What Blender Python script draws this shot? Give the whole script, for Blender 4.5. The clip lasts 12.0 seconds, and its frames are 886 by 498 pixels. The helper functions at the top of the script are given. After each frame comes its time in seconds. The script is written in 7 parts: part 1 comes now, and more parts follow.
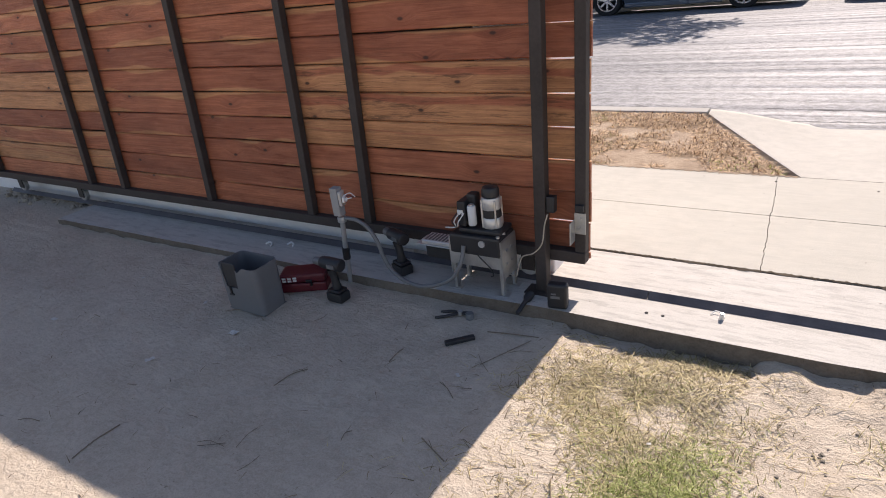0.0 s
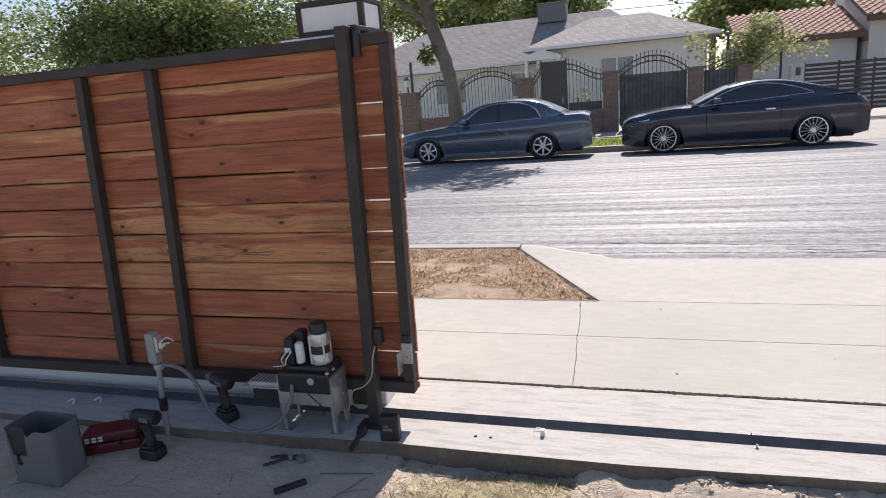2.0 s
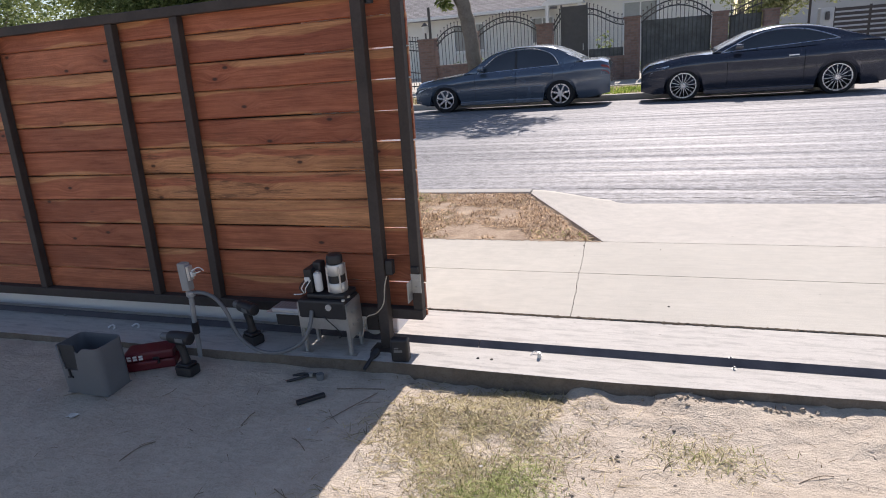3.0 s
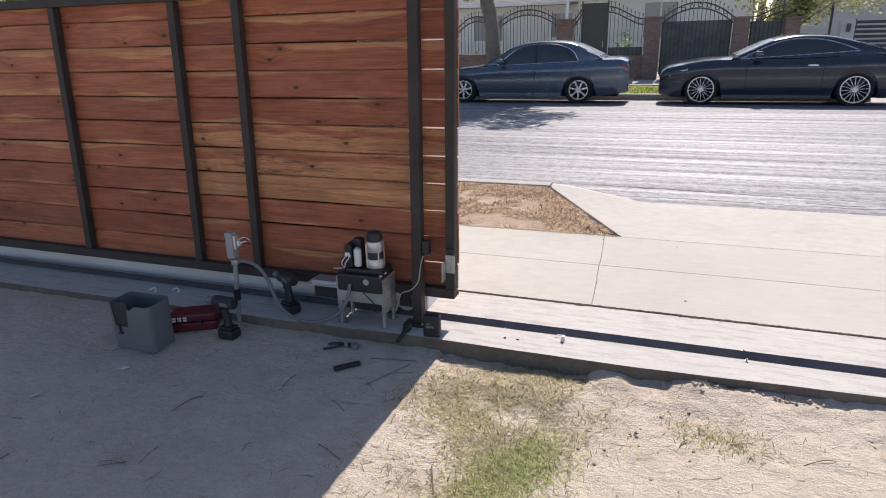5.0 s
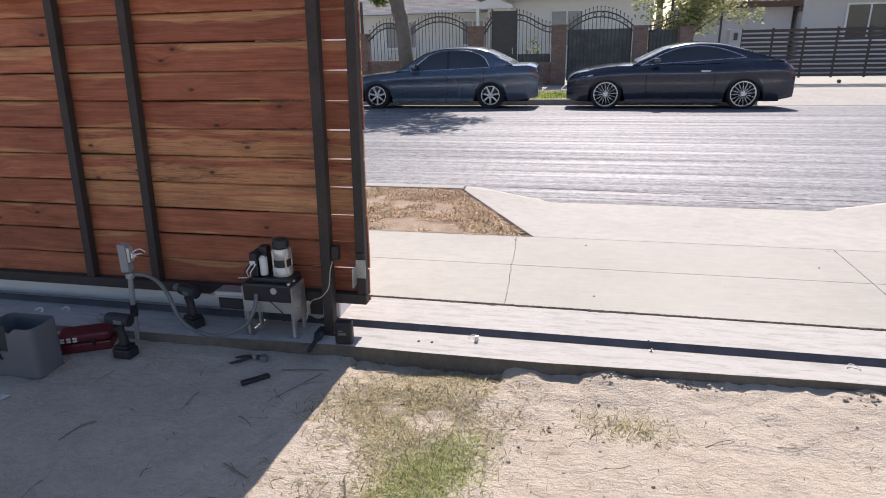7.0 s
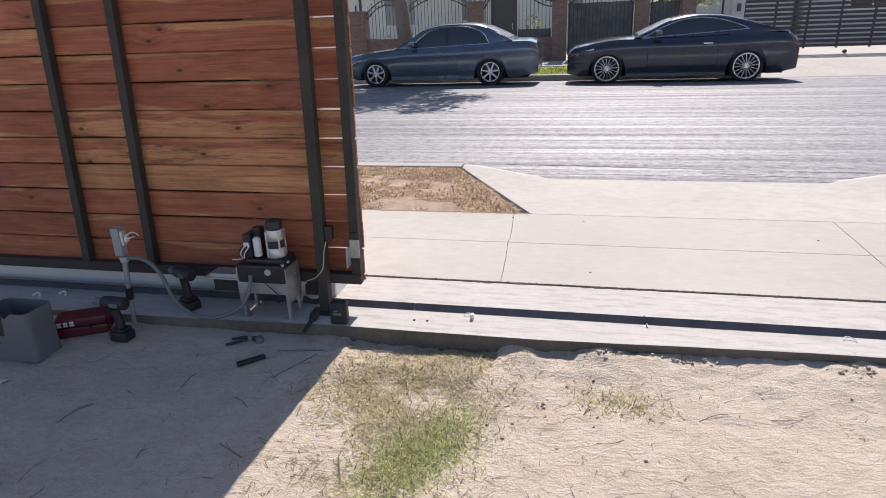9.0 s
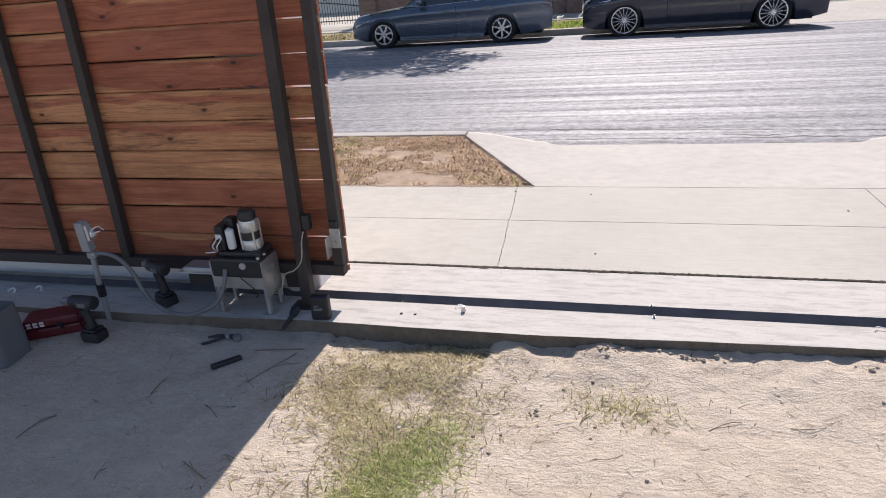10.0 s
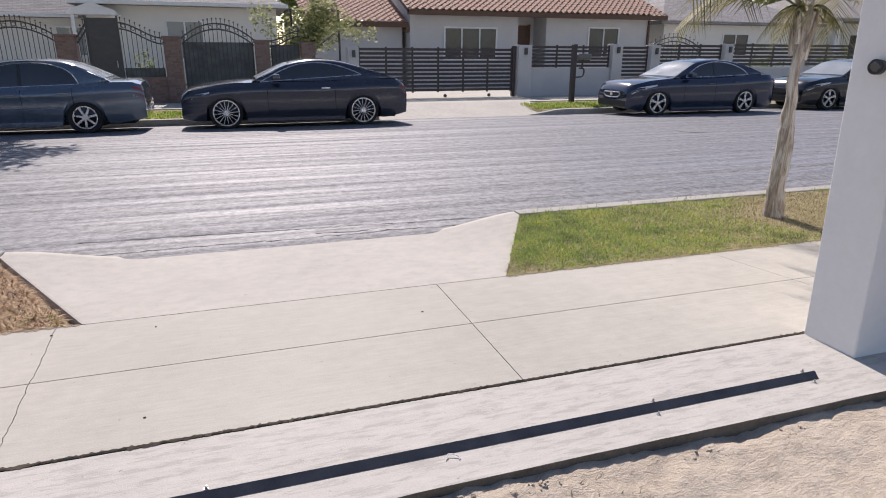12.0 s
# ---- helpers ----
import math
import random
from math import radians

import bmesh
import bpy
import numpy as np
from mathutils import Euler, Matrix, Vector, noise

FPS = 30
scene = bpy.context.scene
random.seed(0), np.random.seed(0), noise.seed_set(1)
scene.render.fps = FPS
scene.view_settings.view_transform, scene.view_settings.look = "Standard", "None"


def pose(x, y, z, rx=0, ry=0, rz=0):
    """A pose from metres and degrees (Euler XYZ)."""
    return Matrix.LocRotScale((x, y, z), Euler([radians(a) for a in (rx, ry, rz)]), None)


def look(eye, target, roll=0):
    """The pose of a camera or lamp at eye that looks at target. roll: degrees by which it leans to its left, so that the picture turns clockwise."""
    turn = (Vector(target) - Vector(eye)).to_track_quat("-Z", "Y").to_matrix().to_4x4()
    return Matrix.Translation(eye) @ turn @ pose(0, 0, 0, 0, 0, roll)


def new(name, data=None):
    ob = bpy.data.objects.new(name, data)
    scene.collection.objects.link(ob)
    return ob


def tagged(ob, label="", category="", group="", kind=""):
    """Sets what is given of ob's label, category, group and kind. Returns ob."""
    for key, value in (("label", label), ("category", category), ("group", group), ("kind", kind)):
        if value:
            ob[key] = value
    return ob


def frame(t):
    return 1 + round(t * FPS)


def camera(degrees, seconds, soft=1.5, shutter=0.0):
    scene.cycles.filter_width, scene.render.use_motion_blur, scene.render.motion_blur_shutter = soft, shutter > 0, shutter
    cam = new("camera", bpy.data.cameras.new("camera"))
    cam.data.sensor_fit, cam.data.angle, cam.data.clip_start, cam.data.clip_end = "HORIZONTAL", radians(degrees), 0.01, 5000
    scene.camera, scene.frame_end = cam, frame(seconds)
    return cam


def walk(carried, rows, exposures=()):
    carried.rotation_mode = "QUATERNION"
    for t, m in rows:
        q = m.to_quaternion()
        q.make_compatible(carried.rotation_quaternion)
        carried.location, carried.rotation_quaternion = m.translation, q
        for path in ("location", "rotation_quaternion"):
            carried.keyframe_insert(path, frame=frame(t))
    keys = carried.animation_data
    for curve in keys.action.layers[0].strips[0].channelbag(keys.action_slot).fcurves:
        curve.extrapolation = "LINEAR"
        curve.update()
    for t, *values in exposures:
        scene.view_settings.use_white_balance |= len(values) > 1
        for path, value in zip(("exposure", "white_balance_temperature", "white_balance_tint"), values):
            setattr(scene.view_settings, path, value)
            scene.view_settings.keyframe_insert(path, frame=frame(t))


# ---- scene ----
cam = camera(70.8, 12.0, soft=1.0)
PATH = [
    (0, (0.589, 0.463, 1.505), (-0.437, 1.961, 0.665), -7.2),
    (0.5, (0.565, 0.483, 1.495), (-0.242, 2.112, 0.662), -7.0),
    (1, (0.565, 0.495, 1.512), (-0.137, 2.205, 0.75), -6.1),
    (1.5, (0.585, 0.512, 1.507), (0.076, 2.352, 0.913), -4.3),
    (1.7, (0.599, 0.447, 1.520), (0.100, 2.316, 1.011), -3.8),
    (2, (0.679, 0.415, 1.499), (0.088, 2.266, 1.028), -4.7),
    (2.5, (0.797, 0.296, 1.445), (0.136, 2.091, 0.858), -5.7),
    (3, (0.803, 0.206, 1.487), (0.157, 1.995, 0.869), -4.9),
    (3.2, (0.79, 0.167, 1.505), (0.177, 1.951, 0.84), -5.3),
    (4.8, (0.703, -0.022, 1.512), (0.073, 1.748, 0.827), -0.7),
    (5, (0.704, -0.026, 1.523), (0.053, 1.75, 0.873), -1.6),
    (5.5, (0.702, -0.03, 1.506), (0.069, 1.753, 0.857), -0.4),
    (6, (0.75, -0.026, 1.516), (0.243, 1.808, 0.899), 0.2),
    (6.5, (0.749, 0.007, 1.488), (0.319, 1.856, 0.857), -0.8),
    (8.3, (0.762, 0.033, 1.497), (0.361, 1.885, 0.857), -1.5),
    (8.5, (0.765, 0.008, 1.496), (0.311, 1.844, 0.847), -1.6),
    (9, (0.799, 0.048, 1.479), (0.377, 1.874, 0.781), -2.3),
    (9.5, (0.865, 0.219, 1.451), (0.408, 2.035, 0.75), -1.2),
    (9.7, (0.869, 0.300, 1.449), (0.392, 2.097, 0.711), -1.2),
    (10, (0.898, 0.376, 1.498), (0.413, 2.138, 0.685), -4.6),
    (10.5, (0.852, 0.522, 1.507), (0.435, 2.375, 0.882), -3.6),
    (10.8, (0.838, 0.592, 1.507), (0.501, 2.473, 0.916), -3.8),
    (11, (0.847, 0.675, 1.472), (0.626, 2.559, 0.839), -2.9),
    (11.2, (0.910, 0.740, 1.477), (0.869, 2.625, 0.810), -2.8),
    (11.4, (0.999, 0.833, 1.476), (1.083, 2.729, 0.843), -3.0),
    (11.5, (1.047, 0.868, 1.484), (1.214, 2.766, 0.876), -2.3),
    (11.7, (1.203, 0.926, 1.488), (1.554, 2.817, 0.939), -0.7),
    (12, (1.349, 0.995, 1.514), (1.957, 2.801, 0.908), 0.3),
]
walk(cam, [(t, look(eye, target, roll)) for t, eye, target, roll in PATH],
     [(0.0, 0.50, 7000, 19), (0.5, 0.33, 6900, 19), (1.0, 0.36, 6750, 18), (2.5, 0.38, 6600, 18), (9.5, 0.37, 6550, 18), (11.0, 0.26, 6600, 19), (12.0, 0.17, 6600, 19)])

# ---- light: sun over the houses across the street, clear sky ----
SUN = Vector((0.04, 1.0, 0.98)).normalized()
world = bpy.data.worlds.new("sky")
scene.world = world
world.use_nodes = True
wn = world.node_tree.nodes
sky = wn.new("ShaderNodeTexSky")
sky.sky_type, sky.sun_disc = "NISHITA", False
sky.sun_elevation, sky.sun_rotation = math.asin(SUN.z), math.atan2(SUN.x, SUN.y)
sky.dust_density, sky.air_density = 0.6, 1.0
wn["Background"].inputs[1].default_value = 0.104
world.node_tree.links.new(sky.outputs[0], wn["Background"].inputs[0])
sun = new("sun", bpy.data.lights.new("sun", "SUN"))
sun.data.energy, sun.data.angle, sun.data.color = 4.65, radians(0.55), (1.0, 0.95, 0.87)
sun.matrix_world = look(SUN * 40, (0, 0, 0))

# ---- helpers for meshes and materials ----
ORIGIN = {}


def thing(name, label, category, at=(0, 0, 0), group="", kind=""):
    """An Empty at a thing's base; its parts are given in the world's coordinates."""
    ob = new(name)
    ob.empty_display_size = 0.1
    ob.location = at
    ORIGIN[ob] = Vector(at)
    return tagged(ob, label, category, group, kind)


def mesh_of(bm, smooth=None):
    me = bpy.data.meshes.new("mesh")
    bmesh.ops.recalc_face_normals(bm, faces=bm.faces)
    bm.to_mesh(me)
    bm.free()
    if smooth:
        me.shade_smooth()
        me.set_sharp_from_angle(angle=radians(smooth))
    return me


def part(name, bm, material, parent=None, label="", smooth=None, kind=""):
    """One mesh object out of a bmesh in world coordinates, under a thing or a part."""
    base = ORIGIN.get(parent, Vector((0, 0, 0)))
    bmesh.ops.translate(bm, verts=bm.verts, vec=-base)
    ob = new(name, mesh_of(bm, smooth))
    ob.data.materials.append(material)
    if parent:
        ob.parent = parent
    ORIGIN[ob] = base
    if label:
        ob["label"] = label
    if kind:
        ob["kind"] = kind
    return ob


def solo(name, bm, material, label, category, at=None, group="", kind="", smooth=None):
    """A thing that is one mesh."""
    if at:
        bmesh.ops.translate(bm, verts=bm.verts, vec=-Vector(at))
    ob = new(name, mesh_of(bm, smooth))
    ob.data.materials.append(material)
    if at:
        ob.location = at
    ORIGIN[ob] = Vector(at or (0, 0, 0))
    return tagged(ob, label, category, group, kind)


def raw(name, verts, faces, material, parent=None, smooth=False):
    """An object from arrays of vertices and faces in world coordinates."""
    base = ORIGIN.get(parent, Vector((0, 0, 0)))
    me = bpy.data.meshes.new(name)
    me.from_pydata([(v[0] - base.x, v[1] - base.y, v[2] - base.z) for v in verts], [], faces)
    if smooth:
        me.shade_smooth()
    me.materials.append(material)
    ob = new(name, me)
    if parent:
        ob.parent = parent
    ORIGIN[ob] = base
    return ob


def cube(bm, x0, x1, y0, y1, z0, z1, bevel=0.0, seg=1, m=None):
    got = bmesh.ops.create_cube(bm, size=1, matrix=Matrix.Translation(((x0 + x1) / 2, (y0 + y1) / 2, (z0 + z1) / 2)) @ Matrix.Diagonal((x1 - x0, y1 - y0, z1 - z0, 1)))
    vs = got["verts"]
    if bevel:
        es = list({e for v in vs for e in v.link_edges})
        r = bmesh.ops.bevel(bm, geom=es, offset=bevel, segments=seg, profile=0.6, affect="EDGES")
        vs = list({v for f in r["faces"] for v in f.verts} | {v for v in vs if v.is_valid})
    if m:
        bmesh.ops.transform(bm, matrix=m, verts=vs)
    return vs


def box(x0, x1, y0, y1, z0, z1, bevel=0.0, seg=1, m=None):
    bm = bmesh.new()
    cube(bm, x0, x1, y0, y1, z0, z1, bevel, seg, m)
    return bm


def rod(bm, a, b, r0, r1=None, seg=10):
    """A round bar from a to b."""
    a, b = Vector(a), Vector(b)
    d = b - a
    m = Matrix.Translation((a + b) / 2) @ d.to_track_quat("Z", "Y").to_matrix().to_4x4()
    return bmesh.ops.create_cone(bm, cap_ends=True, segments=seg, radius1=r0, radius2=r0 if r1 is None else r1, depth=d.length, matrix=m)["verts"]


def tube(bm, pts, r, seg=8):
    """A bent round bar through points; r is one radius or one for each point."""
    pts = [Vector(p) for p in pts]
    rs = r if isinstance(r, (list, tuple)) else [r] * len(pts)
    rings = []
    s = None
    for i, p in enumerate(pts):
        d = (pts[min(i + 1, len(pts) - 1)] - pts[max(i - 1, 0)]).normalized()
        if s is None:
            s = d.cross(Vector((0, 0, 1)) if abs(d.z) < 0.9 else Vector((1, 0, 0)))
        s = (s - d * s.dot(d)).normalized()
        u = s.cross(d)
        rings.append([bm.verts.new(p + rs[i] * (math.cos(a) * s + math.sin(a) * u)) for a in [2 * math.pi * k / seg for k in range(seg)]])
    for a, b in zip(rings, rings[1:]):
        for k in range(seg):
            bm.faces.new((a[k], a[(k + 1) % seg], b[(k + 1) % seg], b[k]))
    bm.faces.new(rings[0][::-1])
    bm.faces.new(rings[-1])


def bend(pts, n=6):
    """Points along a smooth curve through the given ones."""
    pts = [Vector(p) for p in pts]
    out = []
    for i in range(len(pts) - 1):
        p0, p1, p2, p3 = pts[max(i - 1, 0)], pts[i], pts[i + 1], pts[min(i + 2, len(pts) - 1)]
        for k in range(n):
            t = k / n
            out.append(0.5 * (2 * p1 + (p2 - p0) * t + (2 * p0 - 5 * p1 + 4 * p2 - p3) * t * t + (3 * p1 - p0 - 3 * p2 + p3) * t ** 3))
    return out + [pts[-1]]


def prism(bm, outline, y0, y1):
    """An outline in x and z, drawn from y0 to y1."""
    a = [bm.verts.new((x, y0, z)) for x, z in outline]
    b = [bm.verts.new((x, y1, z)) for x, z in outline]
    n = len(a)
    bm.faces.new(a)
    bm.faces.new(b[::-1])
    for i in range(n):
        bm.faces.new((a[i], b[i], b[(i + 1) % n], a[(i + 1) % n]))


def slab(bm, outline, z0, z1):
    """An outline in x and y, from z0 up to z1."""
    a = [bm.verts.new((x, y, z0)) for x, y in outline]
    b = [bm.verts.new((x, y, z1)) for x, y in outline]
    n = len(a)
    bm.faces.new(a[::-1])
    bm.faces.new(b)
    for i in range(n):
        bm.faces.new((a[i], a[(i + 1) % n], b[(i + 1) % n], b[i]))


def sheet(name, xs, ys, height, material, parent=None, inside=None):
    """A ground sheet over a grid, with height(x, y)."""
    nx, ny = len(xs), len(ys)
    verts = [(x, y, height(x, y)) for y in ys for x in xs]
    faces = [(j * nx + i, j * nx + i + 1, (j + 1) * nx + i + 1, (j + 1) * nx + i) for j in range(ny - 1) for i in range(nx - 1)
             if not inside or inside((xs[i] + xs[i + 1]) / 2, (ys[j] + ys[j + 1]) / 2)]
    return raw(name, verts, faces, material, parent, smooth=True)


def fbm(x, y, size, seed=0.0, octaves=3):
    return noise.fractal(Vector((x / size, y / size, seed)), 0.8, 2.0, octaves, noise_basis="PERLIN_ORIGINAL")


class Nodes:
    """A short way to write a material's nodes."""

    def __init__(self, name):
        self.m = bpy.data.materials.new(name)
        self.m.use_nodes = True
        self.t = self.m.node_tree
        self.b = self.t.nodes["Principled BSDF"]

    def add(self, kind, **sets):
        n = self.t.nodes.new(kind)
        for k, v in sets.items():
            n.inputs[k].default_value = v
        return n

    def link(self, a, b):
        self.t.links.new(a, b)

    def place(self, scale=(1, 1, 1), own=False):
        """World position, or the object's own, scaled."""
        src = self.add("ShaderNodeTexCoord").outputs["Object"] if own else self.add("ShaderNodeNewGeometry").outputs["Position"]
        mp = self.add("ShaderNodeMapping")
        mp.inputs["Scale"].default_value = scale
        self.link(src, mp.inputs["Vector"])
        return mp.outputs[0]

    def noise(self, where, scale, detail=4.0, rough=0.55, distort=0.0):
        n = self.add("ShaderNodeTexNoise", Scale=scale, Detail=detail, Roughness=rough, Distortion=distort)
        self.link(where, n.inputs["Vector"])
        return n.outputs["Fac"]

    def ramp(self, fac, *stops):
        r = self.add("ShaderNodeValToRGB")
        e = r.color_ramp.elements
        while len(e) < len(stops):
            e.new(0.5)
        for el, (p, c) in zip(e, stops):
            el.position = p
            el.color = (c, c, c, 1) if isinstance(c, (int, float)) else (*c, 1)
        self.link(fac, r.inputs[0])
        return r.outputs[0]

    def mix(self, fac, a, b, how="MIX"):
        n = self.add("ShaderNodeMix")
        n.data_type, n.blend_type = "RGBA", how
        for s, v in (("Factor", fac), ("A", a), ("B", b)):
            sock = n.inputs[0] if s == "Factor" else n.inputs[6 if s == "A" else 7]
            if isinstance(v, bpy.types.NodeSocket):
                self.link(v, sock)
            elif s == "Factor":
                sock.default_value = v
            else:
                sock.default_value = (*v, 1) if len(v) == 3 else v
        return n.outputs[2]

    def maths(self, op, a, b=0.0):
        n = self.add("ShaderNodeMath")
        n.operation = op
        for i, v in enumerate((a, b)):
            if isinstance(v, bpy.types.NodeSocket):
                self.link(v, n.inputs[i])
            else:
                n.inputs[i].default_value = v
        return n.outputs[0]

    def random(self):
        return self.add("ShaderNodeObjectInfo").outputs["Random"]

    def done(self, colour, rough=0.7, metal=0.0, bump=None, depth=0.01, strength=0.5, spec=None):
        for key, v in (("Base Color", colour), ("Roughness", rough), ("Metallic", metal)):
            if isinstance(v, bpy.types.NodeSocket):
                self.link(v, self.b.inputs[key])
            else:
                self.b.inputs[key].default_value = (*v, 1) if isinstance(v, tuple) else v
        if spec is not None:
            self.b.inputs["Specular IOR Level"].default_value = spec
        if bump is not None:
            n = self.add("ShaderNodeBump", Strength=strength, Distance=depth)
            self.link(bump, n.inputs["Height"])
            self.link(n.outputs[0], self.b.inputs["Normal"])
        return self.m


def paint(name, colour, rough=0.6, metal=0.0, vary=0.15, size=6.0, depth=0.002, own=False, spec=None):
    """A plain surface with soft stains, fine grain and slight relief."""
    n = Nodes(name)
    p = n.place(own=own)
    big, fine = n.noise(p, size, 5.0, 0.6), n.noise(p, size * 14, 3.0)
    lo, hi = tuple(c * (1 - vary) for c in colour), tuple(min(1, c * (1 + vary)) for c in colour)
    col = n.mix(0.25, n.ramp(big, (0.3, lo), (0.7, hi)), n.ramp(fine, (0.3, lo), (0.7, hi)))
    r = n.ramp(big, (0.3, max(0.03, rough - 0.08)), (0.7, min(1, rough + 0.08)))
    return n.done(col, r, metal, fine, depth, 0.4, spec)


def concrete(name, base, streak=(3, 30, 3), scuffed=0.0):
    n = Nodes(name)
    p = n.place()
    big, mid = n.noise(p, 0.9, 5.0, 0.6), n.noise(p, 9.0, 5.0, 0.6)
    st = n.noise(n.place(streak), 1.5, 4.0, 0.6)
    grit = n.noise(p, 160.0, 2.0)
    lo, hi = tuple(c * 0.80 for c in base), tuple(c * 1.12 for c in base)
    col = n.ramp(big, (0.3, lo), (0.7, hi))
    if scuffed:
        scuff = n.ramp(n.noise(n.place((5, 26, 26)), 1.0, 5.0, 0.75), (0.42, tuple(c * 0.42 for c in base)), (0.50, hi))
        col = n.mix(0.6, col, scuff)
    col = n.mix(0.38, col, n.ramp(mid, (0.34, tuple(c * 0.70 for c in base)), (0.62, hi)))
    col = n.mix(0.22, col, n.ramp(st, (0.35, tuple(c * 0.7 for c in base)), (0.65, hi)))
    col = n.mix(0.15, col, n.ramp(grit, (0.35, tuple(c * 0.4 for c in base)), (0.6, hi)))
    spots = n.ramp(n.noise(p, 26.0, 2.0, 0.7), (0.24, (0.35, 0.33, 0.3)), (0.3, (1, 1, 1)))
    col = n.mix(0.6, col, spots, "MULTIPLY")
    return n.done(col, n.ramp(mid, (0.3, 0.75), (0.7, 0.95)), 0.0, n.mix(0.5, st, grit), 0.004, 0.5)


def wood(name, shades, sapwood, knots=0.5):
    """Stained redwood boards: long grain bending round knots, sapwood along the edges, mould streaks, each board its own shade.
    Each board carries its height share ("across") and how much sapwood and mould it has."""
    n = Nodes(name)
    rnd = n.random()

    def own(key):
        a = n.add("ShaderNodeAttribute")
        a.attribute_name = key
        return a.outputs["Fac"]

    off = n.add("ShaderNodeCombineXYZ")
    n.link(n.maths("MULTIPLY", rnd, 57.0), off.inputs[0])
    n.link(n.maths("MULTIPLY", rnd, 31.0), off.inputs[2])
    add = n.add("ShaderNodeVectorMath")
    n.link(n.add("ShaderNodeTexCoord").outputs["Object"], add.inputs[0])
    n.link(off.outputs[0], add.inputs[1])

    def scaled(s3, src):
        mp = n.add("ShaderNodeMapping")
        mp.inputs["Scale"].default_value = s3
        n.link(src, mp.inputs[0])
        return mp.outputs[0]

    vor = n.add("ShaderNodeTexVoronoi", Scale=1.0, Randomness=1.0)
    vor.voronoi_dimensions = "2D"
    split = n.add("ShaderNodeSeparateXYZ")
    n.link(scaled((2.9, 3.0, 5.8), add.outputs[0]), split.inputs[0])
    flat_ = n.add("ShaderNodeCombineXYZ")
    n.link(split.outputs[0], flat_.inputs[0])
    n.link(split.outputs[2], flat_.inputs[1])
    n.link(flat_.outputs[0], vor.inputs["Vector"])
    keep = n.add("ShaderNodeSeparateColor")
    n.link(vor.outputs["Color"], keep.inputs[0])
    some = n.ramp(keep.outputs[0], (knots, 0.0), (knots + 0.02, 1.0))
    knot = n.maths("MULTIPLY", n.ramp(vor.outputs["Distance"], (0.03, 1.0), (0.065, 0.0)), some)
    halo = n.maths("MULTIPLY", n.ramp(vor.outputs["Distance"], (0.05, 1.0), (0.30, 0.0)), some)
    push = n.add("ShaderNodeCombineXYZ")
    n.link(n.maths("MULTIPLY", halo, 0.03), push.inputs[2])
    bent = n.add("ShaderNodeVectorMath")
    n.link(add.outputs[0], bent.inputs[0])
    n.link(push.outputs[0], bent.inputs[1])
    long_ = scaled((0.42, 4.0, 9.0), bent.outputs[0])
    grain = n.ramp(n.noise(long_, 5.5, 6.0, 0.7, 0.9), (0.36, 0.0), (0.62, 1.0))
    hair = n.ramp(n.noise(scaled((1.4, 6.0, 120.0), bent.outputs[0]), 2.0, 4.0, 0.7), (0.36, 0.0), (0.62, 1.0))
    heart = n.ramp(rnd, *[(i / (len(shades) - 1), c) for i, c in enumerate(shades)])
    # the wavy border between heartwood and sapwood, at both edges of the board
    wave = n.maths("MULTIPLY", n.maths("SUBTRACT", n.noise(scaled((1.1, 0.3, 1.6), bent.outputs[0]), 1.2, 2.0, 0.45, 0.3), 0.5), 1.3)
    up = n.maths("ADD", own("across"), wave)
    hi = n.ramp(n.maths("ADD", n.maths("SUBTRACT", up, 1.0), own("sap_high")), (0.0, 0.0), (0.06, 1.0))
    lo = n.ramp(n.maths("SUBTRACT", own("sap_low"), up), (0.0, 0.0), (0.06, 1.0))
    sap = n.maths("MAXIMUM", hi, lo)
    col = n.mix(n.maths("MULTIPLY", sap, 0.66), heart, sapwood)
    col = n.mix(n.maths("MULTIPLY", grain, 0.58), col, n.mix(1.0, col, (0.44, 0.34, 0.30), "MULTIPLY"))
    col = n.mix(n.maths("MULTIPLY", hair, 0.40), col, n.mix(1.0, col, (0.45, 0.38, 0.34), "MULTIPLY"))
    col = n.mix(n.maths("MULTIPLY", halo, 0.40), col, n.mix(1.0, col, (0.55, 0.4, 0.32), "MULTIPLY"))
    col = n.mix(n.maths("MULTIPLY", knot, 0.92), col, (0.05, 0.017, 0.009))
    blotch = n.ramp(n.noise(scaled((1.2, 2.0, 3.0), add.outputs[0]), 2.2, 5.0, 0.65), (0.35, (0.64, 0.58, 0.54)), (0.6, (1, 1, 1)))
    col = n.mix(0.75, col, blotch, "MULTIPLY")
    mould = n.ramp(n.noise(scaled((3.4, 9.0, 40.0), add.outputs[0]), 1.0, 6.0, 0.8), (0.52, 0.0), (0.62, 1.0))
    col = n.mix(n.maths("MULTIPLY", mould, own("mould")), col, (0.13, 0.055, 0.024))
    return n.done(col, n.ramp(grain, (0.0, 0.48), (1.0, 0.66)), 0.0, n.mix(0.5, grain, hair), 0.0025, 0.6)


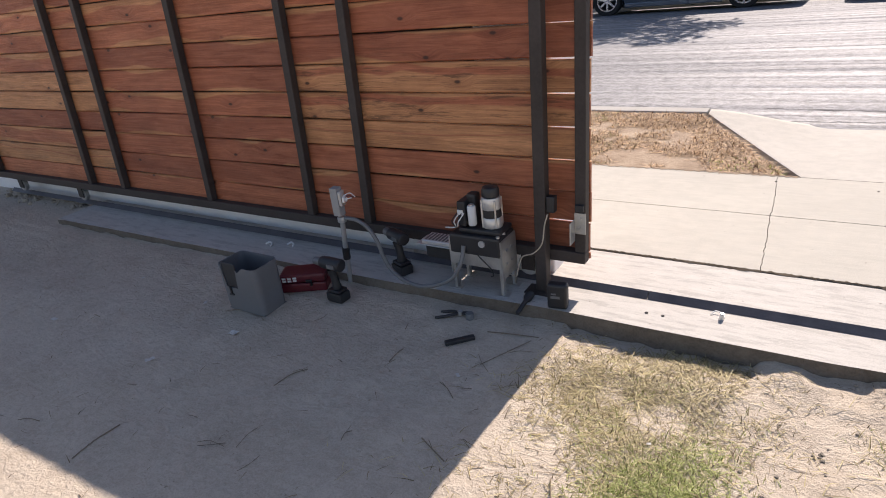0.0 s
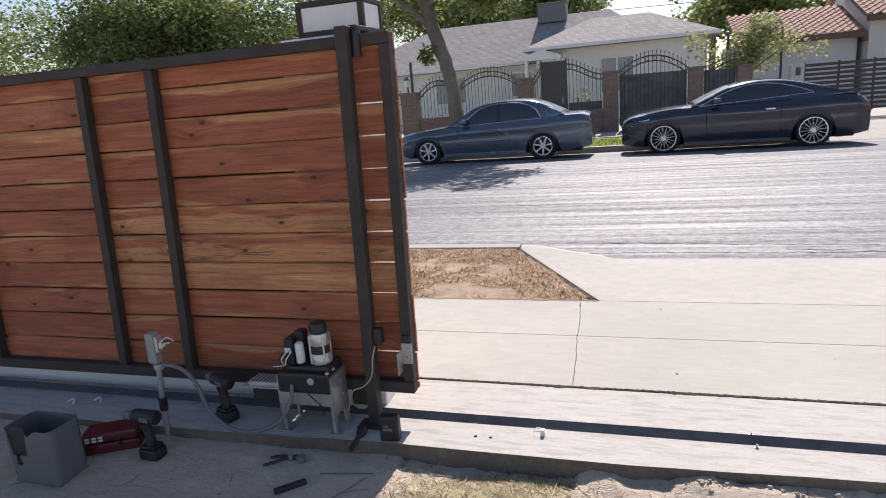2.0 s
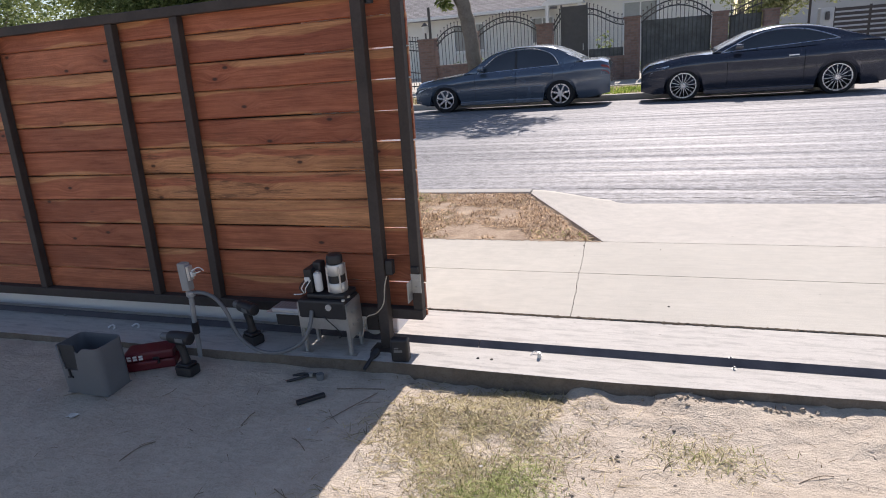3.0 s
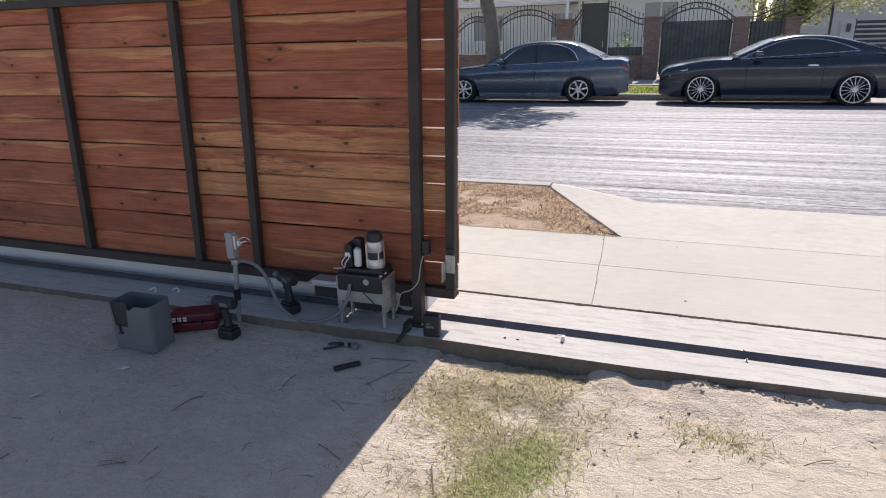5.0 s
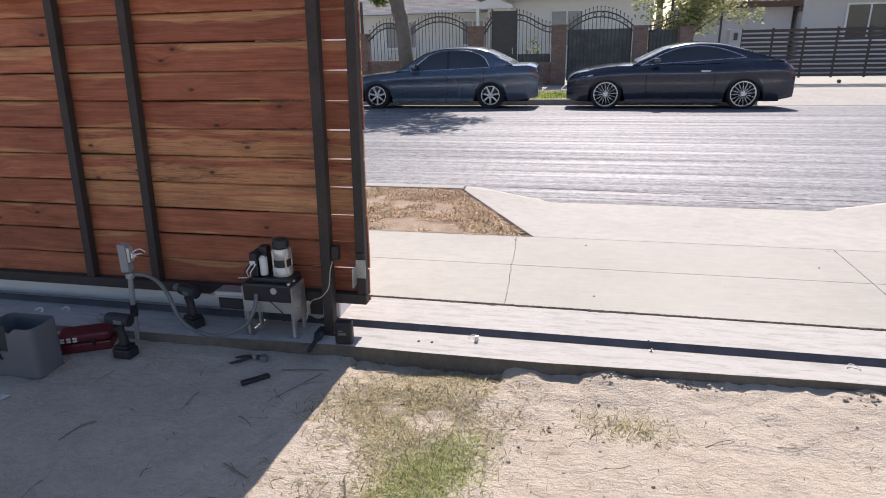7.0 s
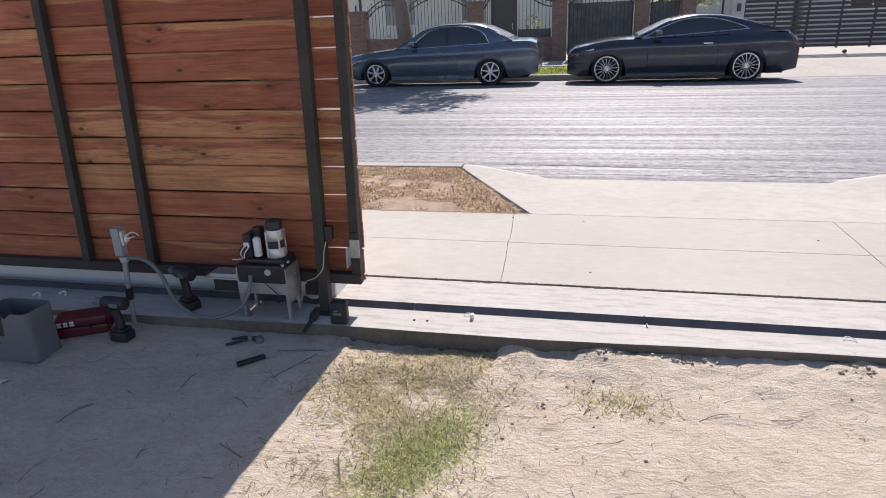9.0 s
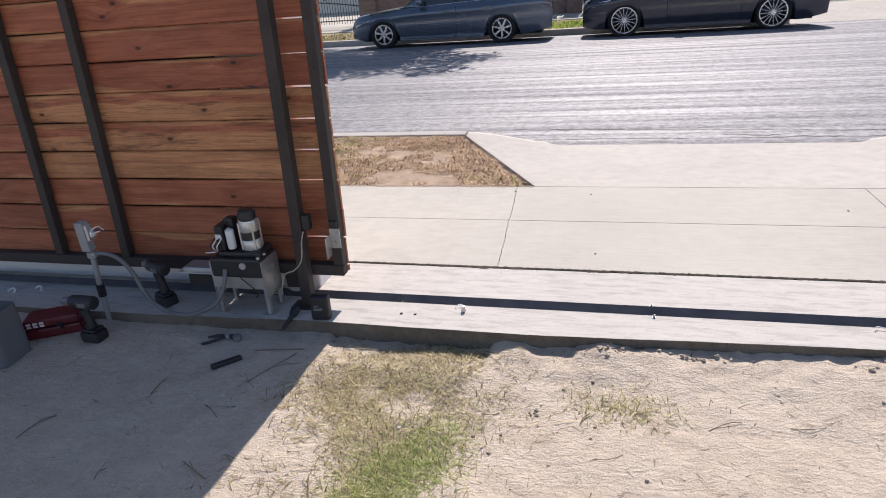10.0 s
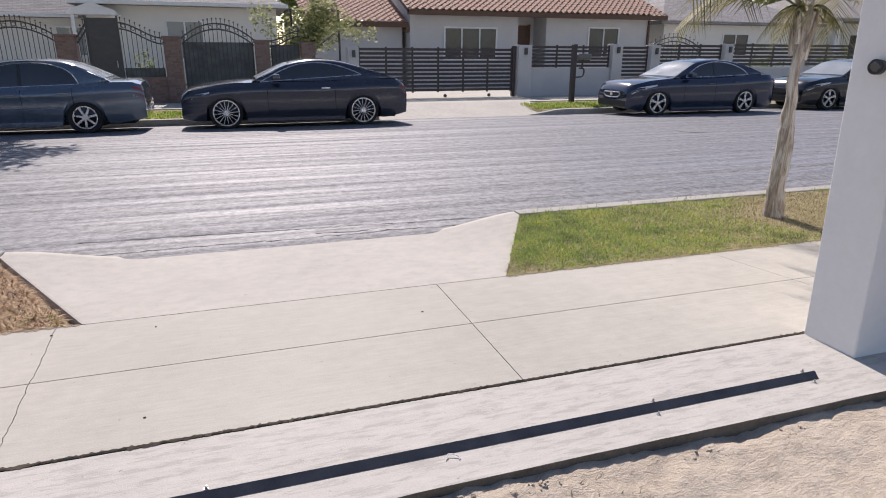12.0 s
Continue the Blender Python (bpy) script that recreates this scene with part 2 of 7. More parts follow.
def soil(name, lo, mid, hi, pebble=0.35, depth=0.02):
    n = Nodes(name)
    p = n.place()
    big, m2 = n.noise(p, 0.9, 6.0, 0.62), n.noise(p, 6.0, 6.0, 0.62)
    ripple = n.noise(n.place((1.0, 1.7, 1.0)), 24.0, 5.0, 0.66, 0.6)
    grit = n.noise(p, 130.0, 3.0, 0.7)
    col = n.ramp(n.mix(0.5, big, m2), (0.36, lo), (0.5, mid), (0.64, hi))
    col = n.mix(0.22, col, n.ramp(grit, (0.36, tuple(c * 0.55 for c in lo)), (0.6, tuple(min(1, c * 1.12) for c in hi))))
    col = n.mix(0.25, col, n.ramp(ripple, (0.36, tuple(c * 0.75 for c in lo)), (0.6, hi)))
    flecks = n.ramp(n.noise(n.place((1, 2.2, 1)), 30.0, 2.0, 0.5, 1.5), (0.25, (0.35, 0.3, 0.25)), (0.30, (1, 1, 1)))
    col = n.mix(pebble, col, flecks, "MULTIPLY")
    h = n.mix(0.2, n.mix(0.6, m2, ripple), grit)
    return n.done(col, 0.95, 0.0, h, depth, 0.9, 0.2)


def asphalt(name):
    """Pale worn asphalt with tyre-polished streaks along the street; the sun's glare on them is painted as pale bands.
    """
    n = Nodes(name)
    p = n.place()
    st = n.noise(n.place((0.045, 3.2, 1)), 1.6, 3.0, 0.6, 0.12)
    st2 = n.noise(n.place((0.02, 0.8, 1)), 1.2, 4.0, 0.6, 0.1)
    big, grit = n.noise(p, 0.35, 5.0, 0.6), n.noise(p, 90.0, 4.0, 0.75)
    tex = n.noise(n.place((8, 13, 1)), 1.0, 4.0, 0.8)
    peb = n.noise(p, 26.0, 4.0, 0.8)
    mixed = n.mix(0.35, st, st2)
    # sun glare on the polished streaks, put into the colour as pale bands
    glare_bands = n.ramp(n.noise(n.place((0.012, 5.5, 1)), 1.0, 1.5, 0.5, 0.05), (0.42, 0.0), (0.5, 0.35), (0.57, 1.0))
    col = n.ramp(mixed, (0.40, (0.070, 0.072, 0.082)), (0.48, (0.138, 0.140, 0.151)), (0.53, (0.196, 0.198, 0.206)), (0.60, (0.36, 0.362, 0.370)))
    col = n.mix(0.36, col, n.ramp(glare_bands, (0.0, (0.06, 0.061, 0.07)), (0.35, (0.15, 0.151, 0.16)), (1.0, (0.44, 0.442, 0.45))))
    col = n.mix(0.24, col, n.ramp(big, (0.3, (0.09, 0.09, 0.098)), (0.7, (0.26, 0.26, 0.266))))
    col = n.mix(0.40, col, n.ramp(tex, (0.44, (0.035, 0.035, 0.042)), (0.56, (0.45, 0.452, 0.458))))
    col = n.mix(0.20, col, n.ramp(peb, (0.40, (0.045, 0.045, 0.052)), (0.60, (0.43, 0.432, 0.436))))
    col = n.mix(0.18, col, n.ramp(grit, (0.36, (0.04, 0.04, 0.045)), (0.64, (0.42, 0.422, 0.426))))
    specks = n.ramp(n.noise(n.place((4, 12, 1)), 1.0, 6.0, 0.85), (0.40, (0.42, 0.42, 0.43)), (0.47, (1, 1, 1)))
    col = n.mix(0.6, col, specks, "MULTIPLY")
    col = n.mix(1.0, col, (0.90, 0.90, 0.93), "MULTIPLY")
    rough = n.ramp(mixed, (0.42, 0.8), (0.58, 0.52))
    return n.done(col, rough, 0.0, n.mix(0.5, peb, tex), 0.012, 0.5, 0.45)


def leafy(name, dark, light, trans=0.35, patchy=0.0):
    n = Nodes(name)
    isl = n.add("ShaderNodeNewGeometry").outputs["Random Per Island"]
    col = n.ramp(isl, (0.0, dark), (1.0, light))
    if patchy:
        col = n.mix(patchy, col, n.ramp(n.noise(n.place(), 3.2, 4.0, 0.6), (0.36, (0.42, 0.55, 0.40)), (0.5, (0.85, 0.95, 0.8)), (0.64, (1.15, 1.05, 0.95))), "MULTIPLY")
    m = n.done(col, 0.55, 0.0, None, spec=0.3)
    tr = n.add("ShaderNodeBsdfTranslucent")
    n.link(col, tr.inputs[0])
    mx = n.add("ShaderNodeMixShader", Fac=trans)
    n.link(n.b.outputs[0], mx.inputs[1])
    n.link(tr.outputs[0], mx.inputs[2])
    n.link(mx.outputs[0], n.t.nodes["Material Output"].inputs[0])
    return m


def brickwork(name):
    n = Nodes(name)
    tc = n.place((1, 1, 1))
    sw = n.add("ShaderNodeSeparateXYZ")
    n.link(tc, sw.inputs[0])
    cb = n.add("ShaderNodeCombineXYZ")
    n.link(n.maths("ADD", sw.outputs[0], sw.outputs[1]), cb.inputs[0])
    n.link(sw.outputs[2], cb.inputs[1])
    br = n.add("ShaderNodeTexBrick", Scale=1.0)
    br.inputs["Brick Width"].default_value, br.inputs["Row Height"].default_value = 0.21, 0.075
    br.inputs["Mortar Size"].default_value = 0.008
    br.inputs["Color1"].default_value, br.inputs["Color2"].default_value = (0.21, 0.135, 0.115, 1), (0.30, 0.205, 0.18, 1)
    br.inputs["Mortar"].default_value = (0.22, 0.2, 0.19, 1)
    n.link(cb.outputs[0], br.inputs["Vector"])
    col = n.mix(0.3, br.outputs["Color"], n.ramp(n.noise(tc, 14.0), (0.3, (0.1, 0.06, 0.05)), (0.7, (0.34, 0.2, 0.16))))
    return n.done(col, 0.9, 0.0, br.outputs["Fac"], -0.006, 0.6)


def shingles(name, a, b):
    n = Nodes(name)
    tc = n.place((1, 1, 1))
    sw = n.add("ShaderNodeSeparateXYZ")
    n.link(tc, sw.inputs[0])
    cb = n.add("ShaderNodeCombineXYZ")
    n.link(n.maths("ADD", sw.outputs[0], n.maths("MULTIPLY", sw.outputs[1], 0.15)), cb.inputs[0])
    n.link(sw.outputs[2], cb.inputs[1])
    br = n.add("ShaderNodeTexBrick", Scale=1.0)
    br.inputs["Brick Width"].default_value, br.inputs["Row Height"].default_value = 0.3, 0.065
    br.inputs["Mortar Size"].default_value = 0.009
    br.inputs["Color1"].default_value, br.inputs["Color2"].default_value = (*a, 1), (*b, 1)
    br.inputs["Mortar"].default_value = tuple(c * 0.45 for c in a) + (1,)
    n.link(cb.outputs[0], br.inputs["Vector"])
    col = n.mix(0.35, br.outputs["Color"], n.ramp(n.noise(tc, 3.0, 5.0), (0.3, a), (0.7, b)))
    return n.done(col, 0.95, 0.0, br.outputs["Fac"], -0.01, 0.5)


def glass(name, tint=(0.032, 0.038, 0.046)):
    return paint(name, tint, 0.06, 0.0, 0.1, 2.0, 0.0, spec=0.8)


M_DIRT = soil("dry_dirt", (0.435, 0.358, 0.278), (0.54, 0.46, 0.37), (0.625, 0.545, 0.448), 0.55, 0.027)
M_PATCH = soil("bare_parkway", (0.24, 0.165, 0.115), (0.43, 0.325, 0.24), (0.52, 0.42, 0.31))
M_LAWNSOIL = soil("lawn_soil", (0.17, 0.15, 0.07), (0.27, 0.23, 0.12), (0.40, 0.34, 0.21))
M_CONC = concrete("sidewalk_concrete", (0.475, 0.45, 0.395))
M_APRON = concrete("driveway_concrete", (0.46, 0.435, 0.39), (6, 6, 6))
M_SLAB = concrete("footing_concrete", (0.51, 0.485, 0.445), (2, 26, 40), 1.5)
# footing front: soil stain and the face's own shade, both in one dark colour
M_SLABFACE = soil("soil_stained_shaded_concrete", (0.12, 0.095, 0.075), (0.165, 0.138, 0.113), (0.22, 0.19, 0.16), 0.3, 0.012)
M_CURB = concrete("kerb_concrete", (0.42, 0.40, 0.37))
M_ASPHALT = asphalt("worn_asphalt")
M_STUCCO = paint("white_stucco", (0.80, 0.79, 0.78), 0.9, 0, 0.06, 2.0, 0.006)
M_STEEL = paint("black_steel", (0.056, 0.046, 0.042), 0.6, 0.0, 0.35, 5.0, 0.001, spec=0.25)
M_RAIL = paint("bare_steel_angle", (0.10, 0.095, 0.105), 0.5, 0.4, 0.3, 9.0, 0.001)
M_ZINC = paint("galvanised_steel", (0.48, 0.48, 0.47), 0.42, 0.7, 0.2, 12.0, 0.001)
M_WOOD = wood("red_stained_boards", [(0.45, 0.138, 0.066), (0.67, 0.228, 0.108), (0.50, 0.158, 0.075), (0.71, 0.255, 0.122), (0.42, 0.125, 0.060)], (0.84, 0.45, 0.20), 0.58)
M_JOINT = paint("dirty_joint", (0.04, 0.034, 0.028), 0.95, 0, 0.4, 8.0, 0.004)
M_GREYPLASTIC = paint("grey_plastic", (0.15, 0.155, 0.165), 0.55, 0, 0.08, 5.0, 0.0006)
M_BLACKPLASTIC = paint("black_plastic", (0.023, 0.023, 0.026), 0.48, 0, 0.25, 20.0, 0.0006)
M_REDPLASTIC = paint("red_plastic", (0.12, 0.01, 0.018), 0.45, 0, 0.2, 9.0, 0.0006)
M_WHITEPLASTIC = paint("white_plastic", (0.75, 0.75, 0.74), 0.4, 0, 0.06, 9.0, 0.0004)
M_ALU = paint("cast_aluminium", (0.62, 0.62, 0.61), 0.38, 0.6, 0.12, 18.0, 0.0008)
M_CONDUIT = paint("grey_conduit", (0.16, 0.165, 0.17), 0.5, 0, 0.12, 9.0, 0.0006)
M_GLASS = glass("dark_glass")
M_WINGLASS = paint("window_glass", (0.06, 0.066, 0.068), 0.07, 0.0, 0.25, 2.0, 0.0, spec=0.6)
M_BRICK = brickwork("red_brick")
M_SHINGLE = shingles("grey_shingles", (0.25, 0.235, 0.228), (0.40, 0.38, 0.37))
M_HOUSEWALL = paint("cream_stucco", (0.79, 0.765, 0.705), 0.9, 0, 0.06, 1.2, 0.006)
M_GREYWALL = paint("grey_stucco", (0.58, 0.565, 0.555), 0.9, 0, 0.07, 1.2, 0.006)
M_TRIM = paint("white_trim", (0.78, 0.78, 0.76), 0.55, 0, 0.05, 3.0, 0.001)
M_TILE = paint("clay_tile", (0.38, 0.235, 0.175), 0.85, 0, 0.35, 3.0, 0.004)
M_IRON = paint("wrought_iron", (0.075, 0.071, 0.073), 0.5, 0, 0.2, 9.0, 0.001)
M_SLAT = paint("dark_slats", (0.068, 0.053, 0.05), 0.6, 0, 0.25, 4.0, 0.001)
M_DOOR = paint("brown_door", (0.11, 0.055, 0.03), 0.5, 0, 0.25, 5.0, 0.001)
M_BARK = soil("bark", (0.12, 0.10, 0.082), (0.20, 0.17, 0.145), (0.30, 0.265, 0.23))
def palm_bark(name):
    """Grey-white smooth trunk with brown fibrous patches running up it and dark cracks."""
    n = Nodes(name)
    up = n.noise(n.place((16, 16, 2.2)), 1.0, 5.0, 0.65, 0.6)
    fibre = n.noise(n.place((90, 90, 6)), 1.0, 3.0, 0.6)
    crack = n.ramp(n.noise(n.place((26, 26, 3.0)), 1.0, 3.0, 0.55, 0.8), (0.30, (0.18, 0.14, 0.11)), (0.36, (1, 1, 1)))
    col = n.ramp(up, (0.38, (0.17, 0.115, 0.078)), (0.49, (0.32, 0.262, 0.215)), (0.56, (0.52, 0.49, 0.45)), (0.68, (0.68, 0.66, 0.63)))
    col = n.mix(0.3, col, n.ramp(fibre, (0.35, (0.24, 0.19, 0.15)), (0.62, (0.72, 0.70, 0.66))))
    col = n.mix(0.85, col, crack, "MULTIPLY")
    return n.done(col, 0.9, 0.0, n.mix(0.4, up, fibre), 0.012, 0.8, 0.2)


M_PALMBARK = palm_bark("palm_bark")
M_LEAF = leafy("tree_leaves", (0.075, 0.115, 0.034), (0.33, 0.38, 0.15), 0.5)
M_LEAFPALE = leafy("young_tree_leaves", (0.16, 0.19, 0.07), (0.52, 0.52, 0.27), 0.5)
M_FROND = leafy("palm_leaflets", (0.10, 0.10, 0.025), (0.33, 0.29, 0.12))
M_GRASS = leafy("green_grass", (0.16, 0.25, 0.035), (0.60, 0.66, 0.19), 0.45, 0.9)
M_STRAW = leafy("dry_grass", (0.15, 0.115, 0.05), (0.66, 0.56, 0.31), 0.15)
M_TYRE = paint("tyre_rubber", (0.012, 0.012, 0.013), 0.8, 0, 0.3, 20.0, 0.002)
M_RIM = paint("alloy_rim", (0.66, 0.66, 0.68), 0.28, 0.85, 0.08, 9.0, 0.0004)
M_CHROME = paint("chrome", (0.85, 0.85, 0.87), 0.3, 1.0, 0.05, 9.0, 0.0)
M_LAMP = paint("headlamp", (0.68, 0.70, 0.73), 0.15, 0.1, 0.2, 20.0, 0.0)
M_TAIL = paint("tail_lamp", (0.24, 0.015, 0.02), 0.15, 0, 0.2, 20.0, 0.0)
M_UNDER = paint("underbody", (0.01, 0.01, 0.01), 0.9, 0, 0.2, 9.0, 0.0)

# ---- the ground, street and pavements ----
def road_z(y):
    return -0.02 - (0.09 * ((11.7 - y) / 5.25) ** 2 if y < 11.7 else 0.18 * ((y - 11.7) / 5.35) ** 2)


def steps(a, b, d):
    return [a + (b - a) * i / max(1, round((b - a) / d)) for i in range(max(1, round((b - a) / d)) + 1)]


bm = bmesh.new()
bmesh.ops.create_circle(bm, cap_ends=True, segments=48, radius=900, matrix=Matrix.Translation((0, 0, -0.45)))
solo("ground", bm, M_DIRT, "dry pale ground reaching out to the horizon", "ground", kind="structure")


EDGE = [(-4.6, 2.672), (-3.0, 2.686), (-1.2, 2.714), (-0.4, 2.748), (0.12, 2.741), (0.65, 2.744), (1.0, 2.758), (1.6, 2.786), (2.0, 2.797), (5.1, 2.785)]


def edge_y(x):
    """Front edge of the footing."""
    for (xa, ya), (xb, yb) in zip(EDGE, EDGE[1:]):
        if x <= xb:
            return ya + (yb - ya) * max(0, x - xa) / (xb - xa)
    return EDGE[-1][1]


def dirt_z(x, y):
    z = -0.076 + 0.011 * fbm(x, y, 0.7, 3.1) + 0.007 * fbm(x, y, 0.16, 8.0) + 0.006 * fbm(x, y, 0.065, 2.0)
    if x < -0.9:
        z += 0.02 * min(1, (-0.9 - x) / 1.2) * min(1, max(0, (y - 1.2) / 1.2))
    if y > 2.3:
        near = min(1, (y - 2.3) / 0.3)
        z += near * (0.014 + (0.009 * max(-0.4, fbm(x, y, 0.22, 5.5)) + 0.009 * fbm(x, y, 0.07, 1.5) if x > -0.35 else 0))
        heap = math.exp(-((x - 0.56) / 0.09) ** 2) * 0.018 + (0.018 if x > 0.8 else -0.028 if -0.35 < x < 0.45 else 0) + 0.014 * math.exp(-((x - 0.95) / 0.13) ** 2) + 0.014 * math.exp(-((x - 2.0) / 0.2) ** 2)
        z += heap * min(1, max(0, (y - 2.5) / 0.2))
    return z


xs = steps(-14, -4.5, 0.25)[:-1] + steps(-4.5, -0.6, 0.05)[:-1] + steps(-0.6, 4.4, 0.025)[:-1] + steps(4.4, 14, 0.25)
ys = steps(-14, 0.8, 0.4)[:-1] + steps(0.8, 2.2, 0.04)[:-1] + steps(2.2, 2.86, 0.022)[:-1] + steps(2.86, 3.2, 0.1)
tagged(sheet("yard", xs, ys, dirt_z, M_DIRT), "bare dusty yard of pale trampled dirt", "ground", kind="structure")

xs = steps(-60, 60, 1.5)
ys = steps(6.3, 17.15, 0.45)
tagged(sheet("road", xs, ys, lambda x, y: road_z(y), M_ASPHALT), "pale worn asphalt street with streaks along it", "road", kind="structure")

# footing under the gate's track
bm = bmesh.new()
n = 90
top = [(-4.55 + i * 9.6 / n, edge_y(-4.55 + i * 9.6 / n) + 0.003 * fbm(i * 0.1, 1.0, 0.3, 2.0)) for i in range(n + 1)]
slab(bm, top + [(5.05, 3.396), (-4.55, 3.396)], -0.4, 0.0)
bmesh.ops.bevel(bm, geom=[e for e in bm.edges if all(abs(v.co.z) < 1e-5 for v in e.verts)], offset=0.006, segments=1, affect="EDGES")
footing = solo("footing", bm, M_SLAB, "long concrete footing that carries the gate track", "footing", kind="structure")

# the front, turned from the sun, gets the stained and shade-darkened colour
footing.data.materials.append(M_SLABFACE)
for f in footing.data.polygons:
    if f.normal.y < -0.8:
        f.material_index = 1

# pavement: dark bed with separate concrete panels
pavement = thing("pavement", "pale concrete pavement of cut panels, cracked across", "pavement", (0, 3.4, -0.02), kind="structure")
part("bed", box(-40, 40, 3.397, 4.8, -0.3, -0.009), M_JOINT, pavement)


def jag_edge(x, y0, y1, rough):
    out_ = []
    for i in range(31):
        y = y0 + (y1 - y0) * i / 30
        drift = (0.03 - 0.047 * (y - 3.41)) if rough == 1.0 else (0.29 - 0.19 * (y - 3.41))
        jitter = 0.010 * noise.noise(Vector((x, y * 9.0, 1.7))) + 0.006 * noise.noise(Vector((x, y * 31.0, 4.4)))
        out_.append((x + (drift + rough * jitter if rough else 0), y))
    return out_


CUTS = [-40, -26, -16, -10.8, -8.6, -6.4, -4.2, -1.9, 0.335, 2.575, 4.82, 7.1, 9.4, 11.7, 16, 26, 40]
for x0, x1 in zip(CUTS, CUTS[1:]):
    for row, (y0, y1) in enumerate(((3.411, 4.0965), (4.1035, 4.769))):
        bm = bmesh.new()
        r0, r1 = (1.0 if x0 == 0.335 else 0.7 if x0 == 4.82 else 0.0), (1.0 if x1 == 0.335 else 0.7 if x1 == 4.82 else 0.0)
        left, right = jag_edge(x0, y0, y1, r0), jag_edge(x1, y0, y1, r1)
        slab(bm, [(x + (0.0018 if r0 else 0.0022), y) for x, y in left][::-1] + [(x - (0.0018 if r1 else 0.0022), y) for x, y in right], -0.1, 0.0)
        part("panel", bm, M_CONC, pavement)


def apron_z(x, y):
    f = max(0.0, min(1.0, (y - 4.77) / 1.66))
    dip = min(1.0, max(0.0, (x + 0.45) / 1.0)) * min(1.0, max(0.0, (4.0 - x) / 1.0))
    dip = dip * dip * (3 - 2 * dip)
    return -0.125 * f * dip + 0.004 * f


def strip_sheet(name, left, right, ys, n, height, material):
    """A ground sheet between two flared side lines."""
    verts = [(left(y) + (right(y) - left(y)) * i / n, y) for y in ys for i in range(n + 1)]
    verts = [(x, y, height(x, y)) for x, y in verts]
    k = n + 1
    faces = [(j * k + i, j * k + i + 1, (j + 1) * k + i + 1, (j + 1) * k + i) for j in range(len(ys) - 1) for i in range(n)]
    return raw(name, verts, faces, material, None, True)


def flare_w(y):
    return 0.434 - 0.84 * min(1, (y - 4.77) / 1.54)


def flare_e(y):
    return 3.09 + 0.83 * min(1, (y - 4.77) / 1.54)


ys = steps(4.776, 6.31, 0.05) + [6.38, 6.45, 6.47]
apron = strip_sheet("driveway_apron", flare_w, flare_e, ys, 120, lambda x, y: apron_z(x, y) - (0.12 if y > 6.46 else 0), M_APRON)
tagged(apron, "flared concrete driveway apron sloping to the street", "driveway", kind="structure")


def kerb(name, x0, x1, y0, y1, top, flip, label):
    bm = bmesh.new()
    cube(bm, x0, x1, y0, y1, -0.5, top, 0.018, 2)
    return solo(name, bm, M_CURB, label, "kerb", kind="structure")


kerb("kerb_near_west", -60, -0.42, 6.32, 6.48, 0.012, 1, "pale concrete kerb along the dry parkway")
kerb("kerb_near_east", 3.93, 60, 6.32, 6.48, 0.012, 1, "pale concrete kerb along the green lawn")
kerb("kerb_far_west", -60, 5.0, 17.03, 17.2, -0.045, -1, "grey concrete kerb across the street")
bm = bmesh.new()
prism(bm, [(9.1, -0.5), (60, -0.5), (60, -0.045), (10.45, -0.045), (10.1, -0.06), (9.6, -0.14), (9.1, -0.192)], 17.03, 17.2)
solo("kerb_far_east", bm, M_CURB, "grey concrete kerb dropping to the driveway", "kerb", kind="structure")

# parkway strips
def west_soil(x, y):
    gap = max(0.0, 1 - max(0.0, flare_w(y) - x - 0.045) / 0.05)
    return -0.006 + 0.016 * fbm(x, y, 0.35, 4.0) - 0.05 * min(1, gap)


bm = bmesh.new()
edge_ = [(flare_w(y), y) for y in steps(4.776, 6.31, 0.1)]
slab(bm, edge_ + [(x + 0.016, y) for x, y in reversed(edge_)], -0.3, -0.003)
tagged(part("apron_edge", bm, M_CURB), "cut concrete side of the driveway apron", "driveway", kind="structure")
tagged(strip_sheet("parkway_west", lambda y: -30, lambda y: flare_w(y) - 0.012, steps(4.776, 6.32, 0.06), 300, west_soil, M_PATCH),
       "bare parkway strip with dead grass", "parkway", kind="structure")
tagged(strip_sheet("parkway_east", lambda y: flare_e(y) + 0.008, lambda y: 40, steps(4.776, 6.32, 0.06), 260, lambda x, y: -0.002 + 0.014 * fbm(x, y, 0.4, 6.0), M_LAWNSOIL),
       "parkway strip of green watered lawn", "parkway", kind="structure")
def verge_z(x, y):
    side = min(1.0, max(0.0, (5.6 - x) / 0.7) if x < 7.6 else max(0.0, (x - 9.6) / 0.7))
    low = -0.205 + 0.21 * min(1, max(0, (y - 17.0) / 2.2))
    return low + (-0.05 + 0.02 * (y - 17.2) + 0.012 * fbm(x, y, 0.6, 1.0) - low) * side


tagged(sheet("far_verge", steps(-40, 60, 0.2), steps(17.19, 19.2, 0.3), lambda x, y: verge_z(x, y), M_LAWNSOIL, None,
             lambda x, y: not 4.9 < x < 9.6), "narrow grass verge across the street", "verge", kind="structure")
bm = bmesh.new()
cube(bm, -60, 60, 19.2, 21.0, -0.4, 0.015)
solo("far_pavement", bm, M_CONC, "concrete pavement across the street", "pavement", kind="structure")
xs, ys = steps(4.9, 10.3, 0.2), steps(16.95, 19.21, 0.2)
tagged(sheet("far_driveway", xs, ys, lambda x, y: -0.19 + 0.21 * min(1, max(0, (y - 17.0) / 2.2)), M_APRON), "pale concrete driveway across the street", "driveway", kind="structure")
bm = bmesh.new()
cube(bm, -60, 60, 21.0, 60, -0.4, 0.01)
solo("far_yards", bm, M_CONC, "paved front yards of the houses", "ground", kind="structure")

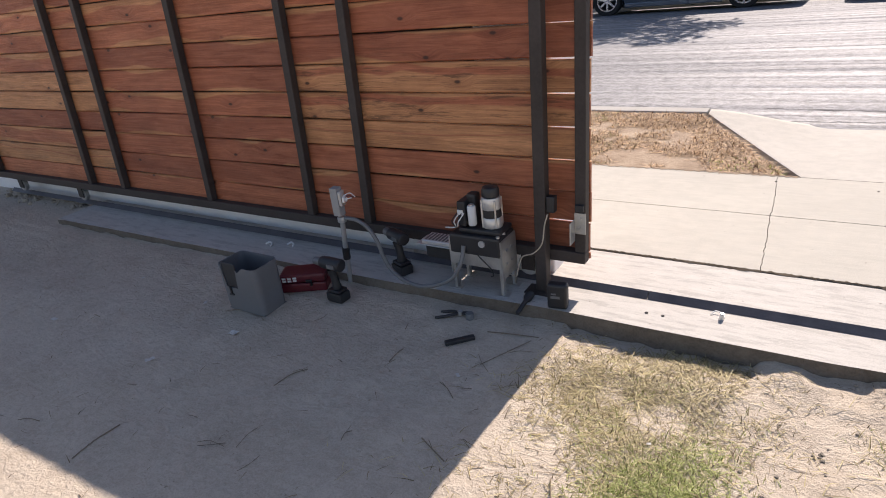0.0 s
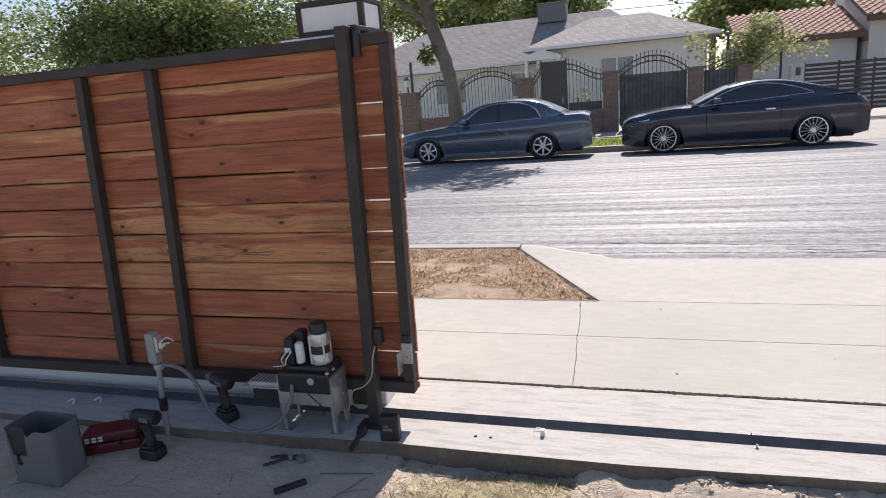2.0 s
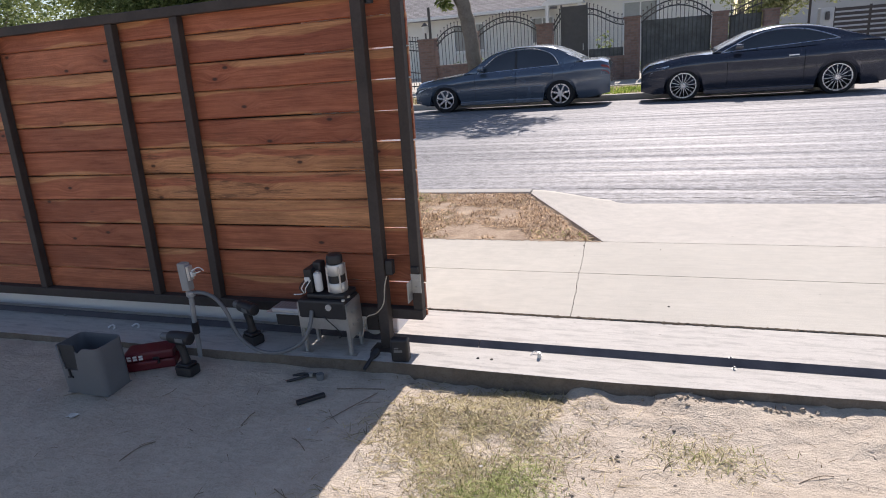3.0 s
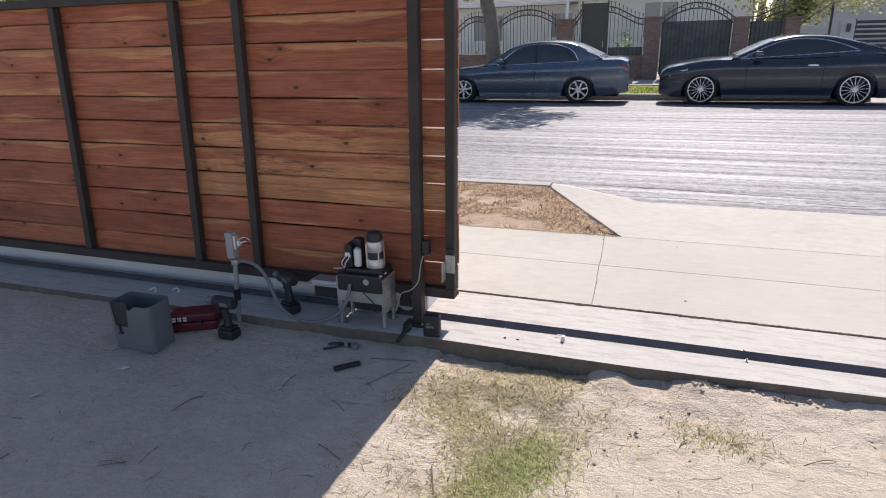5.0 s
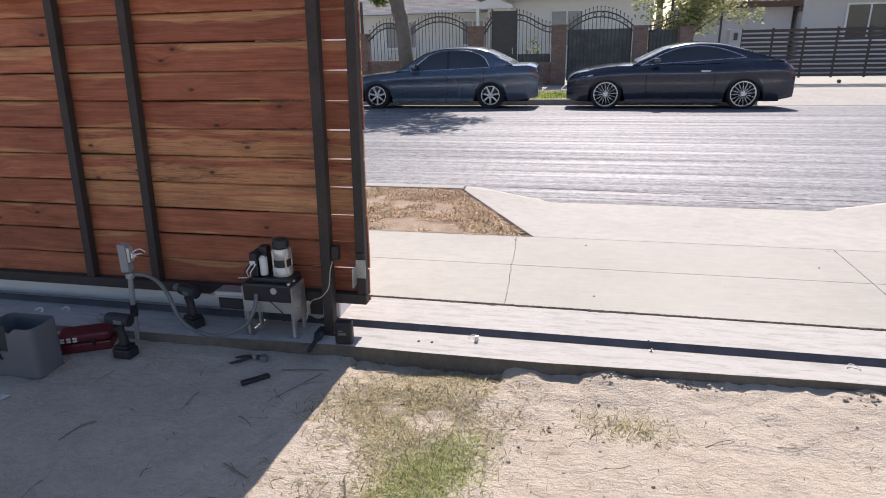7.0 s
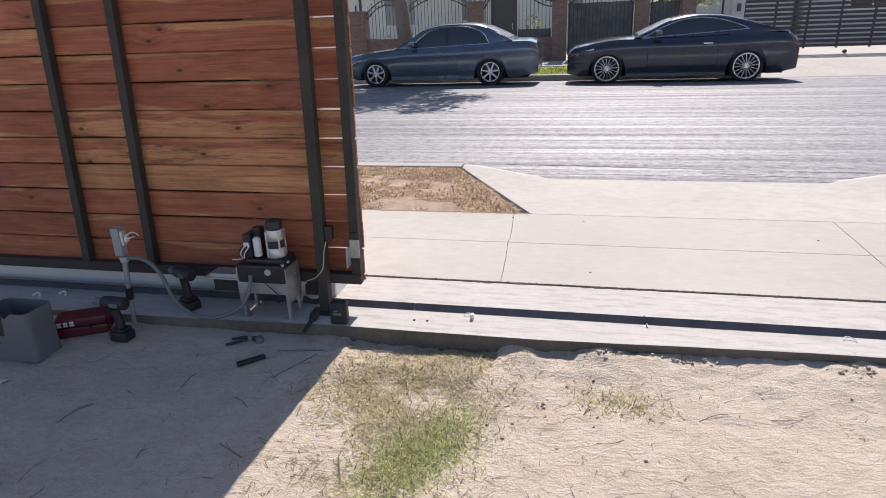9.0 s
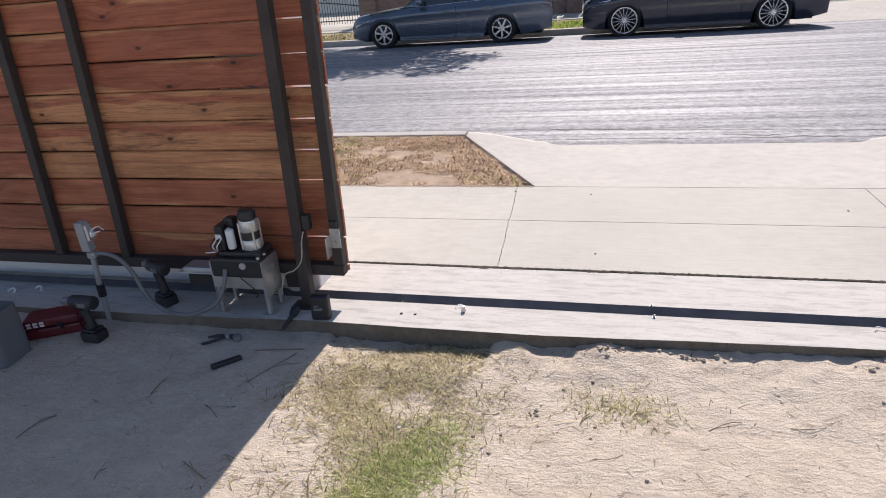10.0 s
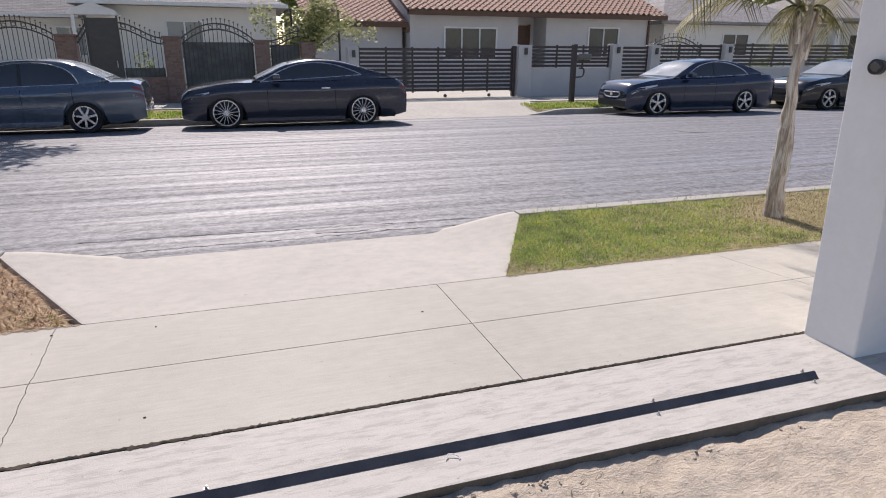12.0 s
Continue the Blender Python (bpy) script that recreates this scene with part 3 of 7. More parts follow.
# dirt in the pavement's joints
def dirt_line(label, x0, x1, y, w0, w1, seed, material, z=0.0025):
    """A ragged ribbon of soil lying in a joint that runs along x."""
    verts, faces = [], []
    for i, x in enumerate(steps(x0, x1, 0.009)):
        a = w0 + w1 * max(0.0, 0.35 + 1.1 * fbm(x, seed, 0.018, 1.0) + 0.5 * fbm(x, seed, 0.4, 5.0))
        b = w0 + w1 * max(0.0, 0.25 + 1.1 * fbm(x, seed, 0.02, 2.0))
        verts += [(x, y - a, z), (x, y, z + 0.003), (x, y + b, z)]
        if i:
            k = 3 * i
            faces += [(k - 3, k, k + 1, k - 2), (k - 2, k + 1, k + 2, k - 1)]
    tagged(raw("joint_dirt", verts, faces, material), label, "dirt", kind="structure")


M_JOINTDIRT = soil("joint_soil", (0.03, 0.024, 0.018), (0.06, 0.048, 0.036), (0.15, 0.12, 0.09), 0.5, 0.01)
dirt_line("dark dirt packed in the joint beside the footing", -0.9, 5.0, 3.404, 0.005, 0.012, 1.0, M_JOINTDIRT)
dirt_line("thin dirt along the edge of the lawn", 3.1, 9.0, 4.772, 0.004, 0.03, 2.0, M_LAWNSOIL)
dirt_line("thin dirt along the edge of the bare parkway", -6.0, 0.42, 4.772, 0.003, 0.022, 3.0, M_PATCH)
M_GUM = paint("dark_gum", (0.035, 0.03, 0.027), 0.8, 0, 0.3, 40.0, 0.001)
rs = random.Random(88)
for i, (x, y) in enumerate(((0.835, 4.61), (0.05, 5.4), (0.30, 4.66), (2.35, 4.35), (0.88, 3.62), (0.05, 2.86), (-0.02, 2.86))):
    bm = bmesh.new()
    r = rs.uniform(0.005, 0.009)
    bmesh.ops.create_icosphere(bm, subdivisions=2, radius=r)
    for v in bm.verts:
        v.co = Vector((v.co.x * (1 + 0.5 * noise.noise(v.co * 160)), v.co.y, max(0, v.co.z) * 0.6))
    z = apron_z(x, y) if y > 4.77 else 0.0
    bmesh.ops.translate(bm, verts=bm.verts, vec=(x, y, z))
    solo("dark_pebble", bm, M_GUM, "small dark bit lying on the pale concrete", "pebble", (x, y, z), "bits on the concrete", smooth=50)

# cracks in the asphalt along the apron
M_CRACK = paint("asphalt_crack", (0.06, 0.06, 0.062), 0.95, 0, 0.3, 9.0, 0.002)
rc = random.Random(17)
for x0, x1, yc, amp in ((0.0, 3.7, 6.86, 0.01), (-0.2, 4.4, 6.52, 0.012), (2.0, 2.5, 6.6, 0.03), (-6.0, -0.3, 6.53, 0.008), (4.2, 9.0, 6.53, 0.01)):
    verts, faces = [], []
    xs = steps(x0, x1, 0.06)
    for i, x in enumerate(xs):
        y = yc - (0.06 * (x - 0.7) if yc == 6.86 else 0) + amp * fbm(x, yc, 0.5, 3.0) * 2 + 0.012 * rc.uniform(-1, 1)
        w = 0.002 + 0.006 * rc.random()
        verts += [(x, y - w, road_z(y) + 0.004), (x, y + w, road_z(y) + 0.004)]
        if i:
            k = 2 * i
            faces.append((k - 2, k, k + 1, k - 1))
    tagged(raw("road_crack", verts, faces, M_CRACK), "thin irregular crack in the asphalt", "crack", kind="structure")

bm = bmesh.new()
bmesh.ops.create_cone(bm, cap_ends=True, segments=28, radius1=0.30, radius2=0.30, depth=0.03, matrix=Matrix.Translation((10.25, 11.6, road_z(11.6) - 0.009)))
solo("manhole_cover", bm, paint("cast_iron", (0.21, 0.205, 0.20), 0.6, 0.2, 0.3, 12.0, 0.004), "round pale manhole cover in the street", "manhole cover", (10.25, 11.6, road_z(11.6)))

# ---- white front wall and gate pillars ----
TIP = 0.06


def tipped(bm, f=TIP):
    """The fence line leans a little towards the street."""
    for v in bm.verts:
        v.co.y += f * max(0, v.co.z)
    return bm


bm = bmesh.new()
cube(bm, -14, -0.95, 3.085, 3.3, -0.4, 0.34)
solo("wall_front", tipped(bm), M_STUCCO, "low white stucco wall behind the open gate", "wall", kind="structure")
bm = bmesh.new()
cube(bm, -14, -0.95, 3.105, 3.16, 0.341, 1.74)
solo("wall_front_upper", tipped(bm), M_SLAT, "dark solid fence on the low white wall", "wall", kind="structure")
bm = bmesh.new()
cube(bm, -0.93, -0.54, 3.07, 3.386, -0.35, 1.82, 0.006)
solo("pillar_west", tipped(bm), M_STUCCO, "white stucco gate pillar", "pillar", kind="structure")
bm = bmesh.new()
cube(bm, 4.31, 4.75, 3.075, 3.385, -0.35, 2.15, 0.006)
solo("pillar_east", tipped(bm, 0.025), M_STUCCO, "white stucco gate pillar at the driveway", "pillar", kind="structure")
bm = bmesh.new()
cube(bm, 4.752, 14, 3.12, 3.3, -0.4, 1.8)
solo("wall_front_east", bm, M_STUCCO, "white stucco front wall beyond the pillar", "wall", kind="structure")

# ---- the sliding gate ----
gate = thing("sliding_gate", "cedar board driveway gate on a black steel frame, slid open", "gate", (-3.1, 2.97, 0.04))
GX0, GX1, GZ0, GZ1, LEAN = -5.95, -0.325, 0.15, 1.795, 0.06


def lean(bm):
    for v in bm.verts:
        v.co.y += LEAN * (v.co.z - 0.15)
    return bm


def bar(name, x0, x1, y0, y1, z0, z1):
    return part(name, lean(box(x0, x1, y0, y1, z0, z1, 0.003, 1)), M_STEEL, gate)


bar("bottom_rail", GX0, GX1, 2.938, 2.99, GZ0, GZ0 + 0.055)
bar("top_rail", GX0, GX1, 2.94, 2.99, GZ1 - 0.05, GZ1)
bar("end_post", GX1 - 0.05, GX1, 2.94, 2.988, GZ0 + 0.056, GZ1 - 0.051)
bar("end_post", GX0, GX0 + 0.05, 2.94, 2.988, GZ0 + 0.056, GZ1 - 0.051)
for x in (-1.597, -2.035, -2.958, -3.96, -4.41):
    bar("upright", x - 0.025, x + 0.025, 2.94, 2.988, GZ0 + 0.056, GZ1 - 0.051)
# boards in three lengths, meeting behind the uprights
rnd = random.Random(4)
PITCH = 0.1466
# sapwood at the low edge and at the high edge, and mould, for the boards that have any
SOME = ({10: (0.0, 0.42, 0.1), 9: (0.0, 0.2, 0.0), 8: (0.0, 0.2, 0.0), 7: (0.0, 0.16, 0.1), 6: (0.1, 0.0, 0.3), 5: (0.6, 0.2, 0.9), 4: (0.6, 0.15, 0.8), 3: (0.72, 0.3, 0.4), 1: (0.0, 0.05, 0.0)},
        {10: (0.0, 0.25, 0.0), 8: (0.0, 0.42, 0.1), 7: (0.22, 0.0, 0.0), 4: (0.0, 0.1, 0.0)},
        {1: (0.6, 0.4, 0.3), 2: (0.2, 0.1, 0.2), 4: (0.75, 0.5, 0.3), 5: (0.75, 0.5, 0.4), 6: (0.1, 0.15, 0.2), 8: (0.2, 0.2, 0.1)})
for (x0, x1), some in zip(((-2.03, GX1 + 0.006), (-3.955, -2.034), (GX0, -3.959)), SOME):
    for k in range(-1, 11):
        z0 = 0.184 + k * PITCH
        gap = 0.0035 + 0.0035 * rnd.random()
        xa, xb = x0 + 0.004 * rnd.random(), x1 - 0.008 * rnd.random()
        bm = bmesh.new()
        n = 14
        top_, low_ = min(z0 + PITCH - gap / 2, GZ1 - 0.002), max(z0 + gap / 2, GZ0 + 0.002)
        s1, s2 = rnd.random() * 9, rnd.random() * 9
        y0 = 2.992 + 0.003 * rnd.random()
        rows = []
        for i in range(n + 1):
            x = xa + (xb - xa) * i / n
            zb, zt = low_ + 0.002 * math.sin(3.1 * x + s1), top_ + 0.002 * math.sin(2.3 * x + s2)
            yy = y0 + 0.0015 * math.sin(1.7 * x + s1)
            rows.append([(x, yy + 0.006, zb), (x, yy, zb + 0.005), (x, yy, zt - 0.005), (x, yy + 0.006, zt), (x, yy + 0.017, zt), (x, yy + 0.017, zb)])
        made = [[bm.verts.new(p) for p in r] for r in rows]
        for a, b in zip(made, made[1:]):
            for i in range(6):
                bm.faces.new((a[i], a[(i + 1) % 6], b[(i + 1) % 6], b[i]))
        bm.faces.new(made[0][::-1])
        bm.faces.new(made[-1])
        ob = part("board", lean(bm), M_WOOD, gate)
        low, high, spots_ = some.get(k, (0.0, 0.0, 0.0))
        across = [(v.co.z + 0.04 - low_) / (top_ - low_) for v in ob.data.vertices]
        for key, values in (("across", across), ("sap_low", [low] * len(across)), ("sap_high", [high] * len(across)), ("mould", [spots_] * len(across))):
            ob.data.attributes.new(key, "FLOAT", "POINT").data.foreach_set("value", values)
# wheels in their forks under the bottom rail
for x in (-0.62, -4.62, -5.6):
    bm = bmesh.new()
    rod(bm, (x, 2.955, 0.095), (x, 2.985, 0.095), 0.055, None, 24)
    part("wheel", bm, M_ZINC, gate, "small steel track wheel", 40)
    bm = bmesh.new()
    for y in (2.945, 2.988):
        cube(bm, x - 0.035, x + 0.035, y, y + 0.005, 0.07, 0.152, 0.001)
    cube(bm, x - 0.035, x + 0.035, 2.946, 2.992, 0.144, 0.15)
    part("wheel_fork", bm, M_STEEL, gate)
# bracket on the end post
bm = bmesh.new()
cube(bm, -0.375, -0.322, 2.934, 2.94, 0.30, 0.40, 0.001)
cube(bm, -0.376, -0.371, 2.875, 2.934, 0.265, 0.37, 0.001)
for x, z in ((-0.35, 0.33), (-0.345, 0.375)):
    rod(bm, (x, 2.926, z), (x, 2.936, z), 0.008, None, 6)
part("limit_bracket", lean(bm), M_ZINC, gate, "bent galvanised bracket")
bm = bmesh.new()
cube(bm, -0.37, -0.33, 2.925, 2.94, 0.41, 0.44, 0.002)
part("switch", lean(bm), M_BLACKPLASTIC, gate)

# the track
track = thing("gate_track", "dark steel inverted angle track bolted to the footing", "track", (-1, 2.985, 0.0))
for x0, x1 in ((-5.9, -0.05), (-0.046, 3.95)):
    bm = bmesh.new()
    a = [bm.verts.new((x0, y, z)) for y, z in ((2.972, 0.002), (3.003, 0.030), (3.034, 0.002))]
    b = [bm.verts.new((x1, y, z)) for y, z in ((2.972, 0.002), (3.003, 0.030), (3.034, 0.002))]
    bm.faces.new(a)
    bm.faces.new(b[::-1])
    for i in range(3):
        bm.faces.new((a[i], b[i], b[(i + 1) % 3], a[(i + 1) % 3]))
    part("rail", bm, M_RAIL, track)
rnd = random.Random(9)
for x in (1.12, 3.0, 3.9, -1.4, -2.9):
    for y in (2.955, 3.052):
        bm = bmesh.new()
        xx = x + 0.06 * rnd.random()
        rod(bm, (xx, y, 0.0), (xx + 0.003, y, 0.014), 0.005, 0.0045, 6)
        rod(bm, (xx, y, 0.001), (xx, y, 0.003), 0.009, None, 10)
        part("anchor_bolt", bm, M_ZINC, track)

# fixed guide post
post = thing("guide_post", "black square steel guide post with rollers at its top", "post", (-0.515, 2.9, 0.0))


def tilt(bm):
    for v in bm.verts:
        v.co.y += LEAN * v.co.z
    return bm


part("shaft", tilt(box(-0.55, -0.495, 2.872, 2.926, 0.008, 1.83, 0.003)), M_STEEL, post)
part("base_plate", box(-0.60, -0.44, 2.84, 2.93, 0.0, 0.008, 0.002), M_STEEL, post)
part("roller_arm", tilt(box(-0.545, -0.47, 2.927, 3.062, 1.815, 1.835, 0.002)), M_STEEL, post)
for x, y in ((-0.475, 2.927), (-0.475, 3.035)):
    bm = bmesh.new()
    rod(bm, (x, y - 0.002 + 0.002, 1.70), (x, y, 1.812), 0.021, None, 14)
    part("guide_roller", tilt(bm), M_BLACKPLASTIC, post, smooth=40)
# safety beam box and its wire on the post
part("beam_sensor", tilt(box(-0.488, -0.45, 2.873, 2.91, 0.41, 0.485, 0.004, 2)), M_BLACKPLASTIC, post, "small black sensor box")

# lantern on the west pillar
lamp = thing("pillar_lantern", "black square lantern with white panes on the gate pillar", "lantern", (-0.68, 3.3, 1.82))
part("base", box(-0.84, -0.5, 3.20, 3.44, 1.82, 1.845, 0.002), M_STEEL, lamp)
part("cap", box(-0.84, -0.5, 3.20, 3.44, 1.955, 1.98, 0.004), M_STEEL, lamp)
for x in (-0.84, -0.525):
    for y in (3.20, 3.415):
        part("corner_bar", box(x, x + 0.025, y, y + 0.025, 1.846, 1.954), M_STEEL, lamp)
part("pane", box(-0.814, -0.526, 3.207, 3.212, 1.848, 1.952), M_WHITEPLASTIC, lamp, "white opal pane")
part("pane", box(-0.513, -0.508, 3.228, 3.412, 1.848, 1.952), M_WHITEPLASTIC, lamp, "white opal pane")

# ---- parked cars ----
def smoothline(pts, x):
    xs, zs = [p[0] for p in pts], [p[1] for p in pts]
    if x <= xs[0]:
        return zs[0]
    for i in range(len(xs) - 1):
        if x <= xs[i + 1]:
            t = (x - xs[i]) / (xs[i + 1] - xs[i])
            d0 = (zs[i + 1] - zs[max(i - 1, 0)]) / (xs[i + 1] - xs[max(i - 1, 0)])
            d1 = (zs[min(i + 2, len(zs) - 1)] - zs[i]) / (xs[min(i + 2, len(zs) - 1)] - xs[i])
            h = xs[i + 1] - xs[i]
            return ((2 * t ** 3 - 3 * t * t + 1) * zs[i] + (t ** 3 - 2 * t * t + t) * h * d0 + (3 * t * t - 2 * t ** 3) * zs[i + 1] + (t ** 3 - t * t) * h * d1)
    return zs[-1]


def loft(bm, rings, close=True):
    made = [[bm.verts.new(p) for p in r] for r in rings]
    for a, b in zip(made, made[1:]):
        for i in range(len(a) if close else len(a) - 1):
            j = (i + 1) % len(a)
            bm.faces.new((a[i], a[j], b[j], b[i]))
    if close:
        bm.faces.new(made[0][::-1])
        bm.faces.new(made[-1])


def wheel_parts(holder, x, y, r, rim, spokes, width=0.22, mat_rim=None, pair=False):
    """Tyre, rim and brake disc of one wheel, facing -y."""
    w = new("wheel")
    w.parent, w.location = holder, (0, 0, 0)
    ORIGIN[w] = ORIGIN[holder]
    bm = bmesh.new()
    prof = [(rim, 0.02), (rim + 0.012, 0), (r - 0.02, 0.0), (r, 0.03), (r, width - 0.03), (r - 0.02, width), (rim, width), (rim, 0.02)]
    rings = []
    for k in range(32):
        a = 2 * math.pi * k / 32
        rings.append([(x + p * math.cos(a), y + q, r + p * math.sin(a)) for p, q in prof[:-1]])
    made = [[bm.verts.new(p) for p in ring] for ring in rings]
    for k in range(32):
        a, b = made[k], made[(k + 1) % 32]
        for i in range(len(a)):
            bm.faces.new((a[i], a[(i + 1) % len(a)], b[(i + 1) % len(a)], b[i]))
    part("tyre", bm, M_TYRE, w, smooth=35)
    bm = bmesh.new()
    n = 40
    for p0, p1, q0, q1 in ((rim - 0.016, rim + 0.006, 0.012, 0.05),):
        a = [[bm.verts.new((x + p * math.cos(2 * math.pi * k / n), y + q, r + p * math.sin(2 * math.pi * k / n))) for p, q in ((p0, q1), (p0, q0), (p1, q0), (p1, q1))] for k in range(n)]
        for k in range(n):
            for i in range(3):
                bm.faces.new((a[k][i], a[k][i + 1], a[(k + 1) % n][i + 1], a[(k + 1) % n][i]))
    for k in range(spokes):
        for s in ((-0.1, 0.1) if pair else (0,)):
            a = 2 * math.pi * (k + 0.25) / spokes + s
            hw = 0.0075 if spokes > 12 else 0.014 if pair else 0.022
            m = Matrix.Translation((x, y, r)) @ Matrix.Rotation(-a, 4, "Y")
            cube(bm, 0.03, rim - 0.01, 0.014, 0.045, -hw, hw, 0.004, 1, m)
    bmesh.ops.create_cone(bm, cap_ends=True, segments=18, radius1=0.062, radius2=0.05, depth=0.035, matrix=Matrix.Translation((x, y + 0.026, r)) @ Matrix.Rotation(radians(90), 4, "X"))
    part("rim", bm, mat_rim or M_RIM, w, "silver alloy rim", smooth=40)
    bm = bmesh.new()
    bmesh.ops.create_cone(bm, cap_ends=True, segments=24, radius1=rim - 0.02, radius2=rim - 0.02, depth=0.02, matrix=Matrix.Translation((x, y + 0.12, r)) @ Matrix.Rotation(radians(90), 4, "X"))
    part("brake_disc", bm, M_UNDER, w)


def car(label, at, spec, colour):
    """A car along x with its nose towards -x; at is the ground under its nose, on its near side."""
    L, W, axle, base, r, rim = spec["L"], spec["W"], spec["axle"], spec["base"], spec["r"], spec["rim"]
    top, roof, sill = spec["top"], spec["roof"], spec.get("sill", 0.2)
    ob = thing("car", label, "car", (0, 0, 0), "cars parked across the street")
    hw = W / 2

    def width(x):
        ef, er = max(0, 1 - x / 0.75), max(0, 1 - (L - x) / 0.5)
        return hw * (1 - 0.25 * ef ** 2.6 - 0.15 * er ** 2.6)

    def arch(x):
        for c in (axle, axle + base):
            d = abs(x - c)
            if d < r + 0.05:
                return r + math.sqrt(max(0, (r + 0.05) ** 2 - d * d))
        return 0

    def side_f(g):
        """How far out the body's side lies at the share g of its height."""
        return float(np.interp(g, (0.0, 0.12, 0.34, 0.58, 0.66, 0.74, 0.80, 0.90, 1.0), (0.935, 0.968, 0.990, 0.984, 0.990, 1.0, 0.993, 0.945, 0.862)))

    rings = []
    stations = sorted(set([0.0, 0.03, 0.08, 0.15] + steps(0.2, L - 0.2, 0.07) + [L - 0.12, L - 0.05, L] + [c + s * (r + 0.05) * q for c in (axle, axle + base) for s in (-1, 1) for q in (0.999, 0.93, 0.75)]))
    for x in stations:
        w, zt = width(x), smoothline(top, x)
        nose = 1 if 0.12 < x < L - 0.12 else (0.55 if 0.02 < x < L - 0.02 else 0.25)
        zb = sill + (0.05 * (1 - min(1, x / 0.3)) if x < 0.3 else 0.09 * (1 - min(1, (L - x) / 0.5)) if x > L - 0.5 else 0)
        zs = max(zb, arch(x))
        side = []
        for f in (0, 0.06, 0.2, 0.34, 0.5, 0.6, 0.68, 0.74, 0.80, 0.86, 0.92, 0.97):
            z = zs + (zt - zs) * f
            g = (z - zb) / max(0.01, zt - zb)
            y = w * side_f(g)
            side.append((y, z - (1 - nose) * 0.06 * g))
        side.append((w * 0.62, zt + 0.012 - (1 - nose) * 0.06))
        half = [(0, zb)] + [(w * 0.8, zb)] + side
        ring = [(x, hw - y, z) for y, z in half] + [(x, hw + y, z) for y, z in reversed(half) if y > 0] 
        ring.insert(len(half), (x, hw, zt + 0.025 - (1 - nose) * 0.06))
        rings.append([(at[0] + p, at[1] + q, at[2] + s) for p, q, s in ring])
    bm = bmesh.new()
    loft(bm, rings)
    part("body", bm, colour, ob, smooth=32)
    # cabin
    x0, x1 = roof[0][0], roof[-1][0]
    a0, b0 = spec["a"], spec["c"]

    def cabin_y(x, z):
        """Half width of the cabin at a height."""
        w, zb = width(x), smoothline(top, x) - 0.01
        zr = max(smoothline(roof, x), zb + 0.004)
        k, u = min(1, (zr - zb) / 0.42), max(0.0, min(0.9, (z - zb) / (zr - zb)))
        return w * (0.862 - 0.175 * k * u) + 0.014 * math.sin(math.pi * u)

    def sect(x, out, lift=0.0):
        zb = smoothline(top, x) - 0.01
        zr = max(smoothline(roof, x), zb + 0.004)
        h = zr - zb
        pts = [(cabin_y(x, zb + h * u) + out, zb + h * u + lift) for u in (0, 0.25, 0.5, 0.7, 0.86)]
        y = pts[-1][0]
        return pts + [(y * 0.95, zb + h * 0.925 + lift), (y * 0.86, zb + h * 0.965 + lift), (y * 0.62, zr - 0.006 * k_(h) + lift), (y * 0.3, zr + 0.008 * k_(h) + lift)]

    def k_(h):
        return min(1.0, h / 0.3)

    def shell(xa, xb, out, lift, keep=None):
        bm2 = bmesh.new()
        rows = []
        for x in steps(xa, xb, 0.05):
            pts = sect(x, out, lift)
            pts = pts[keep:] if keep else pts
            rows.append([(at[0] + x, at[1] + hw - y, at[2] + z) for y, z in pts] + [(at[0] + x, at[1] + hw + y, at[2] + z) for y, z in reversed(pts)])
        loft(bm2, rows, close=not keep)
        return bm2

    part("cabin", shell(x0, x1, 0, 0), colour, ob, smooth=40)
    # front and rear glass: sky reflection painted as a pale colour
    part("windscreen", shell(x0 + 0.1, a0 - 0.02, 0.004, 0.005, 5), M_SCREEN, ob, "windscreen with the sky's reflection painted pale", smooth=40)
    part("rear_window", shell(b0 + 0.06, x1 - 0.08, 0.004, 0.005, 5), M_SCREEN, ob, "rear window with the sky's reflection painted pale", smooth=40)

    def pane(name, xa, xb, side, out, material, label=""):
        """A piece of the side glazing between two stations, bowed with the cabin."""
        bm2 = bmesh.new()
        rows = []
        for x in steps(xa, xb, 0.05):
            zl = smoothline(belt, x)
            zu = max(smoothline(dlo, x), zl + 0.004)
            zs = [zl + (zu - zl) * v for v in (0, 0.33, 0.66, 1.0)]
            rows.append([(at[0] + x, at[1] + hw - side * (cabin_y(x, z) + out), at[2] + z) for z in zs]
                        + [(at[0] + x, at[1] + hw - side * (cabin_y(x, z) - 0.02), at[2] + z) for z in reversed(zs)])
        loft(bm2, rows)
        part(name, bm2, material, ob, label, smooth=40)

    dlo, belt = spec["dlo"], spec["belt"]
    for side in (1, -1):
        ends = [dlo[0][0]] + list(spec["b"]) + [dlo[-1][0]]
        for xa, xb in zip(ends, ends[1:]):
            pane("side_window", xa + (0.03 if xa in spec["b"] else 0), xb - (0.03 if xb in spec["b"] else 0), side, 0.005, M_GLASS, "dark tinted side window")
        for xb in spec["b"]:
            pane("pillar", xb - 0.029, xb + 0.029, side, 0.007, M_BLACKPLASTIC, "black door pillar")
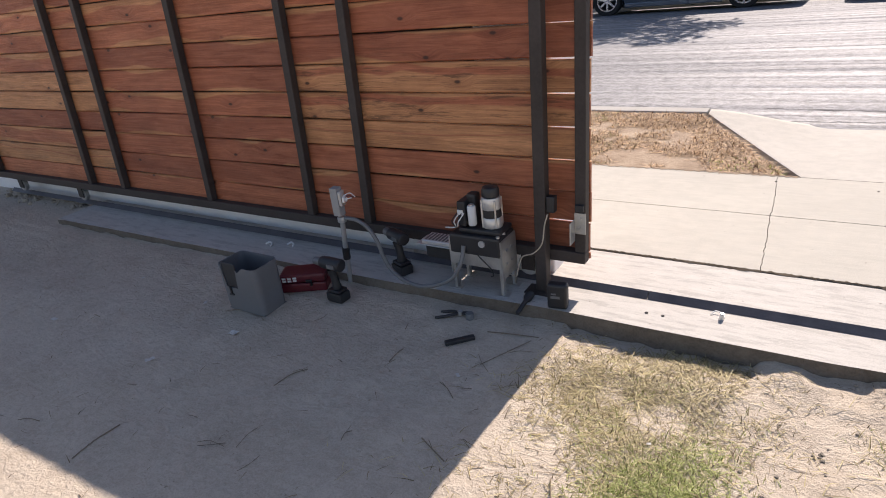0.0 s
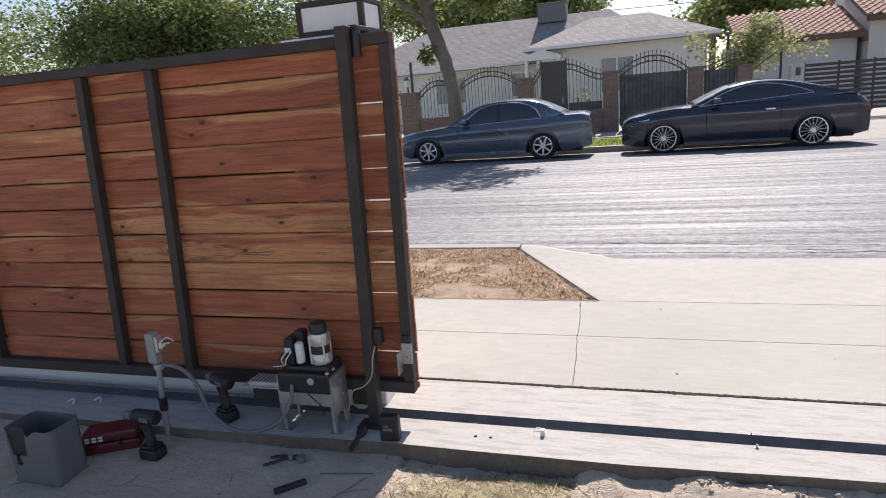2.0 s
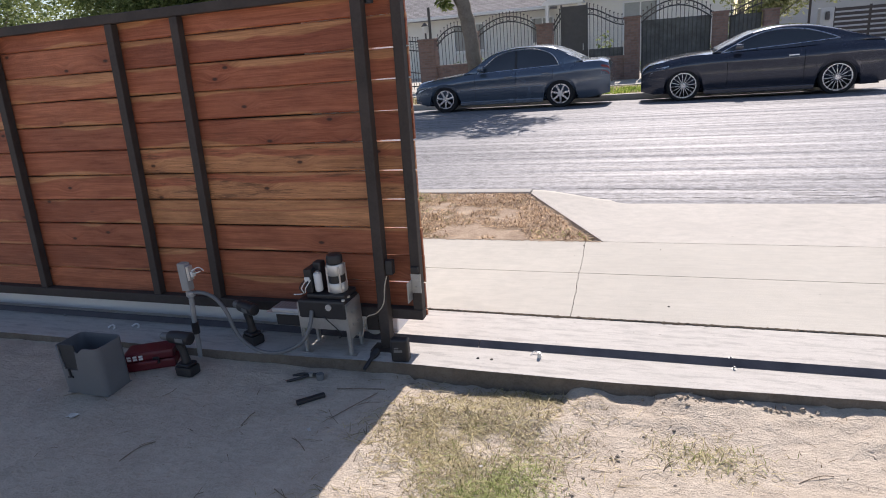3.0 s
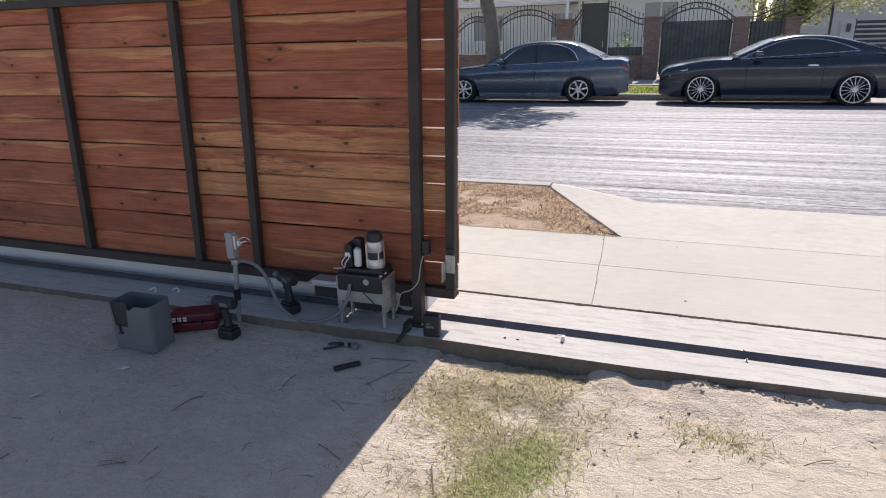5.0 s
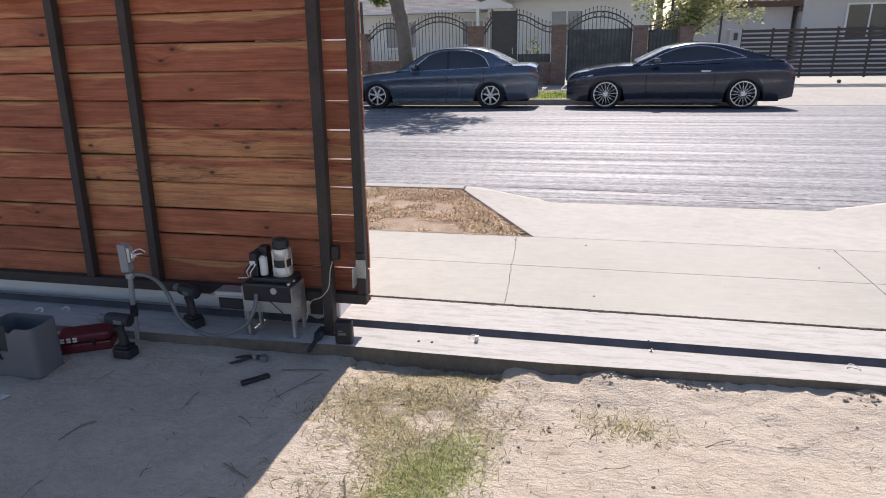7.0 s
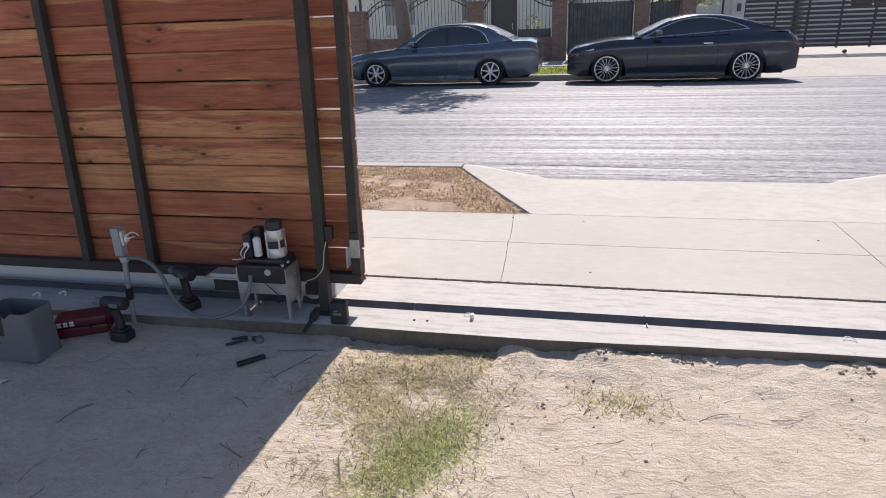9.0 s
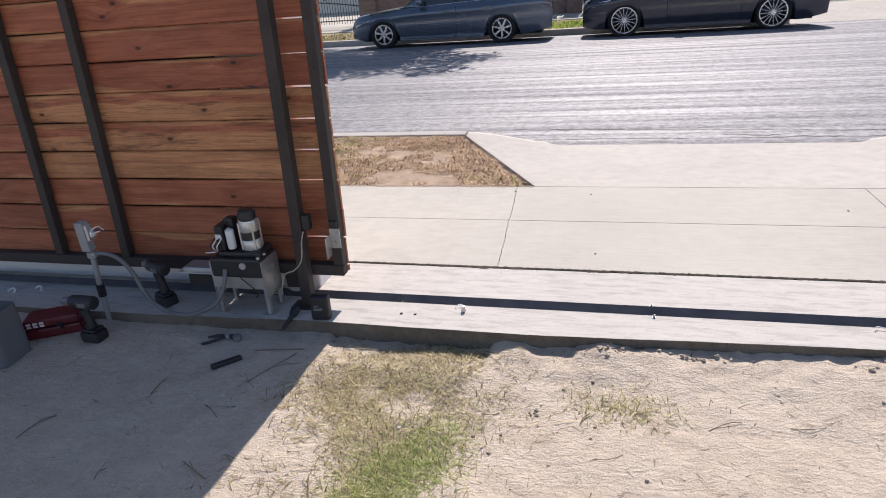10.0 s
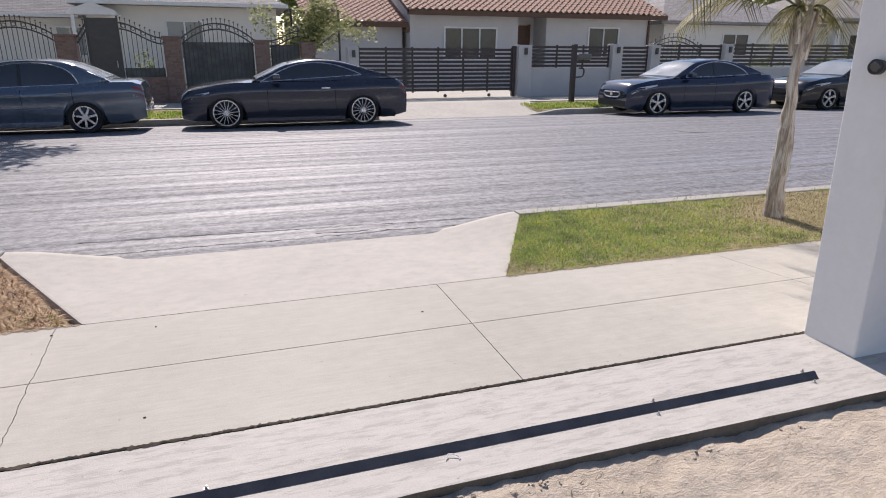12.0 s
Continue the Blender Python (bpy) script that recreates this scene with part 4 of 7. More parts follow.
    # bright line round the side windows
    if spec.get("trim", True):
        lo = [(x, smoothline(belt, x)) for x in steps(dlo[0][0], dlo[-1][0], 0.1)]
        hi = [(x, smoothline(dlo, x)) for x in steps(dlo[0][0] + 0.05, dlo[-1][0] - 0.04, 0.06)]
        bm = bmesh.new()
        tube(bm, [(at[0] + x, at[1] + hw - cabin_y(x, z) - 0.006, at[2] + z) for x, z in lo + hi[::-1] + lo[:1]], 0.0105, 5)
        part("window_trim", bm, M_CHROME, ob, "bright chrome line")
    for xd in spec["doors"]:
        bm = bmesh.new()
        for i, x in enumerate((xd,)):
            w = width(x)
            zt = smoothline(top, x)
            cube(bm, at[0] + x + 0.05, at[0] + x + 0.24, at[1] + hw - w * 1.005 - 0.018, at[1] + hw - w * 0.985, at[2] + zt - 0.17, at[2] + zt - 0.14, 0.006, 1)
        part("door_handle", bm, M_CHROME if spec.get("bright_handles") else colour, ob)
    for xd in spec["seams"]:
        bm = bmesh.new()
        zt = smoothline(top, xd)
        tube(bm, [(at[0] + xd, at[1] + hw - width(xd) * side_f(g) - 0.001, at[2] + sill + (zt - sill) * g) for g in (0.14, 0.25, 0.4, 0.55, 0.66, 0.74, 0.82, 0.9)], 0.0045, 4)
        part("door_seam", bm, M_UNDER, ob)
    # mirror
    xm = x0 + 0.42
    bm = bmesh.new()
    cube(bm, at[0] + xm, at[0] + xm + 0.16, at[1] + hw - width(xm) - 0.13, at[1] + hw - width(xm) * 0.93, at[2] + smoothline(top, xm) + 0.02, at[2] + smoothline(top, xm) + 0.14, 0.035, 2)
    part("wing_mirror", bm, colour, ob, smooth=50)
    # lamps, sill, wells
    def lamp_strip(xa, xb, drop, high, taper):
        """A lamp that follows the body's side round the corner."""
        bm2 = bmesh.new()
        rows = []
        for i, x in enumerate(steps(xa, xb, 0.05)):
            t = (x - xa) / (xb - xa)
            h = high * (1 - taper * t)
            zt = smoothline(top, x) - drop
            y0 = at[1] + hw - width(x) * 0.992 - 0.004
            rows.append([(at[0] + x, y0, at[2] + zt - h), (at[0] + x, y0 + 0.012, at[2] + zt), (at[0] + x, y0 + 0.2, at[2] + zt), (at[0] + x, y0 + 0.2, at[2] + zt - h)])
        loft(bm2, rows)
        return bm2

    part("headlamp", lamp_strip(spec.get("lampfrom", 0.1), spec.get("lamplong", 0.5), spec.get("lampdrop", 0.1) + 0.02, spec.get("lamphigh", 0.1), 0.75), M_LAMP, ob, "clear headlamp", 50)
    part("tail_lamp", lamp_strip(L - 0.2, L - 0.02, 0.11, 0.12, -0.3), M_TAIL, ob, "red tail lamp", 50)
    bm = bmesh.new()
    cube(bm, at[0] - 0.012, at[0] + 0.1, at[1] + hw - 0.4, at[1] + hw + 0.4, at[2] + 0.46, at[2] + smoothline(top, 0.05) - 0.12, 0.03, 2)
    gr = part("grille", bm, M_BLACKPLASTIC, ob)
    part("lower_intake", box(at[0] - 0.010, at[0] + 0.16, at[1] + hw - 0.66, at[1] + hw + 0.66, at[2] + 0.235, at[2] + 0.40, 0.03, 2), M_BLACKPLASTIC, ob, "black lower intake")
    if spec.get("bright"):
        zt_, zb_ = smoothline(top, 0.05) - 0.14, 0.475
        frame_ = [(-0.34, zt_), (0.34, zt_), (0.39, zt_ - 0.06), (0.27, zb_), (0.1, zb_ - 0.012), (-0.1, zb_ - 0.012), (-0.27, zb_), (-0.39, zt_ - 0.06), (-0.34, zt_)]
        bm = bmesh.new()
        tube(bm, [(at[0] - 0.02 + 0.1 * y * y, at[1] + hw + y, at[2] + z) for y, z in frame_], 0.014, 6)
        part("grille_frame", bm, M_CHROME, gr, "chrome grille surround")
        bm = bmesh.new()
        rod(bm, (at[0] - 0.03, at[1] + hw, at[2] + (zt_ + zb_) / 2), (at[0] - 0.01, at[1] + hw, at[2] + (zt_ + zb_) / 2), 0.05, None, 16)
        part("emblem", bm, M_CHROME, gr, "plain round chrome emblem")
    bm = bmesh.new()
    cube(bm, at[0] + axle + r + 0.08, at[0] + axle + base - r - 0.08, at[1] + 0.012, at[1] + 0.12, at[2] + sill - 0.04, at[2] + sill + 0.055, 0.015, 2)
    part("side_skirt", bm, spec.get("skirt", colour), ob)
    # side moulding; its highlight is painted as a pale grey
    if spec.get("moulding"):
        bm = bmesh.new()
        tube(bm, [(at[0] + x, at[1] + hw - width(x) * 0.985 - 0.008, at[2] + spec["moulding"]) for x in steps(axle + r + 0.1, axle + base - r - 0.1, 0.2)], 0.010, 5)
        part("side_moulding", bm, M_MOULD, ob, "thin side moulding with its highlight painted pale")
    bm = bmesh.new()
    cube(bm, at[0] + 0.25, at[0] + L - 0.25, at[1] + 0.24, at[1] + W - 0.24, at[2] + 0.17, at[2] + 0.62)
    part("underbody", bm, M_UNDER, ob)
    ORIGIN[ob] = Vector((0, 0, 0))
    for c in (axle, axle + base):
        for far in (0, 1):
            hold_y = at[1] + 0.03 if not far else at[1] + W - 0.25
            before = set(scene.objects)
            wheel_parts(ob, at[0] + c, hold_y, r, rim, spec["spokes"], pair=spec.get("pair", False))
            for o in set(scene.objects) - before:
                if o.type == "MESH":
                    o.data.transform(Matrix.Translation((0, 0, at[2])))
    return ob


# pale base colour stands in for the sky mirrored in the glass
M_SCREEN = paint("glass_with_painted_sky", (0.26, 0.29, 0.31), 0.2, 0.0, 0.1, 2.0, 0.0, spec=0.9)
M_CAR_A = paint("steel_blue_paint", (0.115, 0.145, 0.185), 0.24, 0.55, 0.05, 1.0, 0.0)
M_CAR_B = paint("black_blue_paint", (0.034, 0.038, 0.055), 0.22, 0.4, 0.1, 1.0, 0.0)
M_CAR_C = paint("navy_paint", (0.03, 0.04, 0.07), 0.14, 0.5, 0.1, 1.0, 0.0)
M_CAR_D = paint("black_paint", (0.010, 0.010, 0.012), 0.18, 0.1, 0.1, 1.0, 0.0)

SEDAN_A = dict(moulding=0.53, L=4.78, W=1.80, axle=0.83, base=2.83, r=0.325, rim=0.22, sill=0.2, spokes=7, a=2.05, c=3.5, b=(2.62,), doors=(2.3, 3.2), seams=(1.62, 2.62, 3.5),
               top=[(0, 0.62), (0.06, 0.70), (0.2, 0.755), (0.7, 0.82), (1.3, 0.885), (1.7, 0.915), (2.6, 0.94), (3.6, 0.975), (4.1, 1.02), (4.6, 1.02), (4.74, 0.985), (4.78, 0.9)],
               roof=[(1.3, 0.88), (1.62, 1.06), (2.02, 1.31), (2.4, 1.41), (2.8, 1.43), (3.15, 1.425), (3.45, 1.385), (3.7, 1.285), (3.95, 1.155), (4.17, 1.035)],
               dlo=[(1.67, 0.895), (1.85, 1.04), (2.13, 1.25), (2.4, 1.335), (2.65, 1.362), (3.05, 1.352), (3.33, 1.28), (3.52, 1.16), (3.63, 0.98)],
               belt=[(1.67, 0.885), (2.6, 0.925), (3.63, 0.965)])
COUPE_B = dict(bright_handles=True, L=4.86, W=1.9, axle=0.88, base=2.945, r=0.345, rim=0.268, sill=0.18, spokes=16, a=2.25, c=3.75, b=(), doors=(2.85,), seams=(1.75, 3.2), lampdrop=0.10, lampfrom=0.2, lamplong=0.58, lamphigh=0.075,
               top=[(0, 0.72), (0.05, 0.775), (0.3, 0.85), (0.6, 0.905), (1.0, 0.96), (1.5, 0.99), (2.8, 0.995), (3.7, 1.03), (4.3, 1.05), (4.64, 1.02), (4.8, 0.95), (4.86, 0.84)],
               roof=[(1.45, 0.985), (1.8, 1.16), (2.2, 1.345), (2.6, 1.435), (3.0, 1.445), (3.4, 1.40), (3.9, 1.265), (4.35, 1.11), (4.62, 1.025)],
               dlo=[(1.62, 0.975), (1.85, 1.095), (2.1, 1.215), (2.4, 1.32), (2.79, 1.368), (3.22, 1.325), (3.57, 1.22), (3.82, 1.118)],
               belt=[(1.62, 0.965), (1.97, 0.995), (3.0, 1.055), (3.82, 1.11)])
SEDAN_C = dict(bright=True, lamplong=0.78, L=4.8, W=1.82, axle=0.86, base=2.87, r=0.34, rim=0.25, sill=0.15, spokes=5, pair=True, a=2.1, c=3.5, b=(2.66,), doors=(2.35, 3.2), seams=(1.65, 2.66, 3.5), lampdrop=0.1,
               top=[(0, 0.66), (0.08, 0.77), (0.3, 0.86), (0.7, 0.92), (1.3, 0.965), (1.8, 0.97), (2.6, 0.98), (3.6, 1.03), (4.2, 1.07), (4.65, 1.04), (4.8, 0.92)],
               roof=[(1.3, 0.95), (1.7, 1.17), (2.1, 1.37), (2.6, 1.445), (3.0, 1.44), (3.45, 1.38), (3.9, 1.24), (4.3, 1.08)],
               dlo=[(1.72, 1.0), (1.95, 1.15), (2.2, 1.28), (2.6, 1.37), (3.0, 1.365), (3.35, 1.295), (3.6, 1.19), (3.78, 1.06)],
               belt=[(1.72, 0.985), (2.6, 1.0), (3.78, 1.045)])
# paler than the body: the trim's highlight is in this colour
M_MOULD = paint("highlighted_moulding", (0.30, 0.32, 0.35), 0.4, 0.2, 0.1, 4.0, 0.0)
for m in (M_CAR_A, M_CAR_B, M_CAR_C, M_CAR_D):
    m.node_tree.nodes["Principled BSDF"].inputs["Coat Weight"].default_value = 1.0
    m.node_tree.nodes["Principled BSDF"].inputs["Coat Roughness"].default_value = 0.05
ZC = -0.115
car("dark steel-blue sedan parked at the far kerb", (-5.05, 15.17, ZC), SEDAN_A, M_CAR_A)
car("black two-door coupe with many-spoked rims, parked", (0.40, 15.17, ZC), COUPE_B, M_CAR_B)
car("dark navy sedan with chrome grille, parked at the kerb", (11.26, 15.17, ZC), SEDAN_C, M_CAR_C)
car("black parked car with windscreen sunshade beyond the palm", (17.38, 15.3, ZC), dict(SEDAN_C, trim=False, bright=False), M_CAR_D)

# ---- across the street: fences, houses, trees ----
FY = 21.5


M_SCREENING = paint("woven_screening", (0.125, 0.13, 0.13), 0.8, 0, 0.5, 3.0, 0.002)


def iron_panel(label, x0, x1, z0, zl, zm, zr, bars, at_y=FY, rails=(0.16, 0.0), solid=None):
    """A wrought-iron panel with an arched top: upright bars with ball finials, a double arched rail and a low rail."""
    ob = thing("iron_fence", label, "fence panel", ((x0 + x1) / 2, at_y, z0), "wrought-iron panels of the brick fence")

    def crest(x):
        t = (x - x0) / (x1 - x0)
        a, b, c = zl, zm, zr
        return a * (1 - t) * (1 - 2 * t) + 4 * b * t * (1 - t) + c * t * (2 * t - 1) if zm is not None else a + (c - a) * (t * t * (3 - 2 * t))

    for dz in rails:
        bm = bmesh.new()
        tube(bm, [(x, at_y, crest(x) - 0.08 - dz) for x in steps(x0, x1, 0.12)], 0.022, 6)
        part("arched_rail", bm, M_IRON, ob)
    bm = bmesh.new()
    cube(bm, x0, x1, at_y - 0.018, at_y + 0.018, z0 + 0.12, z0 + 0.155)
    part("low_rail", bm, M_IRON, ob)
    for i in range(bars):
        x = x0 + (x1 - x0) * (i + 0.5) / bars
        bm = bmesh.new()
        c = crest(x)
        rod(bm, (x, at_y, z0 + 0.03), (x, at_y, c + 0.04), 0.010, None, 6)
        bmesh.ops.create_icosphere(bm, subdivisions=1, radius=0.027, matrix=Matrix.Translation((x, at_y, c + 0.06)))
        part("bar", bm, M_IRON, ob)
        if i % 2 == 0 and len(rails) > 1:
            bm = bmesh.new()
            n = 10
            tube(bm, [(x + 0.05 * math.cos(a) + (x1 - x0) / bars / 2, at_y, crest(x) - 0.08 - rails[0] / 2 + 0.05 * math.sin(a)) for a in [2 * math.pi * k / n for k in range(n + 1)]], 0.009, 4)
            part("ring", bm, M_IRON, ob)
    if solid:
        part("sheet_backing", box(x0 + 0.02, x1 - 0.02, at_y + 0.02, at_y + 0.03, z0 + 0.1, solid), M_SCREENING, ob, "dark woven screening")
    return ob


def brick_pier(x0, x1, top, label="red brick fence pier with a flat cap"):
    ob = thing("brick_pier", label, "pier", ((x0 + x1) / 2, FY, 0), "brick piers of the fence")
    part("shaft", box(x0, x1, FY - 0.2, FY + 0.2, 0.0, top - 0.06, 0.008), M_BRICK, ob)
    part("cap", box(x0 - 0.03, x1 + 0.03, FY - 0.23, FY + 0.23, top - 0.06, top, 0.012), M_BRICK, ob)
    return ob


def brick_wall(x0, x1, top):
    bm = box(x0, x1, FY - 0.09, FY + 0.09, -0.1, top, 0.006)
    solo("low_brick_wall", bm, M_BRICK, "low dark red brick wall under the iron fence", "wall", ((x0 + x1) / 2, FY, 0), "low brick walls of the fence")


for x0, x1, top in ((-7.08, -6.5, 1.75), (-5.35, -5.0, 1.85), (-3.0, -2.5, 1.9), (-0.28, 0.18, 1.88), (2.24, 2.66, 1.8), (3.6, 4.0, 1.75)):
    brick_pier(x0, x1, top)
for x0, x1, top in ((-6.49, -5.36, 0.85), (-4.99, -3.01, 0.5), (-1.4, -0.29, 0.75), (2.67, 3.59, 0.8)):
    brick_wall(x0, x1, top)
iron_panel("black wrought-iron arched panel with finials", -4.98, -3.02, 0.4, 1.92, 2.30, 1.95, 17)
iron_panel("black wrought-iron double gate with an arched top", 0.2, 2.22, 0.06, 1.90, 2.32, 1.88, 17, solid=1.72)
iron_panel("black wrought-iron panel falling away from the dark door", -1.4, -0.3, 0.06, 2.3, None, 1.9, 9, solid=1.0)
iron_panel("black wrought-iron panel falling away to the tree", 2.68, 3.58, 0.06, 1.85, None, 2.15, 8, solid=1.66)
iron_panel("black wrought-iron panel rising beside the pier", -6.48, -5.37, 0.06, 1.72, 2.12, 2.05, 9)
iron_panel("narrow black wrought-iron panel beside the door", -2.48, -2.24, 0.06, 1.9, None, 2.25, 3)
iron_panel("black wrought-iron driveway gate with scrolls", -9.6, -7.1, 0.06, 2.0, 1.92, 1.75, 26, rails=(0.3, 0.0, 1.05))
bm = bmesh.new()
for cx, cz in ((-8.6, 1.25), (-8.1, 1.25), (-8.35, 1.0)):
    tube(bm, [(cx + (0.03 + 0.012 * k) * math.cos(k * 0.6), FY - 0.03, cz + (0.03 + 0.012 * k) * math.sin(k * 0.6)) for k in range(16)], 0.012, 5)
solo("gate_scroll", bm, M_IRON, "curled iron scrollwork on the driveway gate", "scrollwork", (-8.35, FY - 0.03, 1.1))
# lamp on the far pier
ob = thing("pier_lantern", "small black iron lantern with post on the brick pier", "lantern", (-6.75, FY, 1.75))
bm = bmesh.new()
rod(bm, (-6.68, FY, 1.75), (-6.68, FY, 2.75), 0.05, None, 8)
part("pole", bm, M_IRON, ob)
bm = bmesh.new()
bmesh.ops.create_cone(bm, cap_ends=True, segments=6, radius1=0.07, radius2=0.12, depth=0.22, matrix=Matrix.Translation((-6.85, FY, 2.05)))
part("glass", bm, M_WHITEPLASTIC, ob, "pale lantern glass")
bm = bmesh.new()
rod(bm, (-6.85, FY, 1.75), (-6.85, FY, 1.94), 0.03, None, 6)
part("stem", bm, M_IRON, ob)
bm = bmesh.new()
bmesh.ops.create_cone(bm, cap_ends=True, segments=6, radius1=0.14, radius2=0.02, depth=0.12, matrix=Matrix.Translation((-6.85, FY, 2.22)))
part("hood", bm, M_IRON, ob)
# tall dark door of the fence
door = thing("fence_door", "tall solid dark metal door in the iron fence", "door", (-1.82, FY, 0.0))
part("leaf", box(-2.2, -1.44, FY - 0.03, FY + 0.03, 0.04, 2.34, 0.006), M_IRON, door)
part("jamb", box(-2.24, -2.2, FY - 0.05, FY + 0.05, 0, 2.4), M_IRON, door)
part("jamb", box(-1.44, -1.4, FY - 0.05, FY + 0.05, 0, 2.4), M_IRON, door)
part("handle", box(-1.56, -1.53, FY - 0.07, FY - 0.03, 1.0, 1.2, 0.006), M_ZINC, door)


def slat_panel(name, label, x0, x1, z0, z1, n, posts=0, y=FY):
    ob = thing(name, label, "fence panel" if name != "slat_gate" else "gate", ((x0 + x1) / 2, y, z0), "slatted fence panels")
    pitch = (z1 - z0) / n
    for i in range(n):
        part("slat", box(x0, x1, y - 0.012, y + 0.012, z0 + i * pitch + 0.02, z0 + (i + 1) * pitch - 0.028, 0.002), M_SLAT, ob)
    for k in range(posts + 2):
        x = x0 + (x1 - x0) * k / (posts + 1)
        part("upright", box(x - 0.03, x + 0.03, y + 0.013, y + 0.06, z0 - 0.02, z1 + 0.01, 0.002), M_SLAT, ob)
    return ob


def stucco_pier(x0, x1, top, lamp_=True):
    ob = thing("stucco_pier", "grey stucco fence pier with a small wall lamp", "pier", ((x0 + x1) / 2, FY, 0), "stucco piers of the slatted fence")
    part("shaft", box(x0, x1, FY - 0.2, FY + 0.2, 0.0, top, 0.01), M_GREYWALL, ob)
    if lamp_:
        part("wall_lamp", box((x0 + x1) / 2 - 0.05, (x0 + x1) / 2 + 0.05, FY - 0.29, FY - 0.201, top - 0.32, top - 0.1, 0.01), M_IRON, ob, "small black box lamp")
    return ob


for x0, x1, top in ((5.02, 5.36, 1.62), (10.88, 11.38, 1.72), (14.58, 15.0, 1.78), (16.22, 16.62, 1.75), (19.55, 19.95, 1.82), (23.2, 23.6, 1.85)):
    stucco_pier(x0, x1, top)
gate2 = slat_panel("slat_gate", "wide dark slatted sliding gate on small wheels", 5.4, 10.72, 0.2, 1.62, 11, 5)
part("end_post", box(10.73, 10.84, FY - 0.06, FY + 0.06, 0.02, 1.68, 0.004), M_SLAT, gate2)
for x in (6.2, 8.3, 9.9):
    bm = bmesh.new()
    rod(bm, (x, FY - 0.02, 0.07), (x, FY + 0.03, 0.07), 0.055, None, 14)
    part("wheel", bm, M_SLAT, gate2)
slat_panel("slat_fence", "dark slatted panel on the low stucco wall", 11.4, 14.56, 0.97, 1.72, 6, 2)
slat_panel("slat_fence_gate", "narrow dark slatted garden gate", 15.02, 16.2, 0.1, 1.72, 12, 0)
slat_panel("slat_fence", "dark slatted panel on the low stucco wall", 16.64, 19.53, 1.0, 1.8, 6, 2)
slat_panel("slat_fence", "dark slatted panel on the low stucco wall", 19.97, 23.18, 1.0, 1.85, 6, 2)
slat_panel("slat_fence", "dark slatted panel on the low stucco wall", 23.62, 30, 1.0, 1.85, 6, 4)
for x0, x1 in ((11.38, 14.58), (16.62, 19.55), (19.95, 23.2), (23.6, 30.2)):
    solo("low_stucco_wall", box(x0 + 0.002, x1 - 0.002, FY - 0.1, FY + 0.1, 0.0, 0.96, 0.008), M_GREYWALL, "low grey stucco wall under slats", "wall", ((x0 + x1) / 2, FY, 0), "low stucco walls of the fence")
iron_panel("arched iron screen behind the slatted fence", 17.0, 19.4, 0.0, 1.75, 2.15, 1.75, 12, at_y=22.6)

# letterbox on its post
M_LETTERBOX = paint("dull_grey_metal", (0.17, 0.165, 0.16), 0.5, 0.3, 0.2, 9.0, 0.001)
mb = thing("letterbox", "grey metal letterbox on a dark wooden post", "letterbox", (11.55, 18.75, -0.02))
part("post", box(11.48, 11.62, 18.68, 18.82, -0.05, 1.72, 0.01), M_SLAT, mb)
part("arm", box(11.6, 12.1, 18.7, 18.8, 1.18, 1.26, 0.008), M_SLAT, mb)
bm = bmesh.new()
tube(bm, bend([(11.63, 18.75, 0.75), (11.88, 18.75, 0.78), (11.92, 18.75, 0.98), (11.75, 18.75, 1.02)]), 0.025, 6)
part("brace", bm, M_SLAT, mb)
part("box", box(11.62, 12.12, 18.64, 18.86, 1.27, 1.45, 0.06, 3), M_LETTERBOX, mb, "dull grey metal box", 40)


def window(house, x0, x1, z0, z1, y, panes=2):
    w = part("window", box(x0 + 0.05, x1 - 0.05, y - 0.012, y - 0.004, z0 + 0.05, z1 - 0.05), M_WINPALE if house is h1 else M_WINGLASS, house, "window glass with sky reflection painted pale" if house is h1 else "dark window glass")
    t = 0.075
    for a, b, c, d in ((x0, x1, z1 - t, z1), (x0, x1, z0, z0 + t), (x0, x0 + t, z0 + t, z1 - t), (x1 - t, x1, z0 + t, z1 - t)):
        part("frame", box(a, b, y - 0.06, y - 0.003, c, d, 0.004), M_TRIM, w, "white frame")
    for k in range(1, panes):
        x = x0 + (x1 - x0) * k / panes
        part("mullion", box(x - 0.03, x + 0.03, y - 0.05, y - 0.003, z0 + t, z1 - t, 0.004), M_TRIM, w, "white mullion")
    part("sill", box(x0 - 0.05, x1 + 0.05, y - 0.1, y - 0.003, z0 - 0.06, z0 - 0.002, 0.006), M_TRIM, w, "white sill")
    return w


def poly(bm, *pts):
    bm.faces.new([bm.verts.new(p) for p in pts])


def hip_roof(x0, x1, y0, y1, ze, zr, hip0, hip1, thick=0.14):
    """A roof over a rectangle with its ridge along x; hip0 and hip1 are the ends' runs (0: a gable)."""
    bm = bmesh.new()
    ym = (y0 + y1) / 2
    a, b = (x0 + hip0, ym, zr), (x1 - hip1, ym, zr)
    base = [(x0, y0, ze), (x1, y0, ze), (x1, y1, ze), (x0, y1, ze)]
    lo = [bm.verts.new((p[0], p[1], p[2] - thick)) for p in base]
    hi = [bm.verts.new(p) for p in base]
    ra, rb = bm.verts.new(a), bm.verts.new(b)
    bm.faces.new((hi[0], hi[1], rb, ra))
    bm.faces.new((hi[2], hi[3], ra, rb))
    bm.faces.new((hi[3], hi[0], ra))
    bm.faces.new((hi[1], hi[2], rb))
    bm.faces.new(lo[::-1])
    for i in range(4):
        bm.faces.new((lo[i], lo[(i + 1) % 4], hi[(i + 1) % 4], hi[i]))
    return bm


